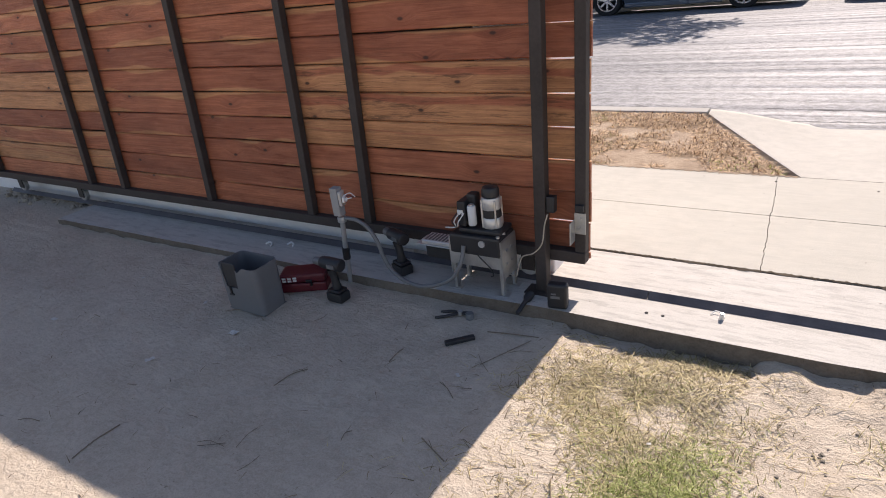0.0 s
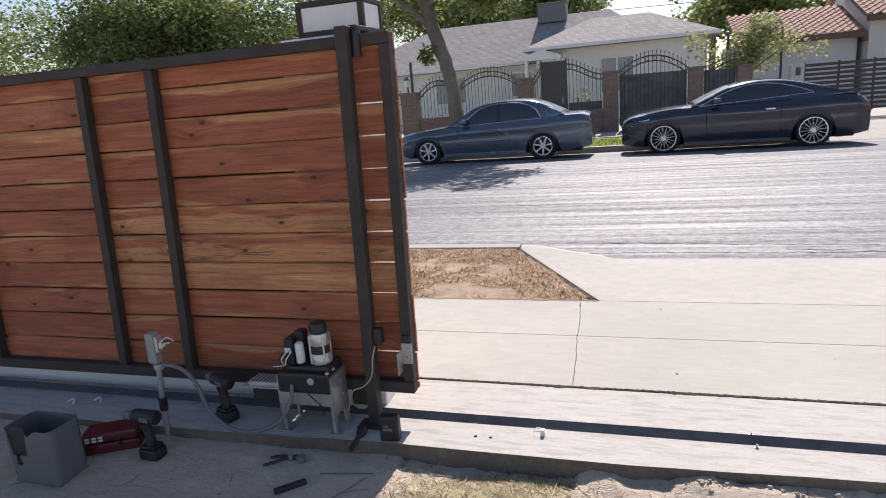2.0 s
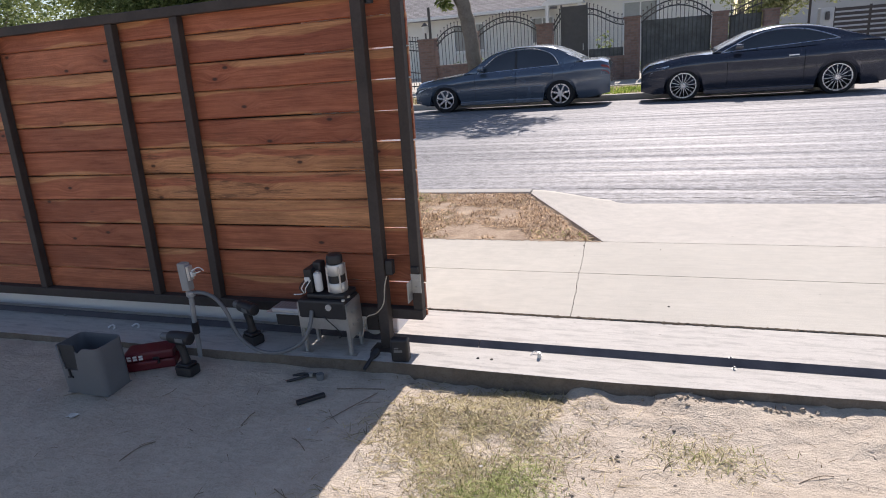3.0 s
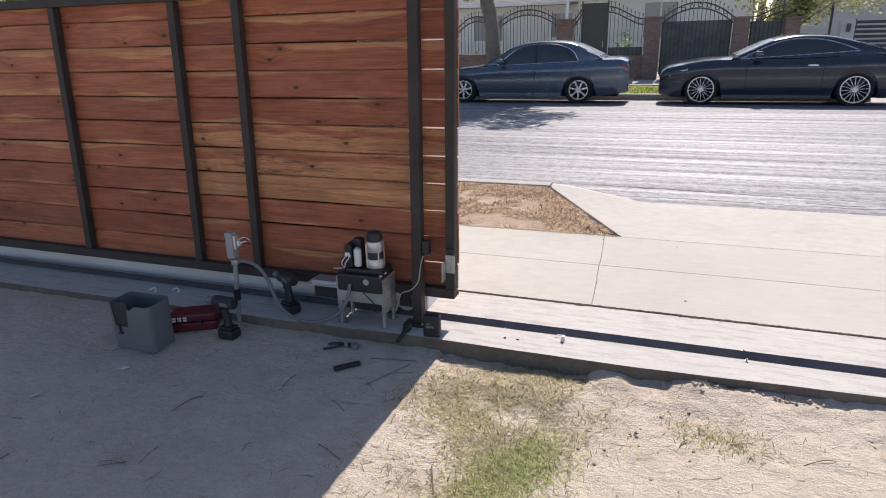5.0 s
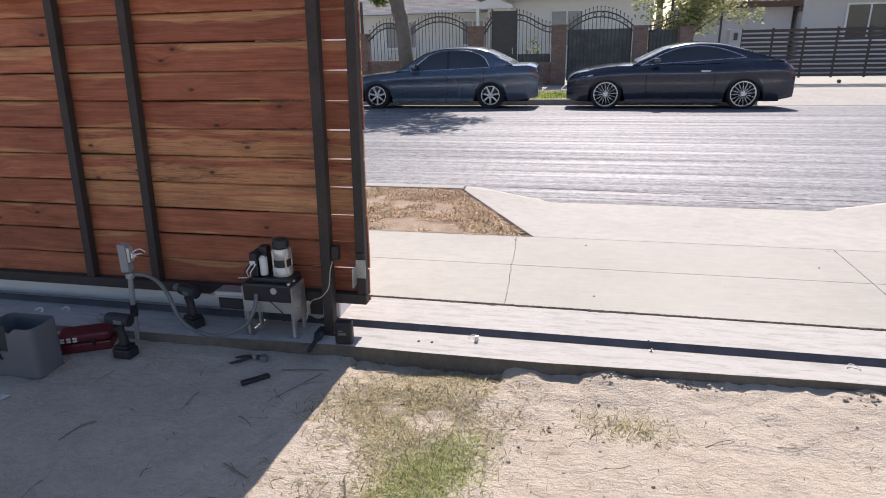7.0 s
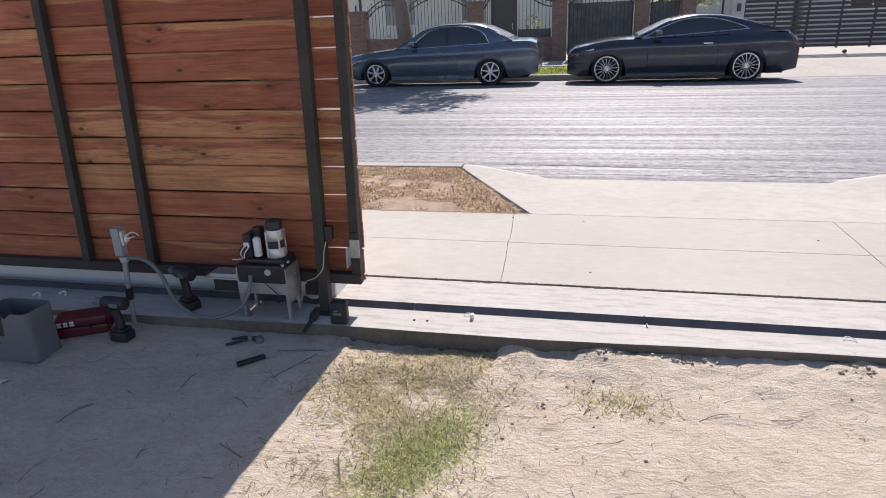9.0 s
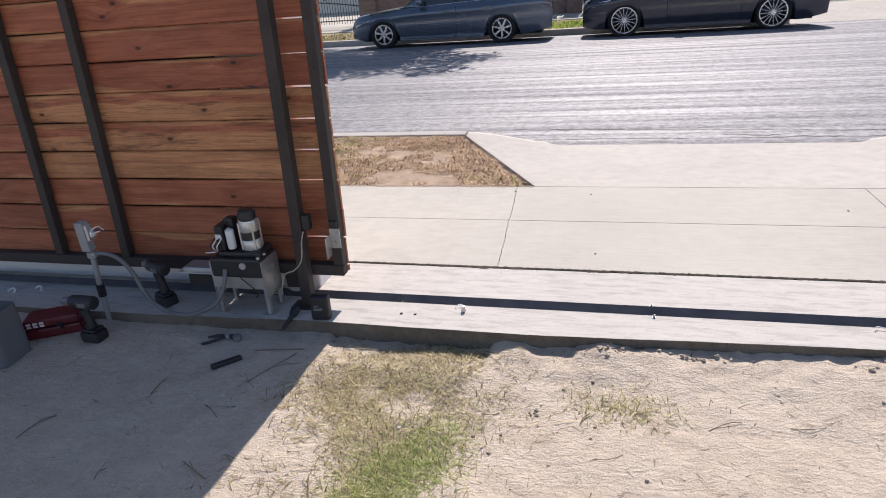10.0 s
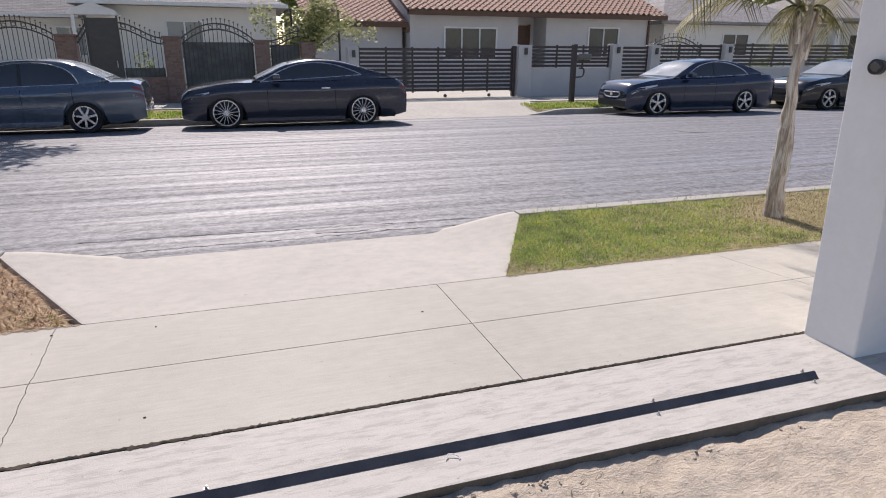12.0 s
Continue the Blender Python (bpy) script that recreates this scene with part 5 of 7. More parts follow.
def gutter(house, x0, x1, y, z):
    part("gutter", box(x0, x1, y - 0.1, y, z - 0.13, z + 0.01, 0.02), M_TRIM, house, "white gutter")


# cream house with the grey shingle roofs
h1 = thing("house", "cream stucco bungalow with grey shingle hip roofs", "house", (0, 30, 0))
part("wall", box(-3.45, 3.5, 29, 37, 0, 3.15), M_HOUSEWALL, h1)
part("wall", box(-14, -3.452, 31, 38, 0, 2.75), M_HOUSEWALL, h1)
part("roof", hip_roof(-3.95, 3.95, 28.5, 37.5, 3.24, 4.6, 2.6, 2.6), M_SHINGLE, h1, "grey shingle hip roof")
part("roof", hip_roof(-14.6, 2.5, 30.4, 39.6, 2.82, 5.15, 5.0, 3.0), M_SHINGLE, h1, "grey shingle hip roof")
gutter(h1, -3.96, 3.96, 28.5, 3.24)
gutter(h1, -14.5, -3.97, 30.4, 2.82)
# the cream house's panes: reflected sky painted in as a lighter base colour
M_WINPALE = paint("sky_pale_window_glass", (0.26, 0.28, 0.29), 0.1, 0.0, 0.2, 1.5, 0.0, spec=0.7)
window(h1, -0.75, 0.68, 1.1, 2.62, 29, 2)
window(h1, -5.0, -3.9, 1.2, 2.4, 31, 2)
window(h1, -8.8, -7.2, 1.1, 2.4, 31, 2)
bm = bmesh.new()
prism(bm, [(-4.0, 2.72), (-2.25, 2.72), (-2.35, 2.88), (-3.12, 3.16), (-3.9, 2.88)], 28.2, 29.0)
part("portico", bm, M_TRIM, h1, "white pediment over the door")
for x in (-3.85, -2.5):
    part("portico_post", box(x, x + 0.13, 28.25, 28.4, 0, 2.718, 0.01), M_TRIM, h1, "white post")
h0 = thing("house", "pale bungalow with a low white-edged roof", "house", (-22, 36, 0))
part("wall", box(-31, -16.4, 34.5, 42, 0, 2.7), M_HOUSEWALL, h0)
part("roof", hip_roof(-31.6, -15.9, 33.9, 42.6, 2.86, 4.3, 3.0, 3.0), M_SHINGLE, h0, "pale shingle roof")
gutter(h0, -31.6, -15.9, 33.9, 2.86)
window(h0, -20.5, -18.6, 1.1, 2.3, 34.5, 2)
cooler = thing("roof_cooler", "grey metal cooler box on the shingle roof", "cooler", (-3.3, 34.6, 4.8))
part("box", box(-4.0, -2.6, 34.0, 35.2, 4.75, 5.65, 0.02), M_GREYPLASTIC, cooler)
part("lid", box(-4.05, -2.55, 33.95, 35.25, 5.651, 5.7, 0.01), M_SHINGLE, cooler)


def tile_roof(x0, x1, y0, y1, z0, z1, pitch=0.30):
    """Rows of rounded clay tiles running down a slope: z0 at y0 up to z1 at y1."""
    verts, faces = [], []
    cols, run = int((x1 - x0) / pitch), math.hypot(y1 - y0, z1 - z0)
    courses = int(run / 0.36)
    prof = [(0.0, 0.0), (0.16, 0.055), (0.34, 0.075), (0.52, 0.055), (0.68, 0.0), (0.84, -0.015), (1.0, 0.0)]
    ny, nz = -(z1 - z0) / run, (y1 - y0) / run
    for c in range(courses):
        rowa, rowb = [], []
        for i in range(cols):
            for u, h in prof[:-1] if i < cols - 1 else prof:
                x = x0 + (i + u) * pitch
                for row, f, lift in ((rowa, c / courses, 0.035), (rowb, (c + 1.03) / courses, 0.0)):
                    row.append((x, y0 + (y1 - y0) * f + ny * (h + lift), z0 + (z1 - z0) * f + nz * (h + lift)))
        k, m = len(verts), len(rowa)
        verts += rowa + rowb + [(x, y - ny * 0.05, z - nz * 0.05) for x, y, z in rowa]
        for i in range(m - 1):
            faces.append((k + i, k + i + 1, k + m + i + 1, k + m + i))
            faces.append((k + 2 * m + i, k + 2 * m + i + 1, k + i + 1, k + i))
    return verts, faces


def tiled(house, *args):
    v, f = tile_roof(*args)
    ob = raw("tile_slope", v, f, M_TILE, house, True)
    ob["label"], ob["kind"] = "rounded clay tiles in rows", "stuff"
    ob.data.set_sharp_from_angle(angle=radians(50))
    return ob


# grey house with clay tiles
h2 = thing("house", "grey stucco house with a low red clay tile roof", "house", (15, 30, 0))
part("wall", box(9.2, 14.4, 29, 36, 0, 3.15), M_GREYWALL, h2)
part("wall", box(14.41, 15.85, 30.3, 36, 0, 3.15), M_GREYWALL, h2)
part("wall", box(15.86, 21.6, 29, 36, 0, 3.15), M_GREYWALL, h2)
bm = bmesh.new()
a = [bm.verts.new(p) for p in ((9.2, 28.5, 3.1), (9.2, 36.5, 3.1), (9.2, 32.5, 4.72))]
b = [bm.verts.new(p) for p in ((21.6, 28.5, 3.1), (21.6, 36.5, 3.1), (21.6, 32.5, 4.72))]
bm.faces.new(a)
bm.faces.new(b[::-1])
for i in range(3):
    bm.faces.new((a[i], a[(i + 1) % 3], b[(i + 1) % 3], b[i]))
part("gable", bm, M_GREYWALL, h2)
tiled(h2, 8.9, 22.1, 28.35, 32.5, 3.2, 4.8)
tiled(h2, 8.9, 22.1, 36.65, 32.5, 3.2, 4.8)
part("fascia", box(8.9, 22.1, 28.3, 28.38, 2.98, 3.19, 0.004), M_DOOR, h2, "dark brown fascia board")
bm = bmesh.new()
for y0, y1, z0, z1 in ((28.3, 32.5, 3.08, 4.7),):
    a = [bm.verts.new(p) for p in ((8.9, y0, z0), (8.9, y1, z1), (8.9, y1, z1 + 0.16), (8.9, y0, z0 + 0.16))]
    b = [bm.verts.new(p) for p in ((8.96, y0, z0), (8.96, y1, z1), (8.96, y1, z1 + 0.16), (8.96, y0, z0 + 0.16))]
    bm.faces.new(a)
    bm.faces.new(b[::-1])
    for i in range(4):
        bm.faces.new((a[i], a[(i + 1) % 4], b[(i + 1) % 4], b[i]))
part("rake_board", bm, M_DOOR, h2, "dark brown rake board")
window(h2, 10.75, 13.35, 1.1, 2.55, 29, 3)
window(h2, 18.1, 19.85, 1.2, 2.65, 29, 2)
dr = part("front_door", box(14.5, 15.5, 30.2, 30.29, 0.05, 2.7, 0.01), M_DOOR, h2, "brown wooden front door")
part("frame", box(15.52, 15.62, 30.2, 30.29, 0.05, 2.75), M_DOOR, dr)
part("downpipe", box(21.45, 21.55, 28.9, 28.995, 0.0, 3.0, 0.01), M_DOOR, h2, "dark downpipe")
# lower garage beside it
h3 = thing("garage", "grey stucco garage with a clay tile roof", "garage", (7, 30, 0))
part("wall", box(4.9, 9.0, 29.6, 36, 0, 2.7), M_GREYWALL, h3)
tiled(h3, 4.6, 9.15, 29.1, 32.4, 2.72, 3.95)
part("fascia", box(4.6, 9.15, 29.05, 29.12, 2.48, 2.71, 0.004), M_DOOR, h3, "dark brown fascia board")
part("rake_board", box(9.02, 9.18, 28.98, 29.6, 2.3, 2.46, 0.004), M_DOOR, h3)
# beige houses further along
h4 = thing("house", "beige stucco house with a pale shingle roof", "house", (28, 31, 0))
part("wall", box(23.2, 33.0, 30, 38, 0, 2.9), M_HOUSEWALL, h4)
part("roof", hip_roof(22.6, 33.6, 29.4, 38.6, 3.05, 4.9, 3.5, 3.5), M_SHINGLE, h4, "pale shingle roof")
window(h4, 27.0, 28.8, 1.3, 2.5, 30, 2)
h5 = thing("house", "beige house with a columned porch", "house", (38, 31, 0))
part("wall", box(34.6, 46, 31, 39, 0, 3.2), M_HOUSEWALL, h5)
part("roof", hip_roof(33.9, 46.6, 29.2, 40, 3.4, 5.2, 3.5, 3.5), M_SHINGLE, h5, "pale shingle roof")
for x in (34.4, 36.8, 39.2):
    part("porch_column", box(x, x + 0.35, 29.4, 29.75, 0, 3.25, 0.02), M_TRIM, h5, "white porch column")
window(h5, 37.3, 38.9, 1.1, 2.6, 31, 2)


# ---- trees ----
def leaves(centres, count, size, rnd_, flat=0.4):
    """Many small pointed leaves scattered through clumps (x, y, z, radius)."""
    verts, faces = [], []
    weights = [c[3] ** 2 for c in centres]
    for c in rnd_.choices(centres, weights, k=count):
        while True:
            p = Vector((rnd_.uniform(-1, 1), rnd_.uniform(-1, 1), rnd_.uniform(-1, 1)))
            if 0.2 < p.length < 1:
                break
        p = Vector(c[:3]) + p * c[3] * (1 if rnd_.random() < 0.85 else 1.25)
        d = Vector((rnd_.gauss(0, 1), rnd_.gauss(0, 1), rnd_.gauss(-0.3, flat))).normalized()
        s = d.cross(Vector((rnd_.gauss(0, 1), rnd_.gauss(0, 1), rnd_.gauss(0, 1)))).normalized()
        ln = size * rnd_.uniform(0.6, 1.4)
        k = len(verts)
        verts += [tuple(p), tuple(p + d * ln * 0.5 + s * ln * 0.26), tuple(p + d * ln), tuple(p + d * ln * 0.5 - s * ln * 0.26)]
        faces.append((k, k + 1, k + 2, k + 3))
    return verts, faces


def tree(label, base, trunk, limbs, clumps, count, size, material, seed, group="", name="tree"):
    """A tapered trunk along points (x, y, z, radius), limbs, and a crown of leaves in clumps."""
    rnd_ = random.Random(seed)
    ob = thing(name, label, "tree", base, group)
    bm = bmesh.new()
    tp = bend([t[:3] for t in trunk], 4)
    rr = [r for r in np.interp(np.linspace(0, 1, len(tp)), np.linspace(0, 1, len(trunk)), [t[3] for t in trunk])]
    tp = [p + Vector((0.02 * math.sin(9 * i), 0.02 * math.cos(7 * i), 0)) for i, p in enumerate(tp)]
    tube(bm, tp, [float(r) for r in rr], 10)
    part("trunk", bm, M_BARK, ob, smooth=60)
    for l in limbs:
        bm = bmesh.new()
        lp = bend([q[:3] for q in l], 3)
        tube(bm, lp, [float(r) for r in np.interp(np.linspace(0, 1, len(lp)), np.linspace(0, 1, len(l)), [q[3] for q in l])], 7)
        part("limb", bm, M_BARK, ob, smooth=60)
    v, f = leaves(clumps, count, size, rnd_)
    crown = raw("crown", v, f, material, ob)
    crown["label"] = "loose crown of small leaves"
    return ob


def blob(cx, cy, cz, rx, ry, rz, n, r0, r1, seed):
    rnd_ = random.Random(seed)
    return [(cx + rx * rnd_.gauss(0, 0.5), cy + ry * rnd_.gauss(0, 0.5), cz + rz * rnd_.gauss(0, 0.5), rnd_.uniform(r0, r1)) for _ in range(n)]


# street tree behind the blue sedan
tree("leaning street tree with dark green leaves on the verge", (-4.2, 18.3, 0),
     [(-4.15, 18.3, -0.1, 0.28), (-4.25, 18.3, 0.6, 0.22), (-4.35, 18.3, 1.7, 0.20), (-4.5, 18.3, 2.5, 0.20), (-4.85, 18.3, 3.6, 0.2), (-5.1, 18.3, 4.8, 0.16)],
     [[(-4.75, 18.3, 3.4, 0.11), (-5.6, 18.0, 4.2, 0.07), (-6.6, 17.6, 5.0, 0.03)], [(-4.95, 18.3, 4.0, 0.1), (-4.0, 18.0, 4.8, 0.06), (-2.6, 17.6, 5.2, 0.03)], [(-5.1, 18.3, 4.7, 0.12), (-5.2, 17.2, 5.6, 0.05), (-5.0, 16.4, 6.0, 0.03)]],
     blob(-5.0, 17.5, 5.4, 3.0, 2.2, 1.1, 56, 0.4, 0.85, 5) + blob(-2.9, 18.0, 4.3, 1.0, 0.9, 0.5, 8, 0.25, 0.45, 6) + blob(-5.0, 18.1, 2.7, 0.3, 0.3, 0.5, 4, 0.15, 0.28, 7), 30000, 0.16, M_LEAF, 11)
# young citrus tree with stakes
tree("young staked tree with pale yellow-green leaves", (4.1, 22.5, 0), [(4.1, 22.5, 0, 0.06), (4.12, 22.5, 1.2, 0.05), (4.1, 22.5, 2.3, 0.03)],
     [[(4.1, 22.5, 1.3, 0.025), (3.4, 22.4, 1.9, 0.012)], [(4.1, 22.5, 1.5, 0.025), (4.9, 22.5, 2.1, 0.012)], [(4.1, 22.5, 1.7, 0.02), (4.5, 22.3, 2.6, 0.01)]],
     blob(4.25, 22.5, 2.15, 1.35, 0.6, 0.75, 42, 0.22, 0.44, 21), 4600, 0.12, M_LEAFPALE, 12)
for x in (3.45, 4.95):
    bm = bmesh.new()
    rod(bm, (x, 22.4, 0), (x, 22.4, 2.75), 0.035, None, 8)
    solo("tree_stake", bm, M_SLAT, "dark wooden stake beside the young tree", "stake", (x, 22.4, 0), "stakes of the young tree")
# trees behind the houses
BACK = [(-30, 34, 6.5, 6.5, 3.6), (-25.5, 36, 5.8, 5.5, 3.0), (-21, 46, 6.8, 5.0, 2.4), (-11.5, 44, 7.4, 4.5, 2.6), (-4.5, 46, 7.0, 3.4, 2.2), (8.0, 46, 5.6, 3.6, 1.6), (20, 48, 6.0, 3.5, 1.6), (34, 47, 7.0, 5.0, 2.6), (48, 46, 7.0, 6.0, 3.0), (-46, 36, 6.5, 7.0, 3.6)]
for i, (x, y, z, rx, rz) in enumerate(BACK):
    tree("tall leafy green tree behind the houses", (x, y, 0), [(x, y, -0.2, 0.4), (x + 0.2, y, z * 0.4, 0.3), (x, y, z * 0.8, 0.2)],
         [[(x, y, z * 0.5, 0.15), (x - rx * 0.5, y, z * 0.9, 0.05)], [(x, y, z * 0.55, 0.15), (x + rx * 0.5, y - 1, z * 0.95, 0.05)]],
         blob(x, y, z, rx, 2.5, rz, 110, rx * 0.14, rx * 0.3, 40 + i), 30000 if i < 3 else 12000, 0.26 if i < 3 else 0.3, M_LEAF, 50 + i, "trees behind the houses")
# shrubs inside the iron fence
for i, (x, y, r, h) in enumerate(((-4.2, 22.8, 0.7, 0.8), (-0.9, 23.2, 0.6, 0.9), (1.0, 23.0, 0.8, 1.35), (2.0, 23.4, 0.6, 1.0), (3.2, 23.4, 0.8, 1.5), (-6.0, 23.0, 0.6, 0.8), (28.5, 24, 0.9, 1.6), (24.5, 24.5, 1.0, 1.6))):
    v, f = leaves(blob(x, y, h * 0.5, r, r * 0.6, h * 0.5, 14, 0.18, 0.34, 80 + i), 900, 0.11, random.Random(90 + i))
    tagged(raw("shrub", v, f, M_LEAF), "dark green garden shrub behind the fence", "shrub", "shrubs behind the fence")

# fan palms far off over the roofs
def palm_head(ob, c, count, length, seed, droop=0.55, lean_=(0, 0), leaflets=16, material=None, wid=0.035, rise=(-0.2, 1.0)):
    rnd_ = random.Random(seed)
    for i in range(count):
        a = 2 * math.pi * i / count + rnd_.uniform(-0.2, 0.2)
        up = rnd_.uniform(*rise)
        ln = length * rnd_.uniform(0.75, 1.15)
        verts, faces = [], []
        pts = []
        for k in range(9):
            t = k / 8
            out = ln * (t - 0.12 * t * t)
            pts.append(Vector(c) + Vector((math.cos(a) * out, math.sin(a) * out, ln * (up * t * 0.75 - droop * t * t * 1.1))))
        for k in range(leaflets * 2):
            t = 0.22 + 0.78 * (k // 2) / leaflets
            j = min(7, int(t * 8))
            p = pts[j].lerp(pts[j + 1], t * 8 - j)
            d = (pts[j + 1] - pts[j]).normalized()
            s = d.cross(Vector((0, 0, 1))).normalized() * (1 if k % 2 else -1)
            tip = p + (s * 0.75 + d * 0.75 + Vector((0, 0, -0.45 - 0.3 * rnd_.random()))) * ln * 0.26 * (1.1 - 0.6 * abs(t - 0.5))
            n_ = len(verts)
            verts += [tuple(p - d * wid * 0.5), tuple(p + d * wid * 0.5), tuple(p.lerp(tip, 0.6) + d * wid * 0.4), tuple(tip)]
            faces.append((n_, n_ + 1, n_ + 2, n_ + 3))
        n_ = len(verts)
        for k in range(9):
            verts += [tuple(pts[k] + Vector((0, 0, 0.012 * (1 - k / 9)))), tuple(pts[k] + Vector((0.012, 0.012, -0.012)) * (1 - k / 9)), tuple(pts[k] + Vector((-0.012, -0.012, -0.012)) * (1 - k / 9))]
        for k in range(8):
            for q in range(3):
                faces.append((n_ + 3 * k + q, n_ + 3 * k + (q + 1) % 3, n_ + 3 * k + 3 + (q + 1) % 3, n_ + 3 * k + 3 + q))
        raw("frond", verts, faces, material or M_FROND, ob)


for i, (x, y, z) in enumerate(((5.6, 47, 6.2), (7.8, 49, 5.9), (17.5, 50, 6.3))):
    ob = thing("palm_tree", "distant palm tree over the rooftops", "palm", (x, y, 0), "distant palms")
    bm = bmesh.new()
    rod(bm, (x, y, -0.2), (x, y, z), 0.25, 0.18, 8)
    part("trunk", bm, M_BARK, ob)
    palm_head(ob, (x, y, z), 16, 2.2, 60 + i, 0.7, wid=0.12, material=M_LEAF)

# small palm on the lawn
ob = thing("palm_tree", "young leaning palm with a grey trunk on the lawn", "palm", (6.29, 5.57, 0))
bm = bmesh.new()
tp = bend([(6.30, 5.57, -0.08), (6.285, 5.57, 0.12), (6.28, 5.57, 0.3), (6.282, 5.57, 0.7), (6.272, 5.57, 1.0), (6.265, 5.57, 1.4), (6.285, 5.57, 1.85)], 9)
rad = [float(r) for r in np.interp([p.z for p in tp], [-0.08, 0.06, 0.3, 0.7, 1.0, 1.4, 1.7, 1.85], [0.125, 0.092, 0.078, 0.066, 0.056, 0.046, 0.055, 0.066])]
tube(bm, [p + Vector((0.01 * fbm(p.z, 0, 0.2, 1.0), 0.01 * fbm(p.z, 0, 0.2, 4.0), 0)) for p in tp], [r * (1 + 0.05 * fbm(p.z, 1.0, 0.1, 3.0) + (0.10 if 0.42 < p.z < 0.86 else 0)) for r, p in zip(rad, tp)], 20)
for v in bm.verts:
    v.co += Vector((v.co.x - 6.28, v.co.y - 5.57, 0)) * 0.22 * noise.noise(Vector((v.co.x * 22, v.co.y * 22, v.co.z * 2.2)))
part("trunk", bm, M_PALMBARK, ob, "grey weathered trunk", 60)
for i in range(10):
    a = i * 2.4
    bm = bmesh.new()
    z = 1.45 + 0.035 * i
    tube(bm, [(6.275 + 0.06 * math.cos(a), 5.57 + 0.06 * math.sin(a), z), (6.275 + 0.085 * math.cos(a), 5.57 + 0.085 * math.sin(a), z + 0.14), (6.275 + 0.10 * math.cos(a), 5.57 + 0.10 * math.sin(a), z + 0.24)], [0.03, 0.022, 0.012], 5)
    part("leaf_stub", bm, M_PALMBARK, ob)
palm_head(ob, (6.28, 5.57, 1.85), 18, 1.5, 77, 0.75, leaflets=30, wid=0.02, rise=(0.95, 1.9))
palm_head(ob, (6.28, 5.57, 1.88), 11, 0.42, 78, 0.9, leaflets=16, wid=0.012, rise=(0.2, 0.9))

# overhead wires far behind
for i, z in enumerate((6.6, 7.3)):
    bm = bmesh.new()
    tube(bm, [(x, 47, z - 0.5 * (1 - ((x - 20) / 30) ** 2)) for x in range(-10, 51, 5)], 0.02, 4)
    solo("overhead_wire", bm, M_IRON, "thin black overhead cable between poles", "cable", (-10, 47, z), "overhead cables")
for x in (-10, 50):
    bm = bmesh.new()
    rod(bm, (x, 47, -0.3), (x, 47, 8.2), 0.16, 0.12, 10)
    solo("utility_pole", bm, M_BARK, "tall wooden pole that carries the cables", "pole", (x, 47, -0.3), "utility poles")

# ---- gate operator, conduit and tools ----
op = thing("gate_operator", "uncovered sliding gate motor on a galvanised steel stand", "gate motor", (-0.8, 2.86, 0.0))
LX0, LX1, LY0, LY1 = -0.952, -0.668, 2.770, 2.925
stand = part("stand", box(LX0, LX1, LY0, LY1, 0.283, 0.289, 0.001), M_ZINC, op, "galvanised sheet steel stand")
part("side_plate", box(LX1 - 0.004, LX1 + 0.001, LY0 + 0.001, LY1, 0.09, 0.282), M_ZINC, stand)
part("side_plate", box(LX0 - 0.001, LX0 + 0.004, LY0 + 0.001, LY1, 0.09, 0.282), M_ZINC, stand)
part("front_plate", box(LX0 + 0.005, LX1 - 0.005, LY0, LY0 + 0.004, 0.145, 0.282), M_ZINC, stand)
for x in (LX0 + 0.012, LX1 - 0.012):
    for y in (LY0 + 0.018, LY1 - 0.014):
        part("leg", box(x - 0.008, x + 0.008, y - 0.012, y + 0.012, 0.004, 0.16, 0.001), M_ZINC, stand)
        part("foot_plate", box(x - 0.03, x + 0.03, y - 0.022, y + 0.022, 0.0, 0.0035, 0.001), M_ZINC, stand)
for y in (2.82, 2.87):
    for z in (0.16, 0.23):
        bm = bmesh.new()
        rod(bm, (LX1 + 0.001, y, z), (LX1 + 0.009, y, z), 0.008, None, 6)
        part("bolt", bm, M_ZINC, stand)
gear = part("gearbox", box(-0.945, -0.672, 2.765, 2.925, 0.205, 0.305, 0.012, 2), M_BLACKPLASTIC, op, "black painted gearbox housing")
bm = bmesh.new()
rod(bm, (-0.765, 2.758, 0.272), (-0.765, 2.766, 0.272), 0.017, None, 16)
part("key_lock", bm, M_ALU, gear, "bright release lock")
part("top_cover", box(-0.90, -0.68, 2.79, 2.925, 0.306, 0.33, 0.008, 2), M_BLACKPLASTIC, gear)
for x, y in ((-0.685, 2.78), (-0.68, 2.83)):
    bm = bmesh.new()
    rod(bm, (x, y, 0.305), (x, y, 0.314), 0.009, None, 6)
    part("bolt", bm, M_ALU, gear)
MX, MY = -0.745, 2.855


def turned(prof, x, y, seg=28):
    """A round body about the upright through x, y; prof holds (radius, z)."""
    bm = bmesh.new()
    rings = [[bm.verts.new((x + r * math.cos(2 * math.pi * k / seg), y + r * math.sin(2 * math.pi * k / seg), z)) for k in range(seg)] for r, z in prof]
    for a, b in zip(rings, rings[1:]):
        for k in range(seg):
            bm.faces.new((a[k], a[(k + 1) % seg], b[(k + 1) % seg], b[k]))
    bm.faces.new(rings[0][::-1])
    bm.faces.new(rings[-1])
    return bm


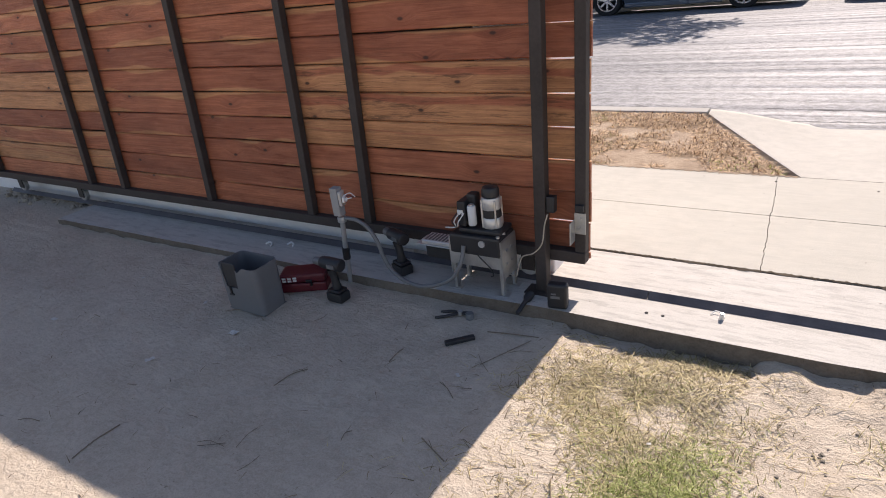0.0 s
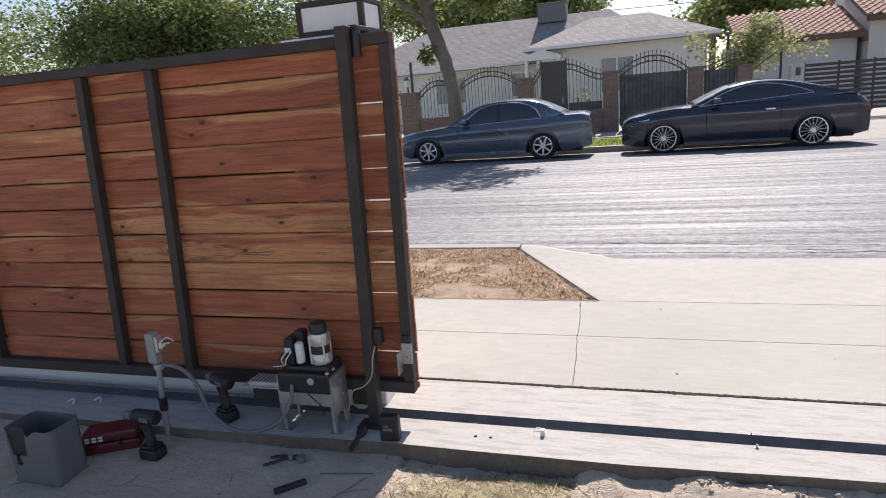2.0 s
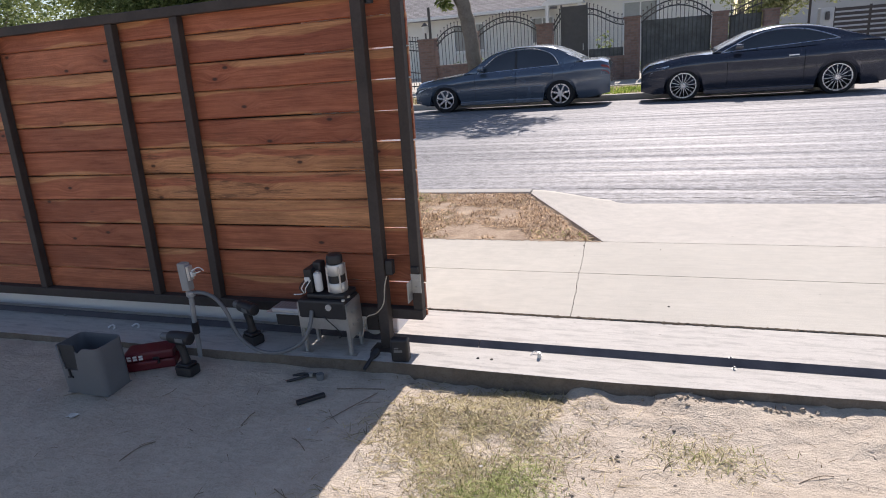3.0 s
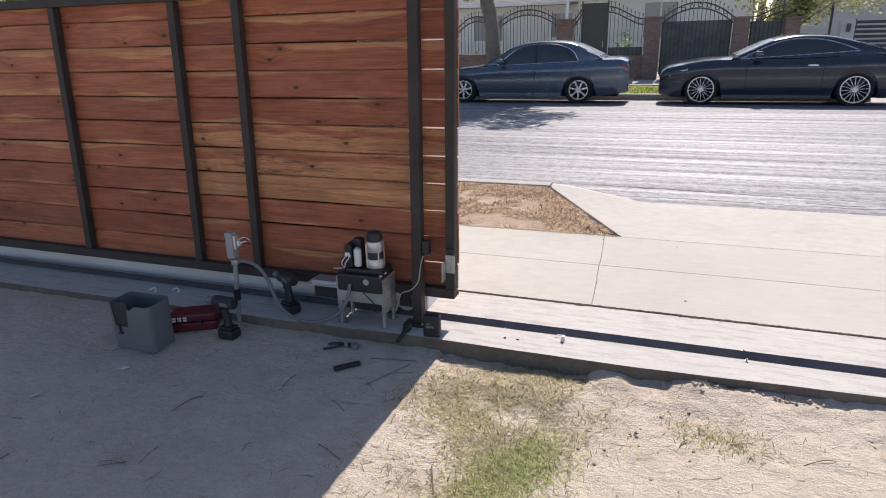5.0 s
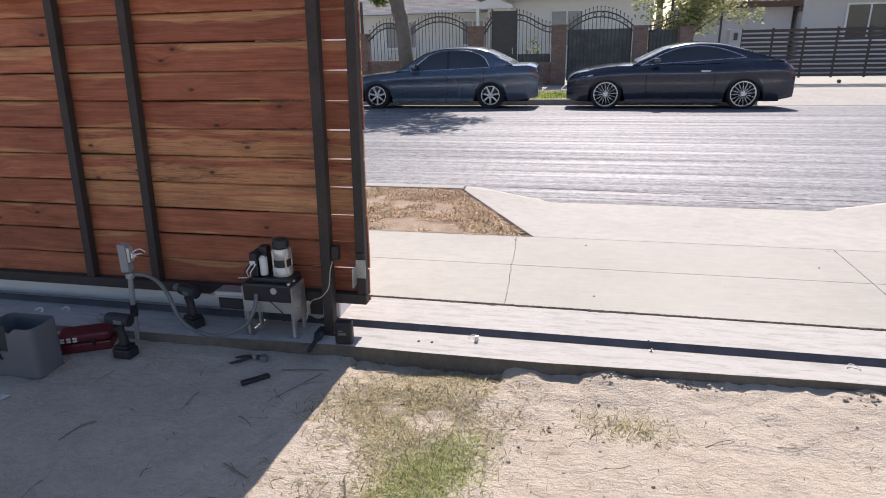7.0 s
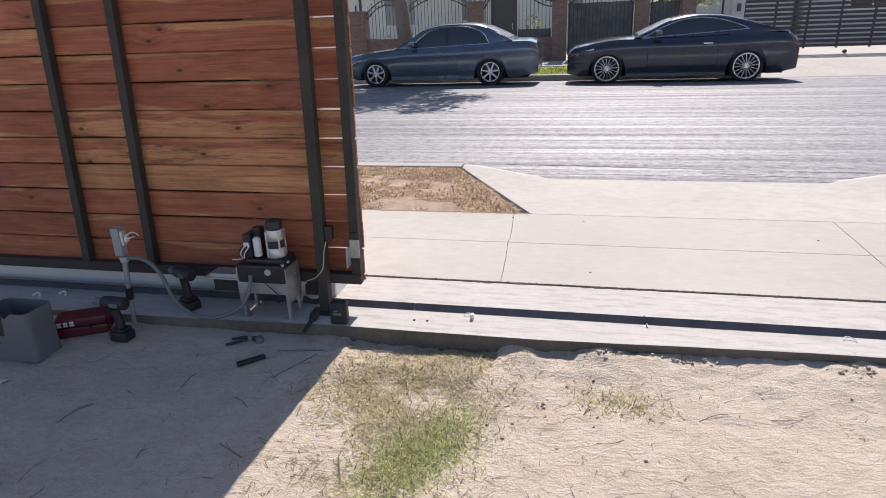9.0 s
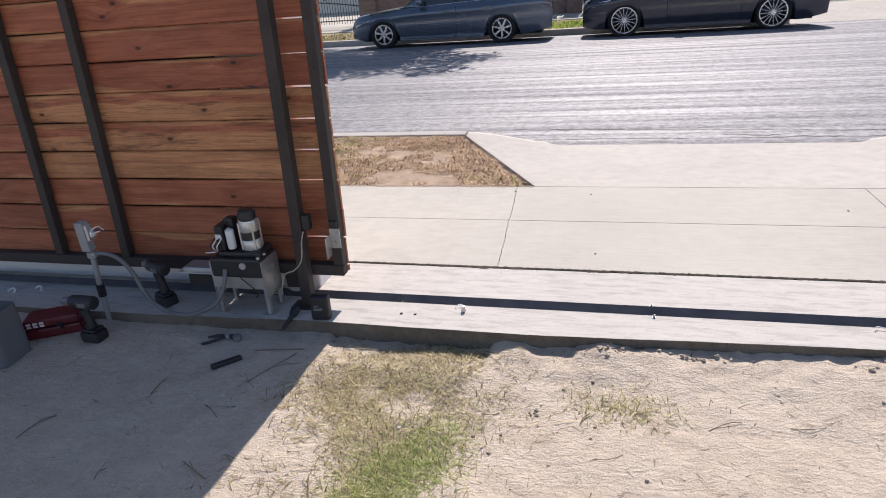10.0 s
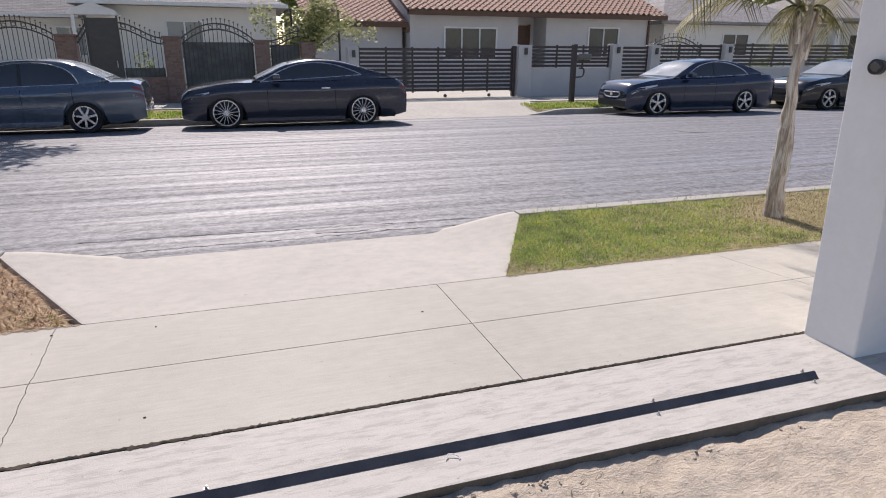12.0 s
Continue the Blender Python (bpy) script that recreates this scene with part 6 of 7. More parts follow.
motor = part("motor", turned([(0.042, 0.33), (0.045, 0.375), (0.045, 0.435), (0.042, 0.47)], MX, MY), M_BLACKPLASTIC, op, "black wound motor core", 40)
part("end_bell", turned([(0.047, 0.332), (0.049, 0.337), (0.049, 0.378), (0.045, 0.384)], MX, MY), M_ALU, motor, "bright cast end bell", 40)
part("end_bell", turned([(0.045, 0.424), (0.049, 0.43), (0.048, 0.468), (0.044, 0.482)], MX, MY), M_ALU, motor, "bright cast end bell", 40)
part("fan_cap", turned([(0.036, 0.482), (0.042, 0.488), (0.042, 0.516), (0.036, 0.529), (0.018, 0.533)], MX, MY), M_BLACKPLASTIC, motor, "black fan cap", 40)
for k in range(4):
    a = 0.8 + k * math.pi / 2
    bm = bmesh.new()
    rod(bm, (MX + 0.049 * math.cos(a), MY + 0.049 * math.sin(a), 0.334), (MX + 0.049 * math.cos(a), MY + 0.049 * math.sin(a), 0.472), 0.005, None, 6)
    part("tie_rod", bm, M_ALU, motor)
cap = part("capacitor", turned([(0.018, 0.34), (0.021, 0.345), (0.021, 0.432), (0.018, 0.438)], -0.835, 2.82, 18), M_WHITEPLASTIC, op, "white capacitor can", 40)
part("terminal", turned([(0.012, 0.438), (0.012, 0.446)], -0.835, 2.82, 10), M_ALU, cap)
board = part("control_box", box(-0.905, -0.862, 2.80, 2.90, 0.332, 0.46, 0.008, 2), M_BLACKPLASTIC, op, "black control unit")
part("control_hood", box(-0.875, -0.825, 2.845, 2.90, 0.335, 0.485, 0.012, 2), M_BLACKPLASTIC, op)
part("connector", box(-0.90, -0.87, 2.792, 2.80, 0.395, 0.42, 0.002), M_WHITEPLASTIC, board)
for k in range(4):
    bm = bmesh.new()
    x = -0.9 + 0.012 * k
    tube(bm, bend([(x, 2.795, 0.405), (x - 0.02, 2.77, 0.37), (x - 0.012 - 0.01 * k, 2.785, 0.335), (-0.95 - 0.01 * k, 2.8, 0.318)], 5), 0.0028, 5)
    part("lead", bm, M_WHITEPLASTIC if k % 2 else M_BLACKPLASTIC, board)
bm = bmesh.new()
tube(bm, bend([(-0.80, 2.764, 0.22), (-0.76, 2.745, 0.20), (-0.725, 2.76, 0.15), (-0.72, 2.775, 0.11), (-0.735, 2.77, 0.10)], 6), 0.003, 5)
part("loose_lead", bm, M_BLACKPLASTIC, op)

limit = part("limit_switch", box(-1.13, -0.985, 2.82, 2.90, 0.125, 0.205, 0.008, 2), M_BLACKPLASTIC, op, "black limit switch box")
part("bracket", box(-0.984, -0.927, 2.84, 2.88, 0.14, 0.19, 0.002), M_ZINC, limit)
tray = part("tray", box(-1.165, -0.947, 2.785, 2.895, 0.206, 0.212, 0.002), M_ALU, op, "thin aluminium tray")
part("cover", box(-1.13, -0.955, 2.79, 2.89, 0.2125, 0.236, 0.005), M_ALU, tray, "silver perforated cover")
for k in range(7):
    part("vent_slot", box(-1.115 + 0.02 * k, -1.105 + 0.02 * k, 2.8, 2.88, 0.2362, 0.2372), M_CONDUIT, tray)

wire = bmesh.new()
tube(wire, bend([(-0.47, 2.868, 0.415), (-0.485, 2.862, 0.36), (-0.50, 2.858, 0.27), (-0.545, 2.855, 0.215), (-0.60, 2.85, 0.19), (-0.625, 2.845, 0.12), (-0.632, 2.835, 0.09), (-0.667, 2.83, 0.10)], 8), 0.0032, 6)
solo("sensor_wire", wire, paint("beige_wire", (0.45, 0.40, 0.33), 0.5, 0, 0.1, 30.0, 0.0), "thin pale wire from post sensor to motor", "wire", (-0.632, 2.835, 0.09), smooth=60)

M_STUB = paint("pale_grey_conduit", (0.33, 0.335, 0.34), 0.5, 0.1, 0.15, 9.0, 0.0006)
out = thing("outlet_box", "grey electrical outlet box on a conduit stub", "outlet box", (-1.55, 2.69, 0.0))
bm = bmesh.new()
tube(bm, [(-1.60, 2.715, -0.14), (-1.572, 2.70, 0.15), (-1.545, 2.69, 0.35)], 0.014, 12)
part("conduit_stub", bm, M_STUB, out, smooth=50)
part("fitting", turned([(0.02, 0.325), (0.024, 0.33), (0.024, 0.352), (0.019, 0.356)], -1.545, 2.69, 14), M_ALU, out, smooth=40)
bm = bmesh.new()
rod(bm, (-1.570, 2.699, 0.17), (-1.577, 2.703, 0.10), 0.02, None, 10)
part("coupling", bm, M_BLACKPLASTIC, out)
bx = part("box", box(-1.578, -1.53, 2.668, 2.712, 0.362, 0.515, 0.005, 2), M_STUB, out, "grey cast metal box")
part("cover", box(-1.529, -1.513, 2.671, 2.709, 0.42, 0.50, 0.003), M_ALU, bx, "raised cover")
part("receptacle", box(-1.508, -1.495, 2.675, 2.705, 0.44, 0.47, 0.002), M_WHITEPLASTIC, bx)
for k in range(3):
    bm = bmesh.new()
    tube(bm, bend([(-1.51, 2.69, 0.45 + 0.01 * k), (-1.47, 2.68 + 0.01 * k, 0.465 + 0.012 * k), (-1.44 + 0.012 * k, 2.675, 0.475 + 0.004 * k)], 4), 0.003, 5)
    part("wire_end", bm, M_REDPLASTIC if k == 1 else M_WHITEPLASTIC, bx)

bm = bmesh.new()
tube(bm, bend([(-1.545, 2.69, 0.345), (-1.46, 2.69, 0.348), (-1.386, 2.69, 0.315), (-1.335, 2.69, 0.24), (-1.31, 2.69, 0.155), (-1.268, 2.69, 0.085), (-1.175, 2.685, 0.035), (-1.055, 2.69, 0.03), (-0.92, 2.705, 0.09), (-0.868, 2.73, 0.18), (-0.866, 2.764, 0.25)], 7), 0.0105, 10)
solo("flexible_conduit", bm, M_CONDUIT, "grey flexible conduit looping from outlet to motor", "conduit", (-1.11, 2.71, 0.003), smooth=60)


def drill(label, at, turn_, tip=0.0):
    """A cordless drill standing on its battery, the chuck towards local -x."""
    ob = thing("cordless_drill", label, "drill", (0, 0, 0), "cordless drills beside the gate")
    bm = box(-0.045, 0.06, -0.038, 0.038, 0.0, 0.055, 0.012, 2)
    part("battery", bm, M_BLACKPLASTIC, ob, "black battery pack", 40)
    part("battery_rail", box(-0.035, 0.05, -0.033, 0.033, 0.0555, 0.07, 0.004), M_BLACKPLASTIC, ob)
    bm = bmesh.new()
    tube(bm, bend([(0.01, 0, 0.068), (0.008, 0, 0.11), (0.0, 0, 0.155), (-0.005, 0, 0.18)], 4), [0.024] * 3 + [0.021] * 6 + [0.024] * 3 + [0.026], 12)
    part("handle", bm, M_BLACKPLASTIC, ob, "black rubber grip", 50)
    bm = bmesh.new()
    tube(bm, bend([(0.075, 0, 0.212), (0.06, 0, 0.212), (-0.03, 0, 0.212), (-0.065, 0, 0.21)], 3), [0.024, 0.03, 0.033, 0.034, 0.034, 0.034, 0.034, 0.033, 0.032, 0.028], 14)
    body = part("motor_housing", bm, M_BLACKPLASTIC, ob, "black motor housing", 50)
    bm = bmesh.new()
    tube(bm, [(-0.066, 0, 0.21), (-0.08, 0, 0.21), (-0.112, 0, 0.21), (-0.125, 0, 0.21)], [0.023, 0.023, 0.021, 0.012], 14)
    part("chuck", bm, M_CONDUIT, body, "grey chuck", 40)
    part("trigger", box(-0.034, -0.02, -0.009, 0.009, 0.135, 0.175, 0.004), M_BLACKPLASTIC, ob)
    part("badge", box(0.0, 0.05, -0.0355, -0.034, 0.2, 0.222, 0.0), M_CONDUIT, body)
    ob.matrix_world = pose(*at, 0, tip, turn_)
    return ob


drill("black cordless drill standing on its battery in the dirt", (-1.528, 2.528, dirt_z(-1.528, 2.528) - 0.003), -3)
drill("black cordless drill standing on the concrete footing", (-1.315, 2.83, 0.0), -22)

# grey operator cover standing open side up
cov = thing("motor_cover", "grey plastic motor cover with a notch, standing in dirt", "cover", (-1.96, 2.335, -0.085))
CX0, CX1, CY0, CY1, CZ0, CZ1 = -2.085, -1.812, 2.2525, 2.4175, dirt_z(-1.96, 2.34) - 0.002, 0.208


def cover_ring(grow, z_of):
    """Points round a rectangle with rounded corners."""
    out_, r = [], 0.028
    for cx, cy, a0 in ((CX1 - r, CY0 + r, -90), (CX1 - r, CY1 - r, 0), (CX0 + r, CY1 - r, 90), (CX0 + r, CY0 + r, 180)):
        for k in range(6):
            a = radians(a0 + 18 * k)
            out_.append((cx + (r + grow) * math.cos(a), cy + (r + grow) * math.sin(a)))
    full = []
    for (xa, ya), (xb, yb) in zip(out_, out_[1:] + out_[:1]):
        n_ = max(1, round(math.hypot(xb - xa, yb - ya) / 0.012))
        full += [(xa + (xb - xa) * k / n_, ya + (yb - ya) * k / n_) for k in range(n_)]
    return [(x, y, z_of(x, y)) for x, y in full]


def rim_z(x, y):
    """The open rim, with the deep notch in its front wall."""
    if y < CY0 + 0.006 and -2.052 < x < -1.955:
        return CZ1 - 0.125
    return CZ1 - (0.03 * max(0, 1 - abs(x + 1.935) / 0.04) if y < CY0 + 0.006 else 0)


bm = bmesh.new()
rings = [cover_ring(0.0, lambda x, y: CZ0), cover_ring(0.002, lambda x, y: CZ0 + 0.06), cover_ring(0.005, rim_z), cover_ring(0.0, rim_z), cover_ring(-0.004, lambda x, y: CZ0 + 0.006)]
made = [[bm.verts.new(p) for p in ring] for ring in rings]
for a, b in zip(made, made[1:]):
    for i in range(min(len(a), len(b))):
        j = (i + 1) % len(a)
        bm.faces.new((a[i], a[j], b[j], b[i]))
part("shell", bm, M_GREYPLASTIC, cov, "grey moulded shell with a notch", 45)
# one dark plate: the flap, and below it the shaded inside of the notch
part("inner_flap", box(-2.056, -1.955, CY0 + 0.001, CY0 + 0.008, CZ1 - 0.14, CZ1 + 0.012, 0.003, 1), paint("flap_and_notch_shade", (0.03, 0.032, 0.036), 0.55, 0, 0.1, 9.0, 0.0006), cov, "flap above the rim, and the notch's dark inside as a plate")
part("closed_end", box(CX0 + 0.002, CX1 - 0.002, CY0 + 0.002, CY1 - 0.002, CZ0 - 0.003, CZ0 + 0.005, 0.002), M_GREYPLASTIC, cov)
bm = bmesh.new()
rod(bm, (-2.015, CY0 - 0.009, CZ1 - 0.165), (-2.015, CY0 - 0.009, CZ1 - 0.12), 0.006, None, 8)
rod(bm, (-2.03, CY0 - 0.009, CZ1 - 0.167), (-2.0, CY0 - 0.009, CZ1 - 0.165), 0.005, None, 8)
part("latch", bm, M_BLACKPLASTIC, cov, "small black latch")

cov.matrix_world = pose(-1.942, 2.335, ORIGIN[cov].z, 0, 0, 0)
red = thing("tool_case", "dark red plastic tool case with a pale label", "tool case", (-1.795, 2.582, -0.08))
RM = Matrix.Translation((-1.795, 2.582, dirt_z(-1.795, 2.582) - 0.003)) @ Matrix.Rotation(radians(28), 4, "Z")
part("lower_shell", box(-0.13, 0.13, -0.07, 0.07, 0.0, 0.055, 0.012, 2, RM), M_REDPLASTIC, red)
part("upper_shell", box(-0.128, 0.128, -0.068, 0.068, 0.056, 0.105, 0.014, 2, RM), M_REDPLASTIC, red)
for k in range(3):
    for j in range(2):
        part("label_bar", box(-0.11 + 0.03 * k, -0.09 + 0.03 * k, -0.0705, -0.0685, 0.066 + 0.015 * j, 0.077 + 0.015 * j, 0, 1, RM), M_WHITEPLASTIC, red)
part("clasp", box(0.02, 0.055, -0.078, -0.07, 0.035, 0.075, 0.003, 1, RM), M_BLACKPLASTIC, red)
part("grip", box(-0.05, 0.05, -0.10, -0.085, 0.045, 0.065, 0.006, 2, RM), M_REDPLASTIC, red)

tb = thing("battery_charger", "upright black plastic box with rounded corners on the footing", "plastic box", (-0.395, 2.775, 0.0))
TM = Matrix.Translation((-0.395, 2.777, 0.0)) @ Matrix.Rotation(radians(8), 4, "Z")
part("case", box(-0.048, 0.044, -0.025, 0.025, 0.0, 0.125, 0.014, 3, TM), M_BLACKPLASTIC, tb, smooth=40)
part("label_bar", box(-0.03, 0.012, -0.0262, -0.0252, 0.055, 0.068, 0, 1, TM), M_CONDUIT, tb)
part("label_bar", box(-0.028, -0.005, -0.0262, -0.0252, 0.074, 0.082, 0, 1, TM), M_CONDUIT, tb)

torch = thing("torch", "black handheld torch lying over the footing edge", "torch", (-0.54, 2.7, 0.0))
d0, d1 = Vector((-0.557, 2.672, -0.010)), Vector((-0.548, 2.81, 0.024))
bm = bmesh.new()
tube(bm, [d0.lerp(d1, t) for t in (0, 0.05, 0.6, 0.66)], [0.009, 0.011, 0.011, 0.014], 12)
part("barrel", bm, M_BLACKPLASTIC, torch, smooth=40)
bm = bmesh.new()
tube(bm, [d0.lerp(d1, t) for t in (0.66, 0.74, 0.98, 1.0)], [0.015, 0.021, 0.022, 0.019], 12)
part("head", bm, M_BLACKPLASTIC, torch, smooth=40)

bm = box(-0.07, 0.07, -0.014, 0.014, 0.0, 0.02, 0.006, 2, Matrix.Translation((-0.74, 2.445, dirt_z(-0.74, 2.445) - 0.002)) @ Matrix.Rotation(radians(44), 4, "Z"))
solo("utility_knife", bm, M_BLACKPLASTIC, "dark folded utility knife lying in dirt", "knife", (-0.74, 2.445, -0.095))
PZ = dirt_z(-0.85, 2.63) + 0.088
pl = thing("pliers", "dark worn pliers lying open in the dirt", "pliers", (-0.86, 2.63, PZ - 0.09))
for s in (-1, 1):
    bm = bmesh.new()
    tube(bm, bend([(-0.95, 2.60 + 0.03 * s, PZ - 0.085), (-0.89, 2.62 + 0.022 * s, PZ - 0.075), (-0.845, 2.635, PZ - 0.072), (-0.80, 2.652 - 0.008 * s, PZ - 0.075)], 5), 0.007, 7)
    part("arm", bm, M_BLACKPLASTIC, pl, smooth=50)
bm = bmesh.new()
rod(bm, (-0.845, 2.635, PZ - 0.082), (-0.845, 2.635, PZ - 0.06), 0.012, None, 12)
part("pivot", bm, M_ZINC, pl)
tape = turned([(0.018, PZ - 0.092), (0.02, PZ - 0.088), (0.02, PZ - 0.062), (0.018, PZ - 0.058)], -0.79, 2.63, 16)
solo("tape_roll", tape, M_CONDUIT, "small roll of tape with a pale core", "tape", (-0.79, 2.63, PZ - 0.092), smooth=40)

# loose wire scraps on the track bolts
for i, (x, y) in enumerate(((0.27, 2.945), (2.06, 2.945), (-2.35, 2.86), (-2.2, 2.9))):
    bm = bmesh.new()
    r_ = random.Random(i)
    tube(bm, bend([(x - 0.04, y - 0.01, 0.003), (x - 0.025, y + 0.012, 0.012), (x, y + 0.004, 0.010), (x + 0.015, y - 0.012, 0.005), (x + 0.01, y - 0.02, 0.003)], 5), 0.0022 if i < 2 else 0.006, 6)
    ob = solo("wire_scrap", bm, M_WHITEPLASTIC, "bent scrap of pale wire on the footing", "wire", (x, y, 0.003), "wire scraps")
bm = bmesh.new()
rod(bm, (0.275, 2.915, 0.0), (0.278, 2.915, 0.03), 0.011, 0.008, 10)
solo("loose_nut", bm, M_ALU, "bright loose anchor nut on the footing", "nut", (0.275, 2.915, 0.0))

# lens of the gate pillar
eye_ = thing("pillar_camera", "small black round camera on the white pillar", "camera", (4.31, 3.27, 1.45))
bm = bmesh.new()
rod(bm, (4.31, 3.27, 1.45), (4.27, 3.262, 1.452), 0.035, 0.036, 20)
part("housing", bm, M_BLACKPLASTIC, eye_, smooth=40)
bm = bmesh.new()
rod(bm, (4.271, 3.262, 1.452), (4.262, 3.26, 1.452), 0.026, 0.02, 20)
part("lens", bm, M_GLASS, eye_, smooth=40)

# ---- grass, straw and litter ----
def blades(spots, height, width, rnd_, lie=0.5, ground=lambda x, y: 0.0):
    """Thin bent blades at the given (x, y) spots."""
    verts, faces = [], []
    for x, y in spots:
        a = rnd_.uniform(0, 6.283)
        h = height * rnd_.uniform(0.5, 1.4)
        lean_ = lie * rnd_.uniform(0.3, 1.3)
        dx, dy = math.cos(a), math.sin(a)
        z = ground(x, y) - 0.003
        w = width * rnd_.uniform(0.6, 1.3)
        k = len(verts)
        m = (x + dx * h * lean_ * 0.4, y + dy * h * lean_ * 0.4, z + h * 0.6 / (1 + lean_))
        t = (x + dx * h * lean_, y + dy * h * lean_, z + h * (0.95 if lean_ < 1 else 0.35) / (1 + 0.5 * lean_))
        verts += [(x - dy * w, y + dx * w, z), (x + dy * w, y - dx * w, z), (m[0] + dy * w * 0.7, m[1] - dx * w * 0.7, m[2]), (m[0] - dy * w * 0.7, m[1] + dx * w * 0.7, m[2]), t]
        faces += [(k, k + 1, k + 2, k + 3), (k + 3, k + 2, k + 4)]
    return verts, faces


def turf(name, label, spots, height, width, material, seed, lie=0.5, ground=lambda x, y: 0.0):
    v, f = blades(spots, height, width, random.Random(seed), lie, ground)
    return tagged(raw(name, v, f, material), label, "grass", kind="stuff")


rg = random.Random(31)
lawn_z = lambda x, y: -0.002 + 0.014 * fbm(x, y, 0.4, 6.0) if y < 6.31 else 0.013
west_z = west_soil
green, dry = [], []
while len(green) < 42000:
    y = rg.uniform(4.785, 6.3 if rg.random() < 0.93 else 6.42)
    x = flare_e(y) + 0.005 + rg.random() ** 1.25 * 7.0
    bare = 1.3 * math.exp(-((x - 7.2) / 1.0) ** 2 - ((y - 5.5) / 0.75) ** 2) + 0.8 * math.exp(-((x - 6.29) / 0.22) ** 2 - ((y - 5.5) / 0.2) ** 2)
    edge = max(0, 1 - (y - 4.78) / 0.22) + max(0, 1 - (x - flare_e(y)) / 0.12) * 0.4
    if rg.random() < 0.2 + 0.75 * edge * (0.5 + fbm(x, y, 0.3, 9.0)) + bare * 1.5 + 0.5 * max(0, fbm(x, y, 0.6, 2.2)):
        if rg.random() < 0.4:
            dry.append((x, y))
    else:
        green.append((x, y))
turf("lawn_grass", "short green lawn grass on the parkway", green, 0.038, 0.003, M_GRASS, 1, 1.1, lawn_z)
turf("lawn_straw", "dry straw in the lawn", dry, 0.04, 0.0026, M_STRAW, 2, 1.2, lawn_z)
M_RUST = leafy("dead_grass", (0.12, 0.055, 0.026), (0.80, 0.56, 0.33), 0.12)
spots, spots2, spots3 = [], [], []
while len(spots) < 40000:
    y = rg.uniform(4.785, 6.3)
    x = flare_w(y) - 0.07 - rg.random() ** 1.4 * 6.0
    sandy = 0.55 * math.exp(-((x + 1.0) / 0.3) ** 2 - ((y - 5.5) / 0.3) ** 2) + 0.14 * math.exp(-((x + 0.9) / 0.4) ** 2 - ((y - 4.95) / 0.14) ** 2)
    if fbm(x, y, 0.45, 7.7) + 0.3 * rg.random() - sandy < -0.02:
        continue
    fresh = math.exp(-((x + 1.65) / 0.3) ** 2) * 0.22 + 0.2 * math.exp(-((x - 0.15) / 0.25) ** 2 - ((y - 4.95) / 0.15) ** 2)
    kind_ = spots3 if rg.random() < fresh else spots2 if x < flare_w(y) - 0.9 and rg.random() < 0.25 else spots
    for _ in range(rg.randint(6, 22)):
        u, v = x + rg.gauss(0, 0.022), y + rg.gauss(0, 0.016)
        if 4.78 < v < 6.31 and u < flare_w(v) - 0.05:
            kind_.append((u, v))
turf("dead_parkway_grass", "dead brown grass over the bare parkway", spots, 0.04, 0.0042, M_RUST, 3, 2.0, west_z)
turf("thin_parkway_grass", "thin straw-coloured grass on the bare parkway", spots2, 0.035, 0.0022, M_STRAW, 4, 1.2, west_z)
turf("green_parkway_grass", "few tufts of grass still green on the bare parkway", spots3, 0.036, 0.0028, M_GRASS, 5, 1.4, west_z)
spots = [(rg.uniform(-9, 13), rg.uniform(17.25, 18.6)) for _ in range(16000)]
dry_verge = [(x, y) for x, y in spots if x < -4.2 and rg.random() < 0.75]
spots = [(x, y) for x, y in spots if not 4.9 < x < 9.7 and x > -4.2]
turf("dry_verge_grass", "dry yellowed grass on the verge across the street", dry_verge, 0.07, 0.012, M_STRAW, 15, 1.0, lambda x, y: -0.05 + 0.02 * (y - 17.2))
turf("verge_grass", "green grass on the verge across the street", spots, 0.09, 0.012, M_GRASS, 5, 0.6, lambda x, y: -0.05 + 0.02 * (y - 17.2))


def cloud(n, cx, cy, sx, sy, seed, slope=0.0, cut=-9.0):
    r_ = random.Random(seed)
    out_ = []
    while len(out_) < n:
        u, v = r_.gauss(0, 1), r_.gauss(0, 1)
        x, y = cx + sx * u + slope * v * sy, cy + sy * v
        if y < edge_y(x) - 0.012 and fbm(x, y, 0.25, 3.3) + 0.3 * r_.random() > cut:
            out_.append((x, y))
    return out_


straw = cloud(2600, 0.05, 2.1, 0.2, 0.3, 1, -0.1, 0.02) + cloud(420, 0.18, 2.17, 0.1, 0.06, 14) + cloud(2800, 0.14, 2.42, 0.24, 0.15, 9, 0.1, 0.05) + cloud(600, 0.27, 2.66, 0.11, 0.04, 2) + cloud(500, 1.0, 2.38, 0.12, 0.06, 3) + cloud(600, -0.15, 2.4, 0.14, 0.14, 4, 0, 0.1) + cloud(500, 0.05, 1.6, 0.3, 0.25, 7, 0, 0.05)
M_YARDGRASS = leafy("yard_grass_blades", (0.18, 0.22, 0.055), (0.58, 0.62, 0.25), 0.4)
turf("yard_straw", "dry trampled straw on the dusty yard", straw, 0.036, 0.0017, M_STRAW, 6, 2.2, dirt_z)
turf("yard_grass", "small patch of living green grass in the yard", cloud(6000, 0.24, 1.93, 0.085, 0.15, 5, 0.35) + cloud(700, 0.1, 2.2, 0.12, 0.2, 8, 0, 0.1), 0.026, 0.0018, M_YARDGRASS, 7, 1.6, dirt_z)
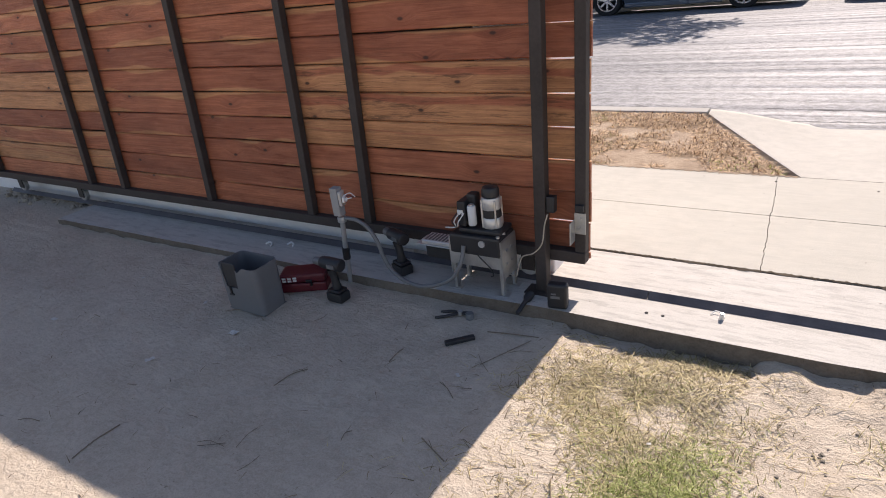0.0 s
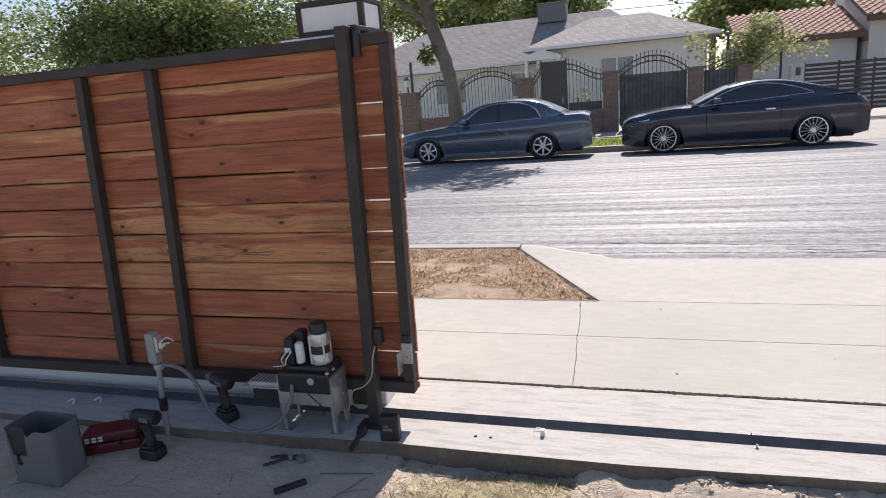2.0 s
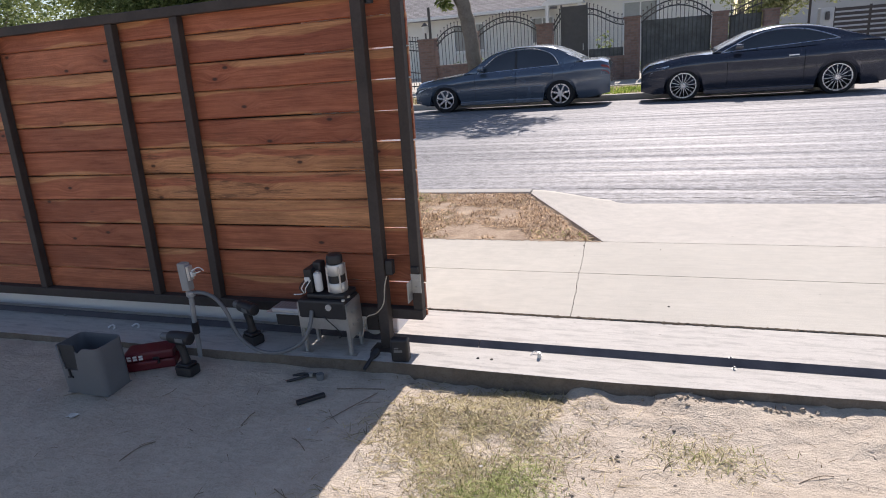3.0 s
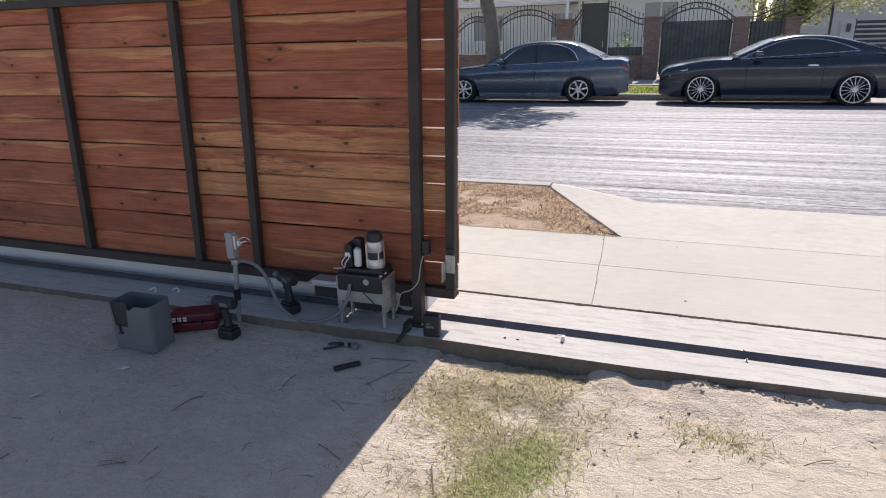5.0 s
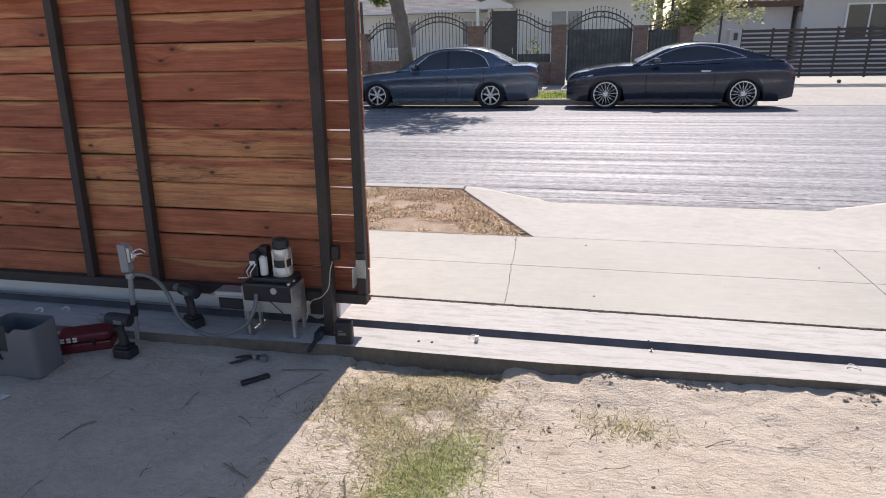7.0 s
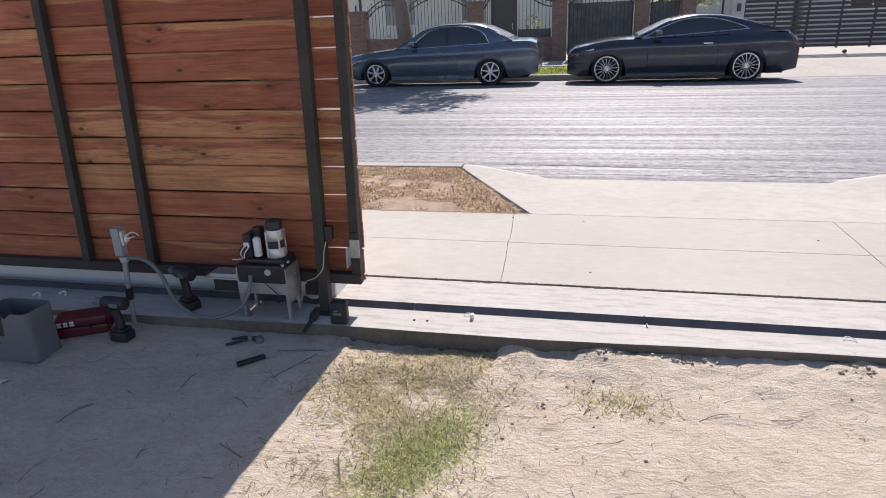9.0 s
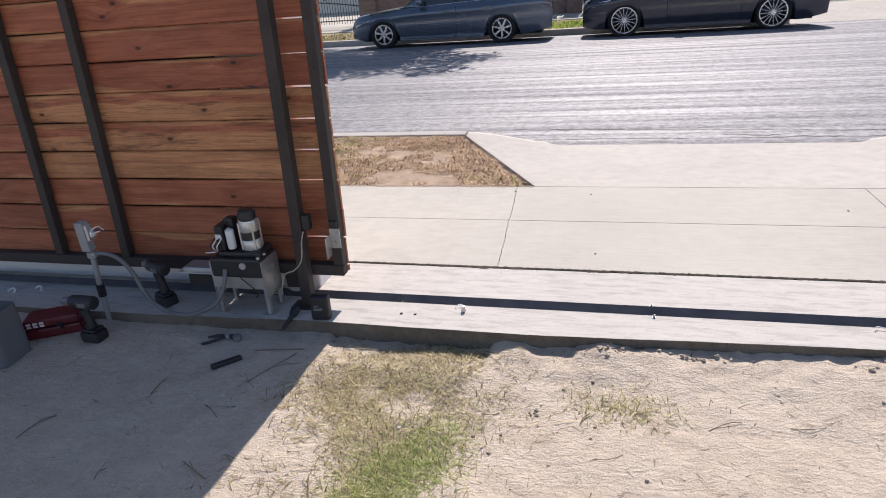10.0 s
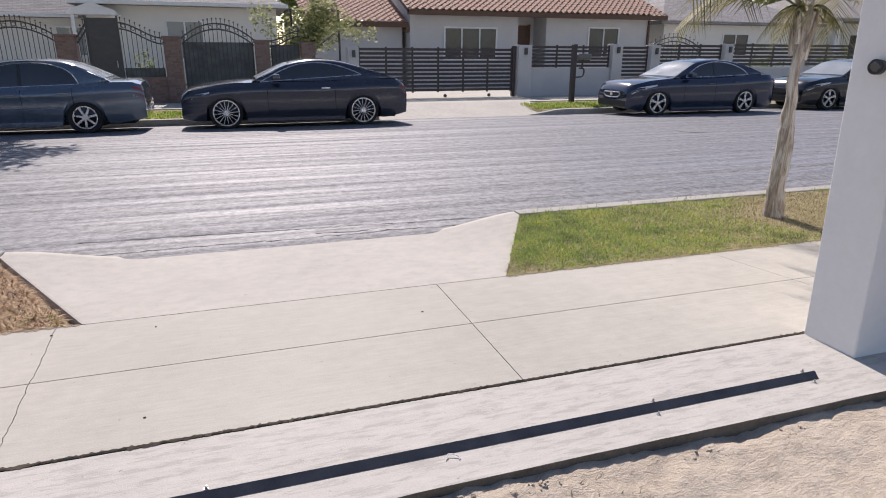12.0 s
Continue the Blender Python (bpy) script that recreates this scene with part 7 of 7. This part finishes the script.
turf("patch_grass", "thin grass growing through the straw", cloud(160, 1.02, 2.38, 0.1, 0.05, 6), 0.03, 0.002, M_YARDGRASS, 8, 0.9, dirt_z)

rb = random.Random(52)
# dark lying blades, added to stand in for the small shadows of straw
dark_dashes = [(rb.uniform(-0.45, 2.7), 2.72 - rb.random() ** 1.3 * 1.7) for _ in range(900)]
dark_dashes = [(x, y) for x, y in dark_dashes if fbm(x, y, 0.4, 6.1) + 0.5 * rb.random() > 0.12] + [(rb.uniform(-3.4, -0.5), rb.uniform(1.0, 2.6)) for _ in range(160)]
M_STRAWSHADOW = leafy("painted_straw_shadow", (0.07, 0.05, 0.03), (0.30, 0.22, 0.13), 0.05)
turf("yard_chaff", "dark blades standing in for straw shadows on the yard", dark_dashes + cloud(900, 0.14, 2.38, 0.25, 0.18, 12, 0.1, 0.1) + cloud(500, 0.2, 1.95, 0.12, 0.2, 13), 0.032, 0.0019, M_STRAWSHADOW, 9, 2.2, dirt_z)

# twigs
M_TWIG = paint("dead_twig", (0.21, 0.16, 0.11), 0.85, 0, 0.3, 30.0, 0.001)
TW = [(-1.752, 1.188, -1.754, 1.395), (-1.344, 1.456, -1.25, 1.515), (-1.36, 1.47, -1.24, 1.50), (-1.091, 1.43, -1.073, 1.524), (-0.578, 2.337, -0.447, 2.572), (-0.56, 1.85, -0.42, 1.78), (-0.62, 2.40, -0.52, 2.30), (0.0, 1.72, -0.06, 1.86), (0.9, 2.08, 1.0, 2.12), (-0.66, 2.56, -0.42, 2.60), (-0.5, 2.45, -0.40, 2.50), (1.3, 2.3, 1.42, 2.36)]
for i in range(26):
    x, y, a, l = rg.uniform(-2.6, 2.6), rg.uniform(1.0, 2.5), rg.uniform(0, 3.14), rg.uniform(0.04, 0.16)
    TW.append((x, y, x + l * math.cos(a), y + l * math.sin(a)))
for x0, y0, x1, y1 in TW:
    bm = bmesh.new()
    mx, my = (x0 + x1) / 2 + rg.uniform(-0.015, 0.015), (y0 + y1) / 2 + rg.uniform(-0.015, 0.015)
    r = rg.uniform(0.0011, 0.0026)
    tube(bm, bend([(x0, y0, dirt_z(x0, y0) + r), (mx, my, dirt_z(mx, my) + r + 0.006), (x1, y1, dirt_z(x1, y1) + r)], 4), r, 5)
    if rg.random() < 0.5:
        tube(bm, bend([(mx, my, dirt_z(mx, my) + r + 0.005), (mx + rg.uniform(-0.04, 0.04), my + rg.uniform(-0.04, 0.04), dirt_z(mx, my) + 0.012)], 3), r * 0.6, 4)
    solo("twig", bm, M_TWIG, "dry brown twig lying on the dirt", "twig", (mx, my, dirt_z(mx, my)), "twigs on the yard")

# stones and clods
M_CLOD = soil("clod", (0.34, 0.275, 0.21), (0.45, 0.38, 0.30), (0.54, 0.47, 0.385))
M_STONE = paint("dark_stone", (0.17, 0.15, 0.125), 0.9, 0, 0.35, 25.0, 0.002)


def lump(x, y, z, r, seed, flat=0.65):
    bm = bmesh.new()
    bmesh.ops.create_icosphere(bm, subdivisions=2, radius=r)
    for v in bm.verts:
        v.co *= 1 + 0.9 * noise.noise(v.co * (1.5 / r) + Vector((seed, 0, 0)))
        v.co.z *= flat
        v.co += Vector((x, y, z))
    return bm


for i in range(34):
    near = i < 20
    x, y = (rg.gauss(0.72, 0.14), rg.gauss(2.3, 0.16)) if near else (rg.uniform(-0.3, 2.6), rg.uniform(1.4, 2.6))
    y = min(y, 2.62)
    r = rg.uniform(0.003, 0.008)
    solo("pebble", lump(x, y, dirt_z(x, y) + r * 0.35, r, i), M_STONE if rg.random() < 0.7 else M_CLOD, "small dark pebble lying on the dirt", "pebble", (x, y, dirt_z(x, y)), "pebbles on the yard", smooth=50)
for i in range(110):
    cx = rg.choice((0.9, 0.93, 0.97, 0.97, 1.3, 1.4, 1.95, 2.0, 2.3, 2.35, 3.0, 3.05, 3.5, 1.25))
    x, y = cx + rg.gauss(0, 0.06), 2.722 + 0.02 * max(0, x - 0.8) - abs(rg.gauss(0, 0.022))
    r = 0.003 + 0.009 * rg.random() ** 2.5
    solo("soil_clod", lump(x, y, dirt_z(x, y) + r * 0.3, r, i + 90, 0.8), M_CLOD, "crumbly soil clod beside the footing", "clod", (x, y, dirt_z(x, y)), "soil clods along the footing", smooth=50)

# crumbs of broken soil along the wall beyond the footing's end
for i in range(70):
    x, y = -4.7 - 1.9 * rg.random(), 3.05 - abs(rg.gauss(0, 0.09))
    r = 0.006 + 0.022 * rg.random() ** 2
    solo("soil_clod", lump(x, y, dirt_z(x, y) + r * 0.4, r, i + 300, 0.8), M_CLOD, "crumbly soil clod at the foot of the wall", "clod", (x, y, dirt_z(x, y)), "soil clods along the wall", smooth=50)

# scraps of paper and dead leaves
M_PAPER = paint("dusty_paper", (0.55, 0.53, 0.50), 0.9, 0, 0.15, 30.0, 0.002)
for i, (x, y, s) in enumerate(((-1.83, 2.072, 0.045), (-2.04, 1.742, 0.03), (-2.25, 2.24, 0.025), (-3.0, 1.79, 0.03), (-2.9, 2.3, 0.02), (-0.62, 2.22, 0.018), (0.18, 2.15, 0.014))):
    bm = bmesh.new()
    s *= 0.62
    bmesh.ops.create_grid(bm, x_segments=5, y_segments=4, size=s)
    for v in bm.verts:
        v.co = Vector((v.co.x * (1.2 if i % 2 else 0.9), v.co.y * 0.6, 0.3 * s * noise.noise(v.co * (2.2 / s) + Vector((i * 3.1, 0, 0)))))
        v.co = Matrix.Rotation(i * 1.1, 3, "Z") @ v.co
        v.co += Vector((x, y, dirt_z(x, y) + 0.01))
    g = bmesh.ops.solidify(bm, geom=bm.faces[:], thickness=0.0008)
    solo("paper_scrap", bm, M_PAPER, "crumpled pale paper scrap on the dirt", "scrap", (x, y, dirt_z(x, y)), "scraps on the yard")
